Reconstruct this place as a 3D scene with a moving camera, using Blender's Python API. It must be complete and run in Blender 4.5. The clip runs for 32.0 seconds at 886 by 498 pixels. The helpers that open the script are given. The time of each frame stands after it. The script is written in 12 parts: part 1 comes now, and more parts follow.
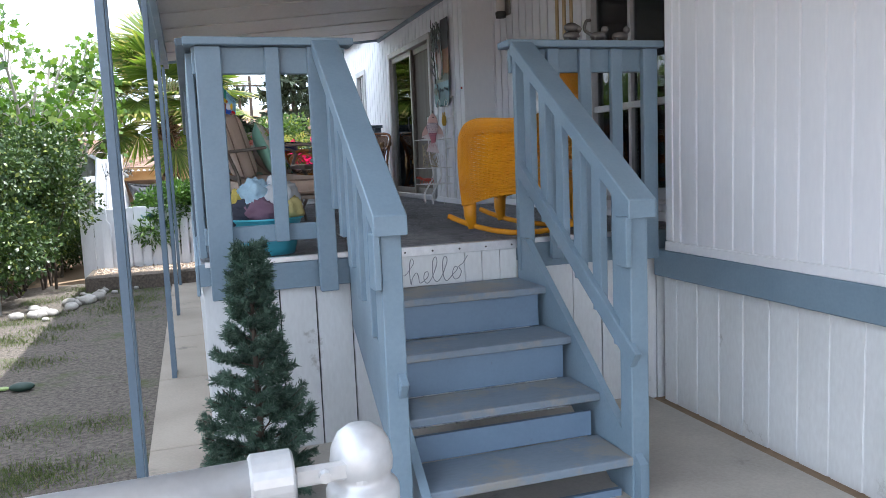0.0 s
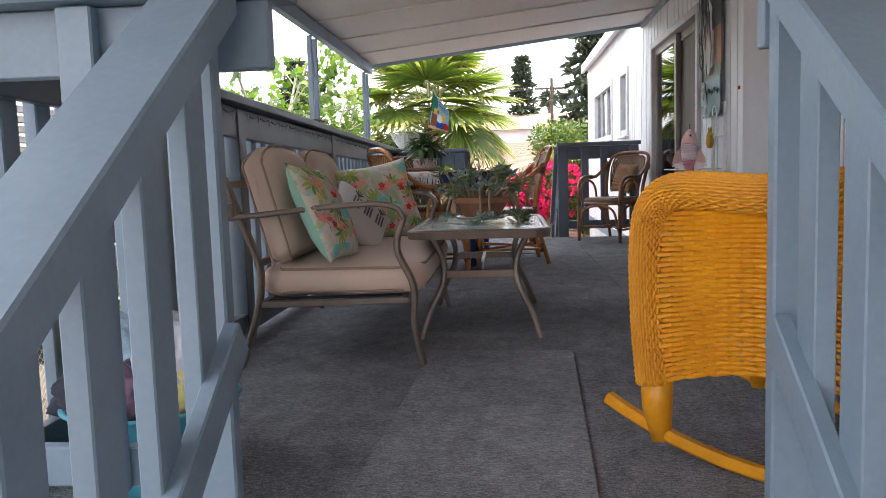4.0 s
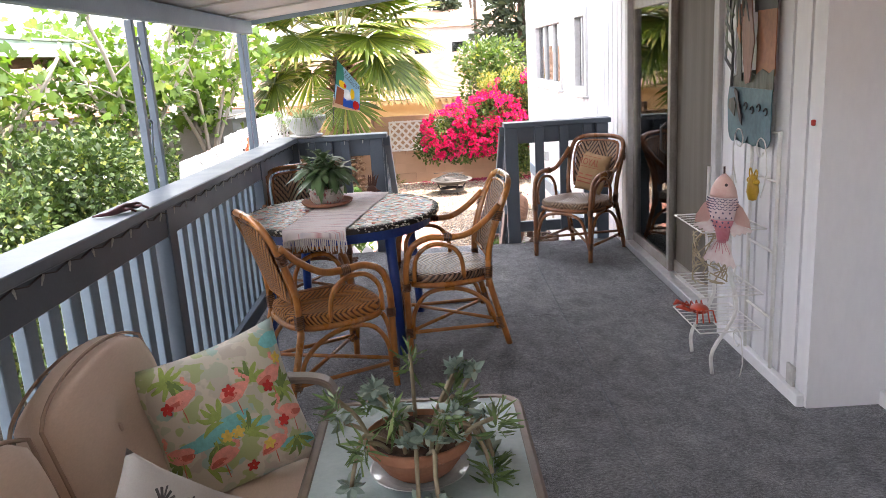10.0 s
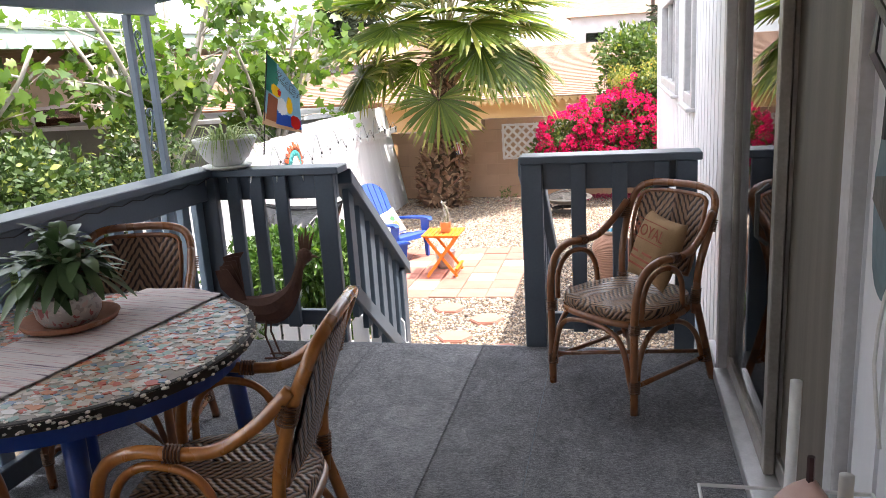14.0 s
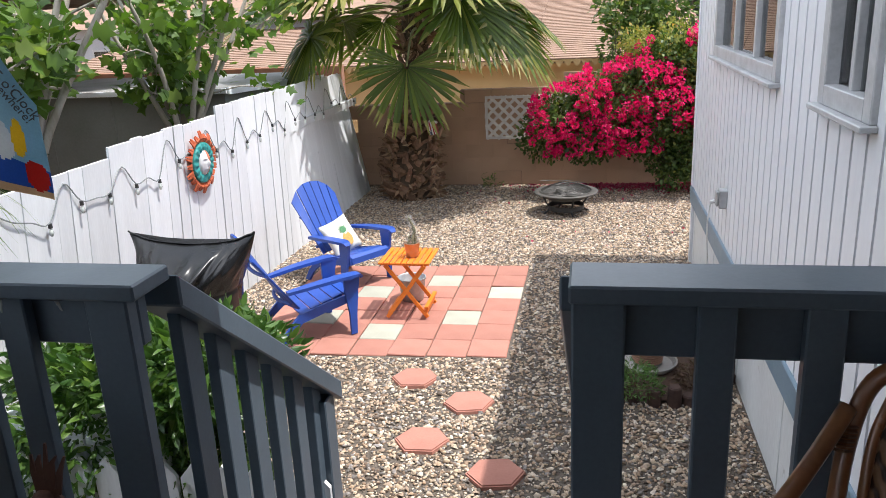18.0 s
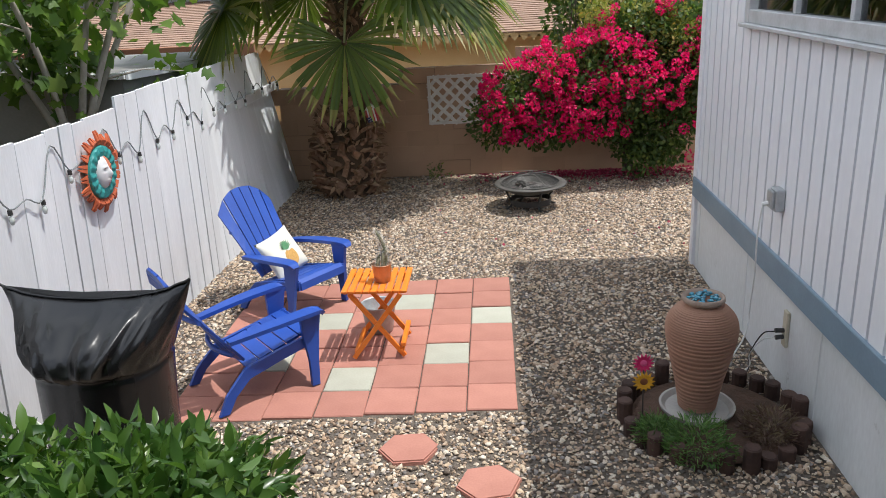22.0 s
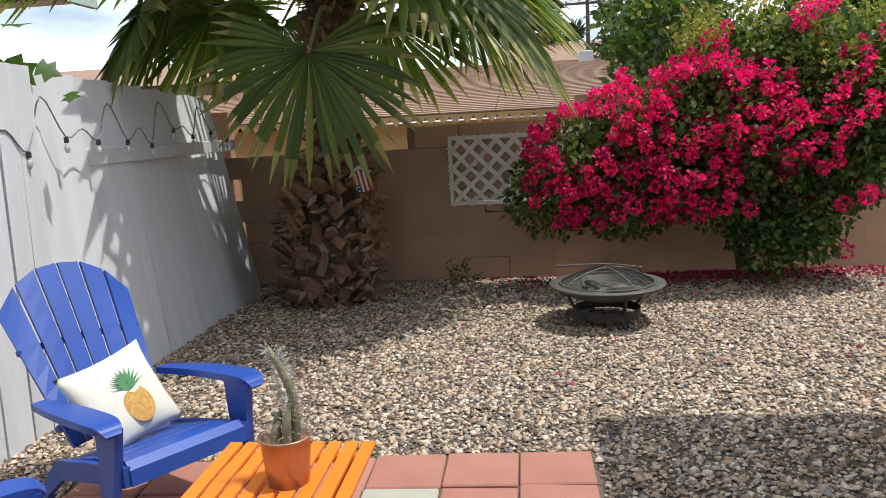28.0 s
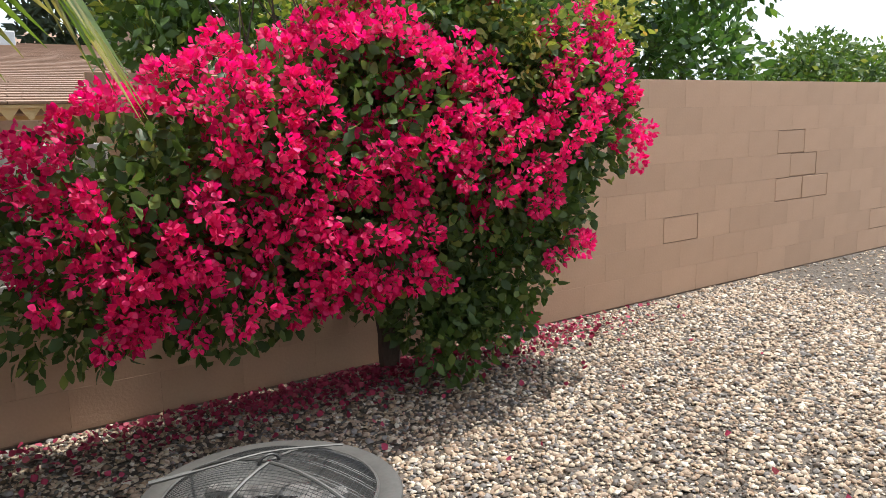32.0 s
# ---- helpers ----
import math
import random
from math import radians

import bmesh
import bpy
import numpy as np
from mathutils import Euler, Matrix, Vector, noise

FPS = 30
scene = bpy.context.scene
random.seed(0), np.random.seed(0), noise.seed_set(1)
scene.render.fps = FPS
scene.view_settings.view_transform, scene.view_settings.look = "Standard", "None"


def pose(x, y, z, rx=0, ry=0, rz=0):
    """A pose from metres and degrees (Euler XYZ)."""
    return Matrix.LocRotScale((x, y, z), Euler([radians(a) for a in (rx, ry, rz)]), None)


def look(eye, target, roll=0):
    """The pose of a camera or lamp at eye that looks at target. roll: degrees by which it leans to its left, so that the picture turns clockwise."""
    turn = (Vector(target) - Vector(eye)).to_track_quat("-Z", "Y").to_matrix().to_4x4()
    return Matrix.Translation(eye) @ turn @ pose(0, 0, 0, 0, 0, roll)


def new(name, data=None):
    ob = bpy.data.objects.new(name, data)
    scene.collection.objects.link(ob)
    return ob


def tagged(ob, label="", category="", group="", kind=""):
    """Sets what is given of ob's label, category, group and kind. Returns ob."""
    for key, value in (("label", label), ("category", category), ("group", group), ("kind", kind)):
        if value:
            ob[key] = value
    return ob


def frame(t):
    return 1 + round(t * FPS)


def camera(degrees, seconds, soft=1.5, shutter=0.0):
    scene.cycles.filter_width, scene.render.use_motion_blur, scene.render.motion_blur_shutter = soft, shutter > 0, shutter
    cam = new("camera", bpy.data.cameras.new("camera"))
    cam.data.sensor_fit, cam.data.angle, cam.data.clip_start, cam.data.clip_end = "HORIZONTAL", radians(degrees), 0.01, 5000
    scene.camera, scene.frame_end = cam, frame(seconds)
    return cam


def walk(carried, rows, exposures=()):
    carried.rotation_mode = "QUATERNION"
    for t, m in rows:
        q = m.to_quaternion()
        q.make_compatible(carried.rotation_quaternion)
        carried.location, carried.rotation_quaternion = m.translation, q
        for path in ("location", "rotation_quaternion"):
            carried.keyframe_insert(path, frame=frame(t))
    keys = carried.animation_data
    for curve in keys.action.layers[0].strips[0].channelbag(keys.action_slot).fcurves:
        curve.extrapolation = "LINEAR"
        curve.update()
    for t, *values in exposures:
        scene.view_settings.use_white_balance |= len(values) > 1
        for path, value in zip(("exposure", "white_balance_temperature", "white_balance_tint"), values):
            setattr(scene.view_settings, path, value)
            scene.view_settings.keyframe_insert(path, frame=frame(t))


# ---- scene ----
cam = camera(59.5, 32.0, soft=0.8)
METRES, EYE, TILT, LEAN, TURN = 19.0, 1.61, 0.0, 0.0, -17.9
ROWS = [
    (0.0, 0.0, 0.0, 0.0, -0.27, -6.64, 2.32),
    (0.5, 0.017, 0.0206, 0.001, 3.75, -7.77, 1.83),
    (1.0, 0.03, 0.0413, 0.003, 9.14, -8.67, 1.75),
    (1.5, 0.0325, 0.0631, 0.0045, 13.38, -7.91, 1.79),
    (2.0, 0.0349, 0.0842, 0.0056, 16.18, -6.63, 1.82),
    (2.5, 0.0339, 0.1039, 0.0068, 18.29, -5.56, 2.0),
    (3.0, 0.0283, 0.1223, 0.0086, 20.09, -5.03, 1.97),
    (3.5, 0.0278, 0.1395, 0.0111, 21.88, -5.21, 2.15),
    (5.5, 0.0111, 0.1939, 0.0244, 23.13, -8.18, 1.59),
    (6.0, 0.0114, 0.2028, 0.0289, 22.35, -9.08, 1.07),
    (6.5, 0.01, 0.2069, 0.0313, 21.42, -10.18, 0.73),
    (7.0, 0.0037, 0.213, 0.0346, 20.38, -11.32, 0.9),
    (7.5, 0.0014, 0.217, 0.0404, 19.38, -12.56, 1.45),
    (8.0, 0.0009, 0.2252, 0.0412, 18.77, -13.64, 2.25),
    (8.5, 0.0011, 0.2346, 0.0461, 18.73, -14.35, 2.88),
    (9.0, 0.0007, 0.239, 0.0492, 19.36, -14.88, 3.29),
    (9.5, -0.0048, 0.247, 0.0499, 18.9, -14.56, 2.94),
    (10.0, -0.0126, 0.2578, 0.0573, 16.8, -13.92, 3.36),
    (10.5, -0.0131, 0.2684, 0.0594, 16.52, -13.46, 3.69),
    (11.0, -0.0108, 0.2862, 0.0595, 16.77, -13.12, 3.68),
    (11.5, -0.0121, 0.3058, 0.0572, 17.6, -12.99, 3.58),
    (12.0, -0.0116, 0.3257, 0.0557, 18.94, -13.09, 3.48),
    (12.5, -0.0052, 0.3458, 0.0555, 21.15, -13.25, 3.41),
    (13.0, -0.0034, 0.3651, 0.0533, 24.27, -13.48, 3.36),
    (13.5, -0.001, 0.3828, 0.0533, 27.51, -13.66, 3.35),
    (14.0, 0.0006, 0.4032, 0.0543, 30.25, -13.81, 3.43),
    (14.5, -0.0101, 0.4192, 0.0541, 31.81, -13.83, 3.47),
    (16.5, -0.0443, 0.4803, 0.0547, 28.73, -16.49, 2.68),
    (17.0, -0.046, 0.4942, 0.0561, 28.22, -17.17, 2.59),
    (17.5, -0.0527, 0.5046, 0.0563, 28.2, -17.31, 2.65),
    (18.0, -0.0609, 0.517, 0.0561, 28.53, -17.17, 2.7),
    (18.5, -0.0642, 0.5304, 0.0554, 28.77, -17.03, 2.67),
    (19.0, -0.0687, 0.5413, 0.0544, 29.02, -17.13, 2.66),
    (19.5, -0.0784, 0.5487, 0.0542, 29.23, -17.4, 2.76),
    (20.0, -0.0869, 0.5562, 0.0528, 28.99, -17.77, 2.92),
    (20.5, -0.0934, 0.5652, 0.0522, 27.96, -18.22, 3.14),
    (21.0, -0.1013, 0.5703, 0.0515, 26.11, -18.7, 3.13),
    (21.5, -0.1131, 0.5693, 0.0511, 23.51, -19.08, 3.0),
    (22.0, -0.1163, 0.5667, 0.0514, 21.12, -19.1, 2.94),
    (22.5, -0.1167, 0.5675, 0.0515, 19.79, -18.72, 3.08),
    (23.0, -0.1164, 0.5761, 0.0506, 19.95, -18.11, 3.37),
    (23.5, -0.1147, 0.5899, 0.0484, 21.05, -17.13, 3.84),
    (24.0, -0.1173, 0.5992, 0.0433, 22.48, -16.02, 4.28),
    (24.5, -0.1233, 0.6105, 0.0334, 23.34, -14.15, 4.62),
    (25.0, -0.1251, 0.6234, 0.0254, 24.59, -11.53, 5.15),
    (25.5, -0.13, 0.6356, 0.017, 25.71, -10.75, 5.02),
    (27.5, -0.1572, 0.7027, 0.0008, 26.55, -8.92, 3.43),
    (28.0, -0.1714, 0.7134, -0.0006, 23.79, -9.23, 3.01),
    (28.5, -0.1855, 0.7255, -0.0002, 20.67, -9.43, 2.74),
    (29.0, -0.1939, 0.7442, -0.0004, 17.22, -9.62, 2.63),
    (29.5, -0.2029, 0.7609, 0.0007, 13.68, -9.61, 2.39),
    (30.0, -0.2134, 0.7813, 0.0018, 9.91, -9.59, 1.93),
    (30.5, -0.215, 0.7999, 0.0006, 5.34, -9.75, 1.51),
    (31.0, -0.2173, 0.82, 0.0005, -0.16, -9.9, 1.25),
    (31.5, -0.2279, 0.8441, 0.0006, -7.72, -10.03, 1.1),
    (32.0, -0.2369, 0.8681, -0.0016, -17.42, -9.98, 1.09),
]
EXPOSURES = [(0.0, 1.4, 5750, 10), (2.0, 1.6, 6000, 11), (3.5, 1.75, 6300, 15), (6.0, 2.2, 6600, 17), (9.0, 2.45, 6650, 18), (12.0, 2.15, 6700, 18), (14.5, 1.65, 6450, 15),
             (17.0, 0.95, 6150, 11), (19.0, 0.45, 6100, 10), (21.0, 0.28, 6100, 9), (25.0, 0.2, 6050, 9), (28.0, 0.12, 6150, 8), (30.0, 0.6, 6000, 7), (32.0, 0.55, 6050, 7)]
walk(cam, [(t, pose(0, 0, EYE, TILT, LEAN, TURN) @ pose(METRES * x, METRES * y, METRES * z, 90 + pitch, roll, yaw)) for t, x, y, z, yaw, pitch, roll in ROWS],
     exposures=EXPOSURES)

# ---- light ----
SUN_ELEV, SUN_AZ = 68.3, 94.0   # azimuth: degrees clockwise from +y
world = bpy.data.worlds.new("sky")
scene.world = world
world.use_nodes = True
wn, wl = world.node_tree.nodes, world.node_tree.links
wn.clear()
w_out = wn.new("ShaderNodeOutputWorld")
w_bg = wn.new("ShaderNodeBackground")
w_sky = wn.new("ShaderNodeTexSky")
w_sky.sky_type = 'NISHITA'
w_sky.sun_disc = False
w_sky.sun_elevation = radians(SUN_ELEV)
w_sky.sun_rotation = radians(SUN_AZ)
w_sky.air_density, w_sky.dust_density, w_sky.ozone_density = 1.0, 2.5, 1.0
w_co = wn.new("ShaderNodeTexCoord")
w_map = wn.new("ShaderNodeMapping")
w_map.inputs["Scale"].default_value = (1.0, 1.0, 2.6)
w_no = wn.new("ShaderNodeTexNoise")
w_no.inputs["Scale"].default_value, w_no.inputs["Detail"].default_value = 2.2, 7.0
w_no.inputs["Roughness"].default_value = 0.55
w_ramp = wn.new("ShaderNodeValToRGB")
w_ramp.color_ramp.elements[0].position, w_ramp.color_ramp.elements[1].position = 0.32, 0.60
w_mix = wn.new("ShaderNodeMix")
w_mix.data_type = 'RGBA'
w_mix.inputs[7].default_value = (10.0, 10.2, 10.5, 1)      # cloud
wl.new(w_co.outputs["Generated"], w_map.inputs["Vector"])
wl.new(w_map.outputs[0], w_no.inputs["Vector"])
wl.new(w_no.outputs["Fac"], w_ramp.inputs["Fac"])
wl.new(w_ramp.outputs["Color"], w_mix.inputs[0])
wl.new(w_sky.outputs[0], w_mix.inputs[6])
wl.new(w_mix.outputs[2], w_bg.inputs["Color"])
w_bg.inputs["Strength"].default_value = 0.145
wl.new(w_bg.outputs[0], w_out.inputs["Surface"])

sun = new("sun", bpy.data.lights.new("sun", 'SUN'))
sun.data.energy, sun.data.angle, sun.data.color = 3.8, radians(0.6), (1.0, 0.94, 0.85)
sd = Vector((math.sin(radians(SUN_AZ)) * math.cos(radians(SUN_ELEV)), math.cos(radians(SUN_AZ)) * math.cos(radians(SUN_ELEV)), math.sin(radians(SUN_ELEV))))
sun.matrix_world = look(sd * 40, (0, 0, 0))


# ---- materials ----
def rgb(c, k=1.0):
    return (min(1, c[0] * k), min(1, c[1] * k), min(1, c[2] * k), 1)


def surf(name, c1, c2=None, scale=6.0, fine=60.0, rough=0.6, bump=0.15, dist=0.004, rnd=0.0, metal=0.0, grain=None, sheen=0.0,
         spec=0.5, trans=0.0, island=0.0, dirt=None, stretch=(1, 1, 1), coat=0.0):
    """A painted, stony, wooden or woven surface: broad stains, fine grain, relief; rnd varies pieces."""
    m = bpy.data.materials.new(name)
    m.use_nodes = True
    n, l = m.node_tree.nodes, m.node_tree.links
    b = n["Principled BSDF"]
    c2 = c2 or tuple(v * 0.8 for v in c1)
    co = n.new("ShaderNodeTexCoord")
    mp = n.new("ShaderNodeMapping")
    mp.inputs["Scale"].default_value = stretch
    l.new(co.outputs["Object"], mp.inputs["Vector"])
    a = n.new("ShaderNodeTexNoise")
    a.inputs["Scale"].default_value, a.inputs["Detail"].default_value = scale, 5
    f = n.new("ShaderNodeTexNoise")
    f.inputs["Scale"].default_value, f.inputs["Detail"].default_value = fine, 3
    l.new(mp.outputs[0], a.inputs["Vector"]), l.new(mp.outputs[0], f.inputs["Vector"])
    mx = n.new("ShaderNodeMath")
    mx.operation = 'MULTIPLY_ADD'
    l.new(f.outputs["Fac"], mx.inputs[0])
    mx.inputs[1].default_value = 0.5
    l.new(a.outputs["Fac"], mx.inputs[2])
    rp = n.new("ShaderNodeValToRGB")
    rp.color_ramp.elements[0].position, rp.color_ramp.elements[1].position = 0.5, 0.98
    rp.color_ramp.elements[0].color, rp.color_ramp.elements[1].color = rgb(c1), rgb(c2)
    l.new(mx.outputs[0], rp.inputs["Fac"])
    col = rp.outputs["Color"]
    if dirt:
        d = n.new("ShaderNodeTexNoise")
        d.inputs["Scale"].default_value, d.inputs["Detail"].default_value, d.inputs["Roughness"].default_value = dirt[1], 8, 0.7
        l.new(co.outputs["Object"], d.inputs["Vector"])
        dr = n.new("ShaderNodeValToRGB")
        dr.color_ramp.elements[0].position, dr.color_ramp.elements[1].position = dirt[2], dirt[2] + 0.1
        l.new(d.outputs["Fac"], dr.inputs["Fac"])
        dm = n.new("ShaderNodeMix")
        dm.data_type = 'RGBA'
        l.new(dr.outputs["Color"], dm.inputs[0]), l.new(col, dm.inputs[6])
        dm.inputs[7].default_value = rgb(dirt[0])
        col = dm.outputs[2]
    if rnd or island:
        src = n.new("ShaderNodeObjectInfo").outputs["Random"] if rnd else n.new("ShaderNodeNewGeometry").outputs["Random Per Island"]
        mr = n.new("ShaderNodeMapRange")
        l.new(src, mr.inputs["Value"])
        k = rnd or island
        mr.inputs["To Min"].default_value, mr.inputs["To Max"].default_value = 1 - k, 1 + k * 0.7
        hv = n.new("ShaderNodeHueSaturation")
        l.new(mr.outputs[0], hv.inputs["Value"]), l.new(col, hv.inputs["Color"])
        col = hv.outputs["Color"]
    l.new(col, b.inputs["Base Color"])
    rr = n.new("ShaderNodeMapRange")
    rr.inputs["To Min"].default_value, rr.inputs["To Max"].default_value = max(0.02, rough - 0.1), min(1, rough + 0.12)
    l.new(a.outputs["Fac"], rr.inputs["Value"]), l.new(rr.outputs[0], b.inputs["Roughness"])
    if bump:
        bp = n.new("ShaderNodeBump")
        bp.inputs["Strength"].default_value, bp.inputs["Distance"].default_value = bump, dist
        l.new(mx.outputs[0], bp.inputs["Height"]), l.new(bp.outputs[0], b.inputs["Normal"])
    b.inputs["Metallic"].default_value, b.inputs["Specular IOR Level"].default_value = metal, spec
    if trans:
        b.inputs["Transmission Weight"].default_value = trans
    if sheen:
        b.inputs["Sheen Weight"].default_value = sheen
    if coat:
        b.inputs["Coat Weight"].default_value, b.inputs["Coat Roughness"].default_value = coat, 0.12
    return m


def leafmat(name, c1, c2, c3=None, rough=0.45, through_light=0.35):
    """Leaves and petals: varied leaf by leaf, partly translucent."""
    m = bpy.data.materials.new(name)
    m.use_nodes = True
    n, l = m.node_tree.nodes, m.node_tree.links
    b, out = n["Principled BSDF"], n["Material Output"]
    g = n.new("ShaderNodeNewGeometry")
    rp = n.new("ShaderNodeValToRGB")
    rp.color_ramp.elements[0].color, rp.color_ramp.elements[1].color = rgb(c1), rgb(c2)
    if c3:
        e = rp.color_ramp.elements.new(0.85)
        e.color = rgb(c2)
        rp.color_ramp.elements[2].color = rgb(c3)
    l.new(g.outputs["Random Per Island"], rp.inputs["Fac"]), l.new(rp.outputs["Color"], b.inputs["Base Color"])
    b.inputs["Roughness"].default_value = rough
    tr = n.new("ShaderNodeBsdfTranslucent")
    hv = n.new("ShaderNodeHueSaturation")
    hv.inputs["Value"].default_value, hv.inputs["Saturation"].default_value = 1.5, 1.1
    l.new(rp.outputs["Color"], hv.inputs["Color"]), l.new(hv.outputs["Color"], tr.inputs["Color"])
    ms = n.new("ShaderNodeMixShader")
    ms.inputs[0].default_value = through_light
    l.new(b.outputs[0], ms.inputs[1]), l.new(tr.outputs[0], ms.inputs[2]), l.new(ms.outputs[0], out.inputs["Surface"])
    return m


def glassmat(name, tint=(0.9, 0.95, 0.95), rough=0.0, alpha=0.25):
    """Window glass: clear with a true reflection."""
    m = bpy.data.materials.new(name)
    m.use_nodes = True
    n, l = m.node_tree.nodes, m.node_tree.links
    n.remove(n["Principled BSDF"])
    out = n["Material Output"]
    t, g, fr, ms = n.new("ShaderNodeBsdfTransparent"), n.new("ShaderNodeBsdfGlossy"), n.new("ShaderNodeFresnel"), n.new("ShaderNodeMixShader")
    t.inputs["Color"].default_value = rgb(tint)
    g.inputs["Roughness"].default_value = rough
    fr.inputs["IOR"].default_value = 1.0 + alpha * 4
    l.new(fr.outputs[0], ms.inputs[0]), l.new(t.outputs[0], ms.inputs[1]), l.new(g.outputs[0], ms.inputs[2]), l.new(ms.outputs[0], out.inputs["Surface"])
    return m


def printmat(name, ground, spots, scale=7.0, rough=0.85, cut=0.5):
    """Printed cloth: blots of several colours, set by cells, over a ground colour, with a fine weave."""
    m = bpy.data.materials.new(name)
    m.use_nodes = True
    n, l = m.node_tree.nodes, m.node_tree.links
    b = n["Principled BSDF"]
    co = n.new("ShaderNodeTexCoord")
    wob = n.new("ShaderNodeTexNoise")
    wob.inputs["Scale"].default_value = scale * 0.9
    l.new(co.outputs["Object"], wob.inputs["Vector"])
    va = n.new("ShaderNodeVectorMath")
    va.operation = 'MULTIPLY_ADD'
    l.new(wob.outputs["Color"], va.inputs[0])
    va.inputs[1].default_value = (0.16, 0.16, 0.16)
    l.new(co.outputs["Object"], va.inputs[2])
    v = n.new("ShaderNodeTexVoronoi")
    v.inputs["Scale"].default_value = scale
    l.new(va.outputs[0], v.inputs["Vector"])
    sep = n.new("ShaderNodeSeparateColor")
    l.new(v.outputs["Color"], sep.inputs[0])
    rp = n.new("ShaderNodeValToRGB")
    rp.color_ramp.interpolation = 'CONSTANT'
    els = rp.color_ramp.elements
    els[0].color = rgb(spots[0])
    els[1].position, els[1].color = 1.0 / len(spots), rgb(spots[1])
    for i, c in enumerate(spots[2:]):
        els.new((i + 2) / len(spots)).color = rgb(c)
    l.new(sep.outputs[0], rp.inputs["Fac"])
    th = n.new("ShaderNodeMapRange")
    th.inputs["From Min"].default_value, th.inputs["From Max"].default_value = cut + 0.03, cut - 0.03
    l.new(v.outputs["Distance"], th.inputs["Value"])
    mx = n.new("ShaderNodeMix")
    mx.data_type = 'RGBA'
    l.new(th.outputs[0], mx.inputs[0]), l.new(rp.outputs["Color"], mx.inputs[7])
    mx.inputs[6].default_value = rgb(ground)
    l.new(mx.outputs[2], b.inputs["Base Color"])
    b.inputs["Roughness"].default_value, b.inputs["Sheen Weight"].default_value = rough, 0.2
    wv = n.new("ShaderNodeTexNoise")
    wv.inputs["Scale"].default_value = 300
    l.new(co.outputs["Object"], wv.inputs["Vector"])
    bp = n.new("ShaderNodeBump")
    bp.inputs["Strength"].default_value, bp.inputs["Distance"].default_value = 0.3, 0.002
    l.new(wv.outputs["Fac"], bp.inputs["Height"]), l.new(bp.outputs[0], b.inputs["Normal"])
    return m


def stonemat(name, cols):
    """Pebbles, each of its own colour, with fine mottling."""
    m = bpy.data.materials.new(name)
    m.use_nodes = True
    n, l = m.node_tree.nodes, m.node_tree.links
    b = n["Principled BSDF"]
    rp = n.new("ShaderNodeValToRGB")
    rp.color_ramp.interpolation = 'CONSTANT'
    els = rp.color_ramp.elements
    els[0].color = rgb(cols[0])
    els[1].position, els[1].color = 1.0 / len(cols), rgb(cols[1])
    for i, c in enumerate(cols[2:]):
        els.new((i + 2) / len(cols)).color = rgb(c)
    l.new(n.new("ShaderNodeNewGeometry").outputs["Random Per Island"], rp.inputs["Fac"])
    co, no, mr, hv = n.new("ShaderNodeTexCoord"), n.new("ShaderNodeTexNoise"), n.new("ShaderNodeMapRange"), n.new("ShaderNodeHueSaturation")
    no.inputs["Scale"].default_value, no.inputs["Detail"].default_value = 90, 4
    l.new(co.outputs["Object"], no.inputs["Vector"]), l.new(no.outputs["Fac"], mr.inputs["Value"])
    mr.inputs["From Min"].default_value, mr.inputs["From Max"].default_value = 0.3, 0.7
    mr.inputs["To Min"].default_value, mr.inputs["To Max"].default_value = 0.75, 1.15
    l.new(mr.outputs[0], hv.inputs["Value"]), l.new(rp.outputs["Color"], hv.inputs["Color"]), l.new(hv.outputs["Color"], b.inputs["Base Color"])
    b.inputs["Roughness"].default_value = 0.75
    return m


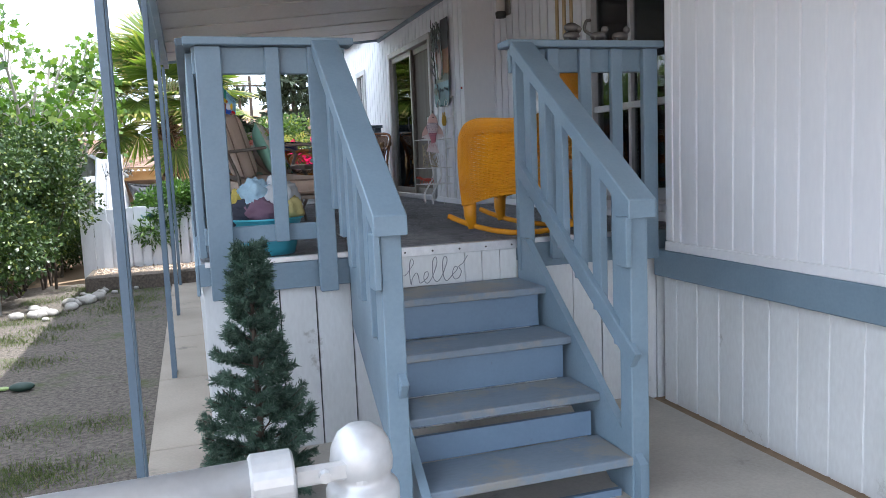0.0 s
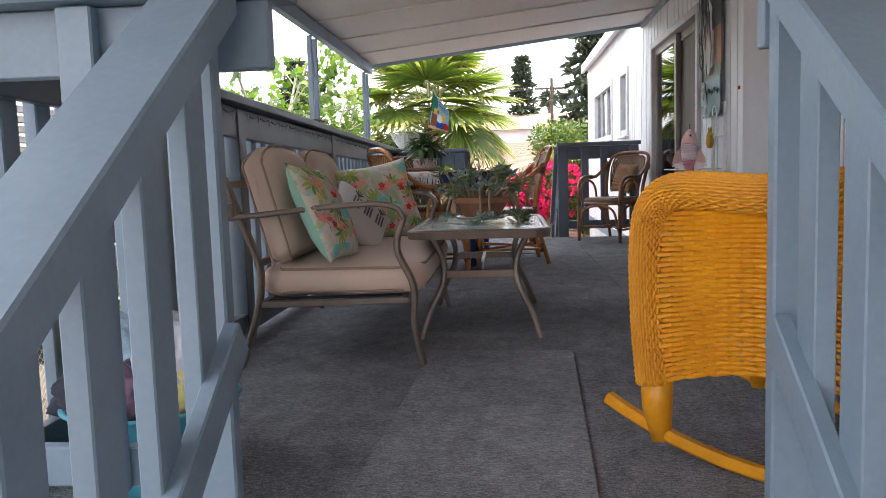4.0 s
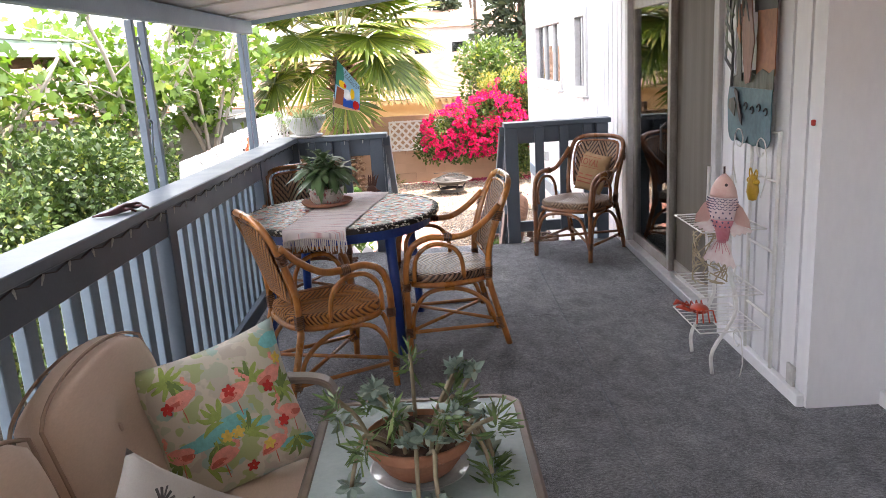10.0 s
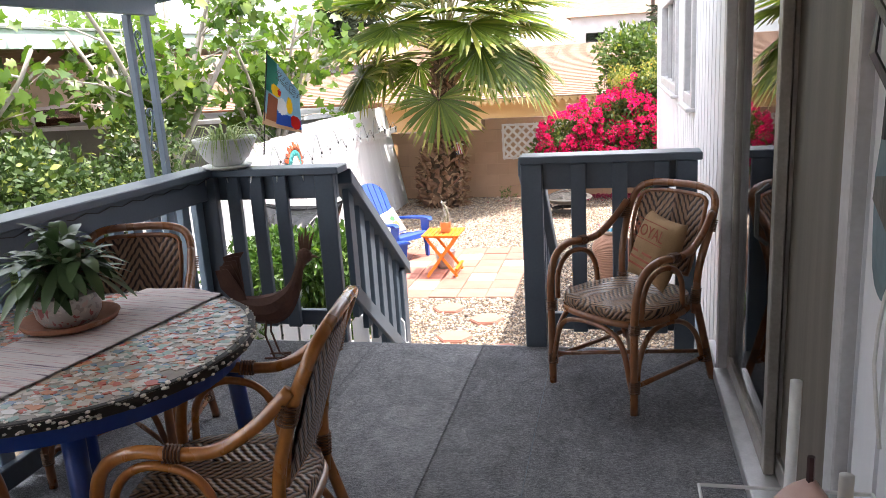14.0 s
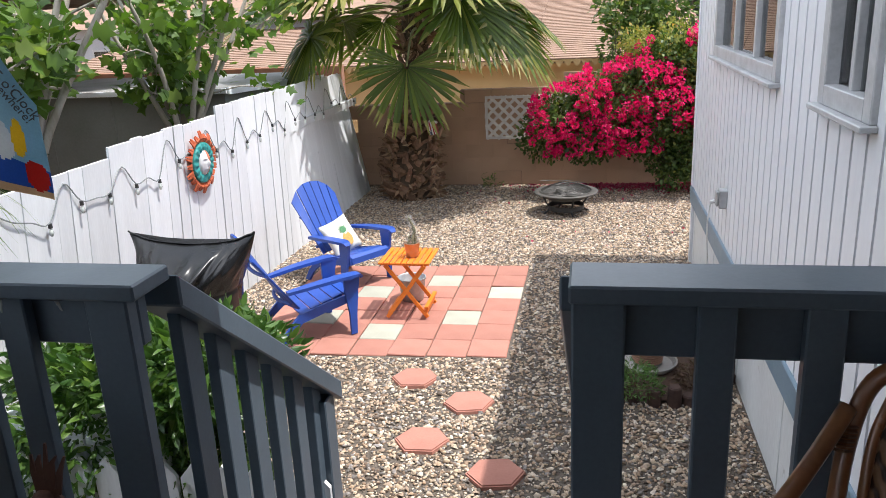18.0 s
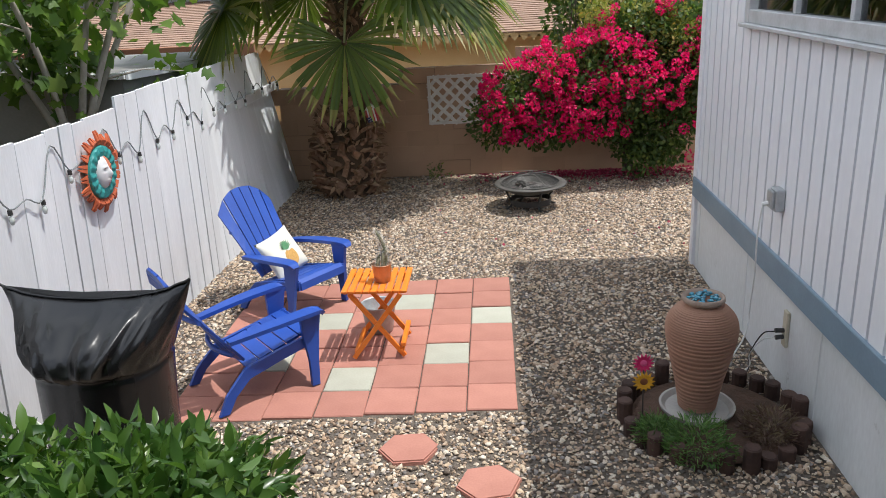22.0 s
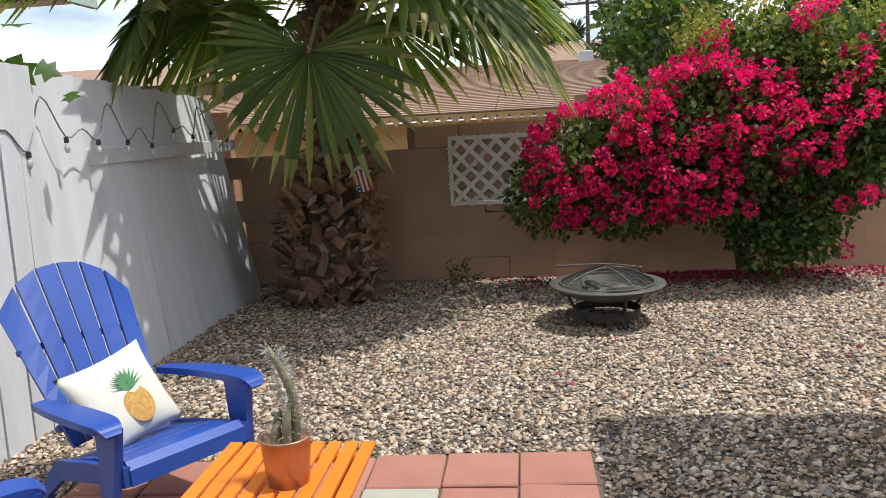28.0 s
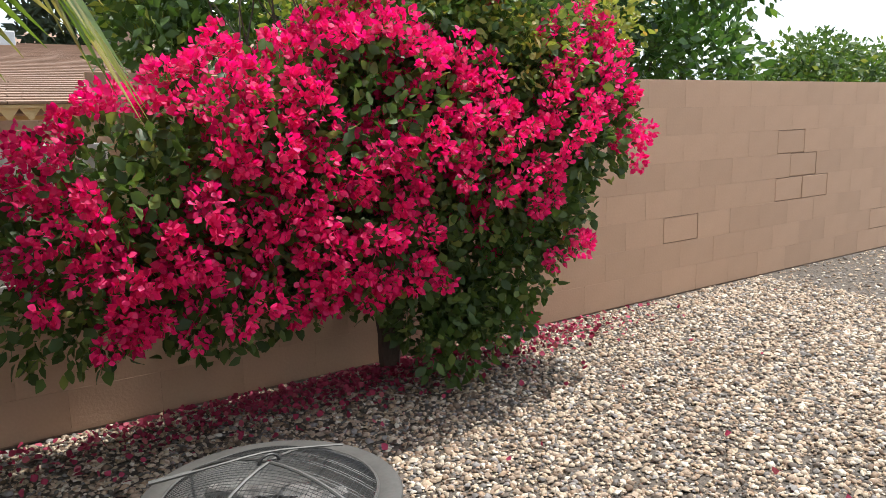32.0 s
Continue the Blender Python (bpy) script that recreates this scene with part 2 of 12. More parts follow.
def weavemat(name, c1, c2, scale=40.0, rough=0.45, dark=0.35, kind='HERRING'):
    """Woven cane or wicker: crossing waves that make rows of strands, with relief."""
    m = bpy.data.materials.new(name)
    m.use_nodes = True
    n, l = m.node_tree.nodes, m.node_tree.links
    b = n["Principled BSDF"]
    co = n.new("ShaderNodeTexCoord")
    w1, w2 = n.new("ShaderNodeTexWave"), n.new("ShaderNodeTexWave")
    sx = n.new("ShaderNodeSeparateXYZ")
    l.new(co.outputs["Object"], sx.inputs[0])
    ab = n.new("ShaderNodeMath")
    if kind == 'HERRING':
        ab.operation = 'PINGPONG'
        ab.inputs[1].default_value = 0.09
    else:
        ab.operation = 'ADD'
        ab.inputs[1].default_value = 0.0
    l.new(sx.outputs[0], ab.inputs[0])
    cb = n.new("ShaderNodeCombineXYZ")
    l.new(ab.outputs[0], cb.inputs[0]), l.new(sx.outputs[1], cb.inputs[1]), l.new(sx.outputs[2], cb.inputs[2])
    for w, d in ((w1, 'DIAGONAL' if kind == 'HERRING' else 'Z'), (w2, 'X')):
        w.bands_direction = d
        w.inputs["Scale"].default_value = scale * (1 if w is w1 else 0.8)
        w.inputs["Distortion"].default_value = 0.6
        l.new(cb.outputs[0], w.inputs["Vector"])
    mul = n.new("ShaderNodeMath")
    mul.operation = 'MULTIPLY_ADD'
    l.new(w2.outputs["Fac"], mul.inputs[0])
    mul.inputs[1].default_value = 0.35
    l.new(w1.outputs["Fac"], mul.inputs[2])
    no = n.new("ShaderNodeTexNoise")
    no.inputs["Scale"].default_value = 9
    l.new(co.outputs["Object"], no.inputs["Vector"])
    ad = n.new("ShaderNodeMath")
    ad.operation = 'MULTIPLY_ADD'
    l.new(no.outputs["Fac"], ad.inputs[0])
    ad.inputs[1].default_value = 0.4
    l.new(mul.outputs[0], ad.inputs[2])
    rp = n.new("ShaderNodeValToRGB")
    rp.color_ramp.elements[0].position, rp.color_ramp.elements[1].position = 0.25, 0.95
    rp.color_ramp.elements[0].color, rp.color_ramp.elements[1].color = rgb(c2, dark), rgb(c1)
    e = rp.color_ramp.elements.new(0.55)
    e.color = rgb(c2)
    l.new(ad.outputs[0], rp.inputs["Fac"]), l.new(rp.outputs["Color"], b.inputs["Base Color"])
    b.inputs["Roughness"].default_value = rough
    bp = n.new("ShaderNodeBump")
    bp.inputs["Strength"].default_value, bp.inputs["Distance"].default_value = 0.7, 0.006
    l.new(mul.outputs[0], bp.inputs["Height"]), l.new(bp.outputs[0], b.inputs["Normal"])
    return m


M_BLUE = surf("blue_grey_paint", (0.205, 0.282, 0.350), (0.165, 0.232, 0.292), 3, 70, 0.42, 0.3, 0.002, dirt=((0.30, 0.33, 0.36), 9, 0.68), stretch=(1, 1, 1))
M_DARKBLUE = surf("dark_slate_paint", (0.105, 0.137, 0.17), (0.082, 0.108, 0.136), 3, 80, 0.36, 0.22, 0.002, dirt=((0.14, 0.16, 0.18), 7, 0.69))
M_WHITE = surf("white_siding_paint", (0.81, 0.82, 0.845), (0.74, 0.75, 0.785), 1.3, 40, 0.42, 0.12, 0.003, dirt=((0.48, 0.48, 0.49), 5, 0.72), stretch=(1, 1, 0.3))
M_SKIRT = surf("white_skirting_board", (0.76, 0.78, 0.79), (0.62, 0.63, 0.635), 2.0, 50, 0.5, 0.3, 0.004, dirt=((0.36, 0.35, 0.33), 4, 0.64), stretch=(1, 1, 0.35))
M_FENCE = surf("white_fence_paint", (0.74, 0.75, 0.77), (0.62, 0.63, 0.65), 2.0, 30, 0.6, 0.4, 0.004, rnd=0.08, dirt=((0.42, 0.40, 0.38), 6, 0.7), stretch=(3, 3, 0.5))
M_AWN = surf("awning_underside", (0.74, 0.72, 0.69), (0.64, 0.62, 0.59), 1.2, 30, 0.55, 0.1, dirt=((0.40, 0.37, 0.34), 3, 0.68), stretch=(1, 0.3, 1))
def carpetmat(name, dark, mid, pale):
    """Needle-felt carpet: short tufts, hand-sized wear and broad stains."""
    m = bpy.data.materials.new(name)
    m.use_nodes = True
    n, l = m.node_tree.nodes, m.node_tree.links
    b = n["Principled BSDF"]
    co = n.new("ShaderNodeTexCoord")
    tot = None
    for sc, dt, ro, wt, st_ in ((0.9, 6, 0.6, 0.5, (1, 1, 1)), (7.0, 5, 0.65, 0.4, (1.6, 1, 1)), (60.0, 4, 0.75, 1.0, (1.0, 2.6, 1)), (210.0, 2, 0.7, 1.2, (1, 1.6, 1))):
        mp, no, ma = n.new("ShaderNodeMapping"), n.new("ShaderNodeTexNoise"), n.new("ShaderNodeMath")
        mp.inputs["Scale"].default_value = st_
        no.inputs["Scale"].default_value, no.inputs["Detail"].default_value, no.inputs["Roughness"].default_value = sc, dt, ro
        l.new(co.outputs["Object"], mp.inputs["Vector"]), l.new(mp.outputs[0], no.inputs["Vector"])
        ma.operation = 'MULTIPLY_ADD'
        l.new(no.outputs["Fac"], ma.inputs[0])
        ma.inputs[1].default_value = wt
        ma.inputs[2].default_value = 0.0
        if tot:
            l.new(tot, ma.inputs[2])
        tot = ma.outputs[0]
    rp = n.new("ShaderNodeValToRGB")
    els = rp.color_ramp.elements
    mr = n.new("ShaderNodeMapRange")
    mr.inputs["From Min"].default_value, mr.inputs["From Max"].default_value = 1.1, 2.0
    l.new(tot, mr.inputs["Value"])
    els[0].position, els[0].color = 0.12, rgb(dark)
    els[1].position, els[1].color = 0.88, rgb(pale)
    els.new(0.5).color = rgb(mid)
    l.new(mr.outputs[0], rp.inputs["Fac"]), l.new(rp.outputs["Color"], b.inputs["Base Color"])
    b.inputs["Roughness"].default_value, b.inputs["Specular IOR Level"].default_value = 0.95, 0.15
    bp = n.new("ShaderNodeBump")
    bp.inputs["Strength"].default_value, bp.inputs["Distance"].default_value = 0.9, 0.006
    l.new(tot, bp.inputs["Height"]), l.new(bp.outputs[0], b.inputs["Normal"])
    return m


M_CARPET = carpetmat("charcoal_outdoor_carpet", (0.05, 0.052, 0.057), (0.20, 0.206, 0.22), (0.50, 0.51, 0.53))
M_RUNNER = carpetmat("worn_grey_runner", (0.075, 0.078, 0.085), (0.25, 0.258, 0.275), (0.55, 0.56, 0.58))
# tan stained path concrete, its colour lowered to carry the awning's shade
M_PATH = surf("shade_toned_path_concrete", (0.34, 0.295, 0.24), (0.26, 0.225, 0.185), 1.8, 60, 0.88, 0.4, 0.004, dirt=((0.16, 0.145, 0.12), 2.2, 0.62))
M_CONC = surf("worn_concrete", (0.50, 0.465, 0.41), (0.38, 0.35, 0.31), 1.8, 60, 0.85, 0.4, 0.004, dirt=((0.22, 0.21, 0.19), 2.2, 0.64))
M_ALU = surf("aluminium_edging", (0.74, 0.75, 0.77), (0.6, 0.61, 0.63), 20, 150, 0.35, 0.1, metal=0.75)
M_GALV = surf("galvanised_steel", (0.52, 0.54, 0.55), (0.40, 0.41, 0.42), 18, 90, 0.45, 0.15, metal=0.7)
M_WHITEMETAL = surf("white_enamelled_wire", (0.78, 0.78, 0.77), (0.66, 0.66, 0.64), 15, 80, 0.4, 0.1)
# near-black colour that stands for the darkness of unlit hollow spaces
M_DARK = surf("unlit_space_black", (0.03, 0.03, 0.032), (0.02, 0.02, 0.02), 4, 30, 0.8, 0.1)
M_TREAD = surf("worn_blue_tread", (0.215, 0.265, 0.325), (0.17, 0.21, 0.255), 2.2, 60, 0.55, 0.4, 0.003, dirt=((0.26, 0.255, 0.24), 2.6, 0.50), stretch=(0.4, 1, 1))
M_RISER = surf("deep_blue_riser", (0.165, 0.235, 0.325), (0.14, 0.20, 0.28), 3, 60, 0.42, 0.25, 0.002, dirt=((0.10, 0.13, 0.17), 4, 0.66))
M_CURTAIN = surf("taupe_curtain", (0.34, 0.29, 0.24), (0.25, 0.21, 0.17), 3, 120, 0.9, 0.3, stretch=(1, 6, 0.3))
M_GLASS = glassmat("window_glass", (0.88, 0.9, 0.9), 0.0, 0.14)
M_GLASSDARK = glassmat("dark_window_glass", (0.5, 0.52, 0.53), 0.0, 0.16)
M_BLOCK = surf("tan_concrete_block", (0.485, 0.315, 0.205), (0.41, 0.265, 0.170), 2.0, 70, 0.9, 0.5, 0.005, rnd=0.06, dirt=((0.27, 0.170, 0.105), 2.0, 0.6))
M_MORTAR = surf("tan_mortar", (0.30, 0.20, 0.14), (0.24, 0.16, 0.11), 5, 80, 0.95, 0.5, 0.004)
M_PAVER = surf("red_concrete_paver", (0.42, 0.192, 0.142), (0.34, 0.148, 0.112), 4, 80, 0.85, 0.4, 0.004, rnd=0.12, dirt=((0.50, 0.30, 0.23), 5, 0.64))
M_PAVERG = surf("grey_concrete_paver", (0.42, 0.415, 0.34), (0.35, 0.345, 0.28), 4, 80, 0.85, 0.4, 0.004, rnd=0.1)
M_GRAVELBED = surf("gravel_bed", (0.17, 0.138, 0.108), (0.065, 0.052, 0.042), 30, 90, 0.95, 1.0, 0.02)
M_SOIL = surf("dry_lawn_gravel", (0.185, 0.158, 0.128), (0.06, 0.05, 0.04), 30, 90, 0.95, 1.0, 0.02, dirt=((0.075, 0.088, 0.033), 1.5, 0.56))
M_EARTH = surf("dry_earth", (0.31, 0.215, 0.135), (0.22, 0.155, 0.10), 0.6, 20, 0.95, 0.6, 0.02)
M_BARK = surf("pale_bark", (0.44, 0.40, 0.35), (0.29, 0.255, 0.215), 8, 60, 0.85, 0.6, 0.006, stretch=(1, 1, 0.4))
M_DARKBARK = surf("dark_bark", (0.10, 0.075, 0.055), (0.06, 0.045, 0.035), 8, 60, 0.9, 0.7, 0.008, stretch=(1, 1, 0.4))
M_STONE = stonemat("river_gravel", ((0.18, 0.12, 0.08), (0.49, 0.39, 0.28), (0.30, 0.21, 0.14), (0.58, 0.48, 0.37), (0.17, 0.15, 0.135), (0.42, 0.29, 0.19), (0.66, 0.58, 0.47), (0.36, 0.265, 0.19), (0.12, 0.09, 0.068), (0.50, 0.38, 0.26), (0.28, 0.25, 0.23), (0.43, 0.33, 0.24)))
M_ROCK = surf("field_rock", (0.42, 0.40, 0.36), (0.30, 0.28, 0.25), 8, 60, 0.9, 0.6, 0.01, rnd=0.2)
M_BLACKMETAL = surf("black_painted_steel", (0.03, 0.03, 0.032), (0.05, 0.048, 0.045), 12, 90, 0.5, 0.2, metal=0.3)
L_IVY = leafmat("ivy_leaf", (0.020, 0.045, 0.011), (0.065, 0.11, 0.024), (0.24, 0.27, 0.055), 0.4, 0.18)
L_HEDGE = leafmat("hedge_leaf", (0.04, 0.08, 0.016), (0.10, 0.16, 0.03), (0.24, 0.26, 0.05))
L_DARKBUSH = leafmat("glossy_shrub_leaf", (0.03, 0.075, 0.016), (0.085, 0.16, 0.03), (0.14, 0.22, 0.04), 0.3)
L_FIG = leafmat("fig_leaf", (0.055, 0.115, 0.018), (0.12, 0.20, 0.03), (0.19, 0.25, 0.055), 0.4, 0.4)
L_PALM = leafmat("palm_blade", (0.06, 0.10, 0.018), (0.13, 0.185, 0.03), (0.23, 0.25, 0.055), 0.36, 0.5)
L_BRACT = leafmat("magenta_bract", (0.52, 0.006, 0.09), (0.82, 0.024, 0.19), (0.88, 0.10, 0.30), 0.6, 0.4)
L_BOUG = leafmat("bougainvillea_leaf", (0.035, 0.07, 0.016), (0.10, 0.16, 0.035), (0.22, 0.26, 0.06), 0.5)
L_PINE = leafmat("dark_conifer", (0.022, 0.038, 0.02), (0.05, 0.072, 0.034), None, 0.7, 0.1)
L_SPRUCE = leafmat("artificial_spruce", (0.036, 0.084, 0.056), (0.105, 0.175, 0.122), (0.22, 0.30, 0.22), 0.45, 0.12)


# ---- mesh helpers ----
def mesh_of(name, bm, mat, smooth=False):
    me = bpy.data.meshes.new(name)
    bm.normal_update()
    bm.to_mesh(me)
    bm.free()
    for m in (mat if isinstance(mat, (list, tuple)) else [mat]):
        me.materials.append(m)
    if smooth:
        me.polygons.foreach_set("use_smooth", [True] * len(me.polygons))
    return me


def part(name, bm, mat, parent, label="", smooth=False):
    ob = new(name, bm if isinstance(bm, bpy.types.Mesh) else mesh_of(name, bm, mat, smooth))
    ob.parent = parent
    return tagged(ob, label)


def thing(name, m, label, category, group="", kind=""):
    """An empty at the base of a thing; its parts are built in its own axes."""
    ob = new(name)
    ob.empty_display_size = 0.05
    ob.matrix_basis = m
    return tagged(ob, label, category, group, kind)


def structure(name, bm, mat, label="", smooth=False, category=""):
    return tagged(new(name, mesh_of(name, bm, mat, smooth)), label, category or name.rstrip("0123456789").rstrip("_").replace("_", " "), "", "structure")


def box(bm, x0, x1, y0, y1, z0, z1, bevel=0.0, m=None):
    vs = [bm.verts.new((x, y, z)) for x in (x0, x1) for y in (y0, y1) for z in (z0, z1)]
    fs = [bm.faces.new([vs[i] for i in f]) for f in ((0, 1, 3, 2), (4, 6, 7, 5), (0, 4, 5, 1), (2, 3, 7, 6), (0, 2, 6, 4), (1, 5, 7, 3))]
    if bevel:
        es = {e for f in fs for e in f.edges}
        r = bmesh.ops.bevel(bm, geom=list(es), offset=bevel, segments=1, affect='EDGES', profile=0.5)
        vs = list({v for f in r["faces"] for v in f.verts} | {v for v in vs if v.is_valid})
    if m is not None:
        bmesh.ops.transform(bm, matrix=m, verts=[v for v in vs if v.is_valid])
    return vs


def beam(bm, a, b, w, h, bevel=0.0, up=(0, 0, 1)):
    """A bar of width w and height h from a to b (its centre line)."""
    a, b = Vector(a), Vector(b)
    d = b - a
    x = d.normalized()
    u = Vector(up)
    if abs(x.dot(u)) > 0.98:
        u = Vector((0, 1, 0))
    y = u.cross(x).normalized()
    z = x.cross(y)
    m = Matrix((x, y, z)).transposed().to_4x4()
    m.translation = a
    return box(bm, 0, d.length, -w / 2, w / 2, -h / 2, h / 2, bevel, m)


def tube(bm, pts, r, n=8, cap=True, closed=False):
    """A round bar along points; r a number or one for each point."""
    pts = [Vector(p) for p in pts]
    rs = r if isinstance(r, (list, tuple)) else [r] * len(pts)
    rings, prev = [], None
    for i, p in enumerate(pts):
        a = pts[i - 1] if (i or closed) else p
        b = pts[(i + 1) % len(pts)] if (i < len(pts) - 1 or closed) else p
        t = (b - a).normalized() if (b - a).length > 1e-9 else Vector((0, 0, 1))
        if prev is None:
            u = t.orthogonal().normalized()
        else:
            u = (prev - t * prev.dot(t))
            u = u.normalized() if u.length > 1e-6 else t.orthogonal().normalized()
        prev = u
        v = t.cross(u)
        rings.append([bm.verts.new(p + (u * math.cos(k * 2 * math.pi / n) + v * math.sin(k * 2 * math.pi / n)) * rs[i]) for k in range(n)])
    m = len(rings)
    for i in range(m if closed else m - 1):
        A, B = rings[i], rings[(i + 1) % m]
        for k in range(n):
            bm.faces.new((A[k], A[(k + 1) % n], B[(k + 1) % n], B[k]))
    if cap and not closed:
        bm.faces.new(rings[0][::-1]), bm.faces.new(rings[-1])
    return rings


def lathe(bm, prof, n=24, cx=0.0, cy=0.0, z0=0.0):
    rings = [[bm.verts.new((cx + r * math.cos(k * 2 * math.pi / n), cy + r * math.sin(k * 2 * math.pi / n), z0 + z)) for k in range(n)] if r > 1e-5 else [bm.verts.new((cx, cy, z0 + z))] for r, z in prof]
    for A, B in zip(rings, rings[1:]):
        for k in range(n):
            q = [A[k % len(A)], A[(k + 1) % n % len(A)], B[(k + 1) % n % len(B)], B[k % len(B)]]
            q = [v for i, v in enumerate(q) if v not in q[:i]]
            if len(q) > 2:
                bm.faces.new(q)
    return rings


def bez(p0, p1, p2, p3, n=10):
    p0, p1, p2, p3 = map(Vector, (p0, p1, p2, p3))
    return [p0 * (1 - t) ** 3 + p1 * 3 * t * (1 - t) ** 2 + p2 * 3 * t * t * (1 - t) + p3 * t ** 3 for t in [i / n for i in range(n + 1)]]


def smooth_path(pts, k=4):
    """A Catmull-Rom curve through points."""
    P = [Vector(p) for p in pts]
    P = [P[0] * 2 - P[1]] + P + [P[-1] * 2 - P[-2]]
    out = []
    for i in range(1, len(P) - 2):
        for j in range(k):
            t = j / k
            a, b, c, d = P[i - 1], P[i], P[i + 1], P[i + 2]
            out.append(0.5 * (2 * b + (c - a) * t + (2 * a - 5 * b + 4 * c - d) * t * t + (3 * b - a - 3 * c + d) * t ** 3))
    return out + [P[-2]]


def strip_mesh(name, verts, faces, mat, smooth=False):
    """A large mesh from numpy arrays: vertices (n,3) and faces (m,k) of equal size."""
    verts, faces = np.asarray(verts, np.float32), np.asarray(faces, np.int32)
    me = bpy.data.meshes.new(name)
    me.vertices.add(len(verts))
    me.vertices.foreach_set("co", verts.ravel())
    m, k = faces.shape
    me.loops.add(m * k)
    me.loops.foreach_set("vertex_index", faces.ravel())
    me.polygons.add(m)
    me.polygons.foreach_set("loop_start", np.arange(0, m * k, k, dtype=np.int32))
    me.polygons.foreach_set("loop_total", np.full(m, k, dtype=np.int32))
    if smooth:
        me.polygons.foreach_set("use_smooth", np.ones(m, dtype=bool))
    me.update(calc_edges=True)
    me.materials.append(mat)
    return me


def leaf_mesh(name, pos, out, size, mat, rng, aspect=0.55, droop=0.35, spread=0.7, kind="oval"):
    """Many small leaves: pos (n,3), out (n,3) the way each points, size a number or one each. Each leaf is folded along its rib."""
    n = len(pos)
    size = np.broadcast_to(np.asarray(size, float), (n,)).reshape(n, 1) * rng.uniform(0.65, 1.25, (n, 1))
    d = out + rng.normal(0, spread, (n, 3))
    d[:, 2] -= droop * rng.uniform(0, 1, n)
    d /= np.linalg.norm(d, axis=1, keepdims=True) + 1e-9
    r = rng.normal(0, 1, (n, 3))
    s = np.cross(d, r)
    s /= np.linalg.norm(s, axis=1, keepdims=True) + 1e-9
    up = np.cross(s, d)
    L, W = size, size * aspect
    if kind == "lobed":
        prof = ((0.0, 0.02, 0), (0.10, 0.5, .05), (0.30, 0.30, 0.02), (0.52, 0.62, .06), (0.66, 0.24, 0.02), (1.0, 0.0, 0))
    elif kind == "blade":
        prof = ((0.0, 0.12, 0), (0.5, 0.5, .05), (1.0, 0.0, -.08))
    else:
        prof = ((0.0, 0.05, 0), (0.35, 0.5, .08), (0.72, 0.36, .05), (1.0, 0.0, -.04))
    V, F, per = [], [], 0
    cols = []
    for t, w, h in prof:
        c = pos + d * L * t + up * L * (-0.10 * t * t)
        cols.append((c - s * W * w + up * L * h, c, c + s * W * w + up * L * h))
    k = len(prof)
    verts = np.stack([v for col in cols for v in col], axis=1).reshape(-1, 3)
    base = (np.arange(n) * 3 * k).reshape(n, 1)
    faces = []
    for i in range(k - 1):
        a = i * 3
        for j in (0, 1):
            faces.append(base + np.array([[a + j, a + j + 1, a + j + 4, a + j + 3]]))
    return strip_mesh(name, verts, np.concatenate(faces), mat)


def crown_points(rng, blobs, n, shell=0.55):
    """Points near the surface of a cluster of ellipsoids (cx, cy, cz, rx, ry, rz), with the outward way of each."""
    B = np.array(blobs, float)
    wt = (B[:, 3] * B[:, 4] * B[:, 5]) ** 0.67
    pick = rng.choice(len(B), n, p=wt / wt.sum())
    v = rng.normal(0, 1, (n, 3))
    v /= np.linalg.norm(v, axis=1, keepdims=True)
    rad = 1 - shell * rng.uniform(0, 1, (n, 1)) ** 2.0 + rng.normal(0, 0.05, (n, 1))
    return B[pick, :3] + v * B[pick, 3:] * rad, v


# ---- the large structure ----
DZ, GZ = 1.105, 0.21            # deck top, rear gravel
DECK_Y0, DECK_Y1 = 4.27, 11.22
W, R = 2.84, 3.19               # main wall face, recessed wall face
ROOF_Z = 3.62


def siding(bm, x, y0, y1, z0, z1, thick=0.1, pitch=0.159, depth=0.07, sgn=-1):
    """Ribbed upright siding along y whose face looks to sgn x: broad flats with narrow paired grooves."""
    ys = [(y0, 0)]
    k = math.ceil(y0 / pitch)
    while k * pitch < y1 - 0.03:
        g = k * pitch
        for dy, d in ((0, 0), (0.002, depth), (0.020, depth), (0.024, 0)):
            if y0 + 0.004 < g + dy < y1 - 0.004:
                ys.append((g + dy, d))
        k += 1
    ys.append((y1, 0))
    ys = [(ys[0][0], 0)] + ys[1:-1] + [(y1, 0)]
    lo = [bm.verts.new((x - sgn * d, y, z0)) for y, d in ys]
    hi = [bm.verts.new((x - sgn * d, y, z1)) for y, d in ys]
    for i in range(len(ys) - 1):
        bm.faces.new((lo[i], lo[i + 1], hi[i + 1], hi[i]) if sgn > 0 else (lo[i + 1], lo[i], hi[i], hi[i + 1]))
    b = [bm.verts.new((x - sgn * thick, y, z)) for y, z in ((y0, z0), (y1, z0), (y1, z1), (y0, z1))]
    bm.faces.new(b)
    bm.faces.new(lo + [b[1], b[0]]), bm.faces.new(hi + [b[2], b[3]])
    bm.faces.new((lo[0], hi[0], b[3], b[0])), bm.faces.new((lo[-1], b[1], b[2], hi[-1]))


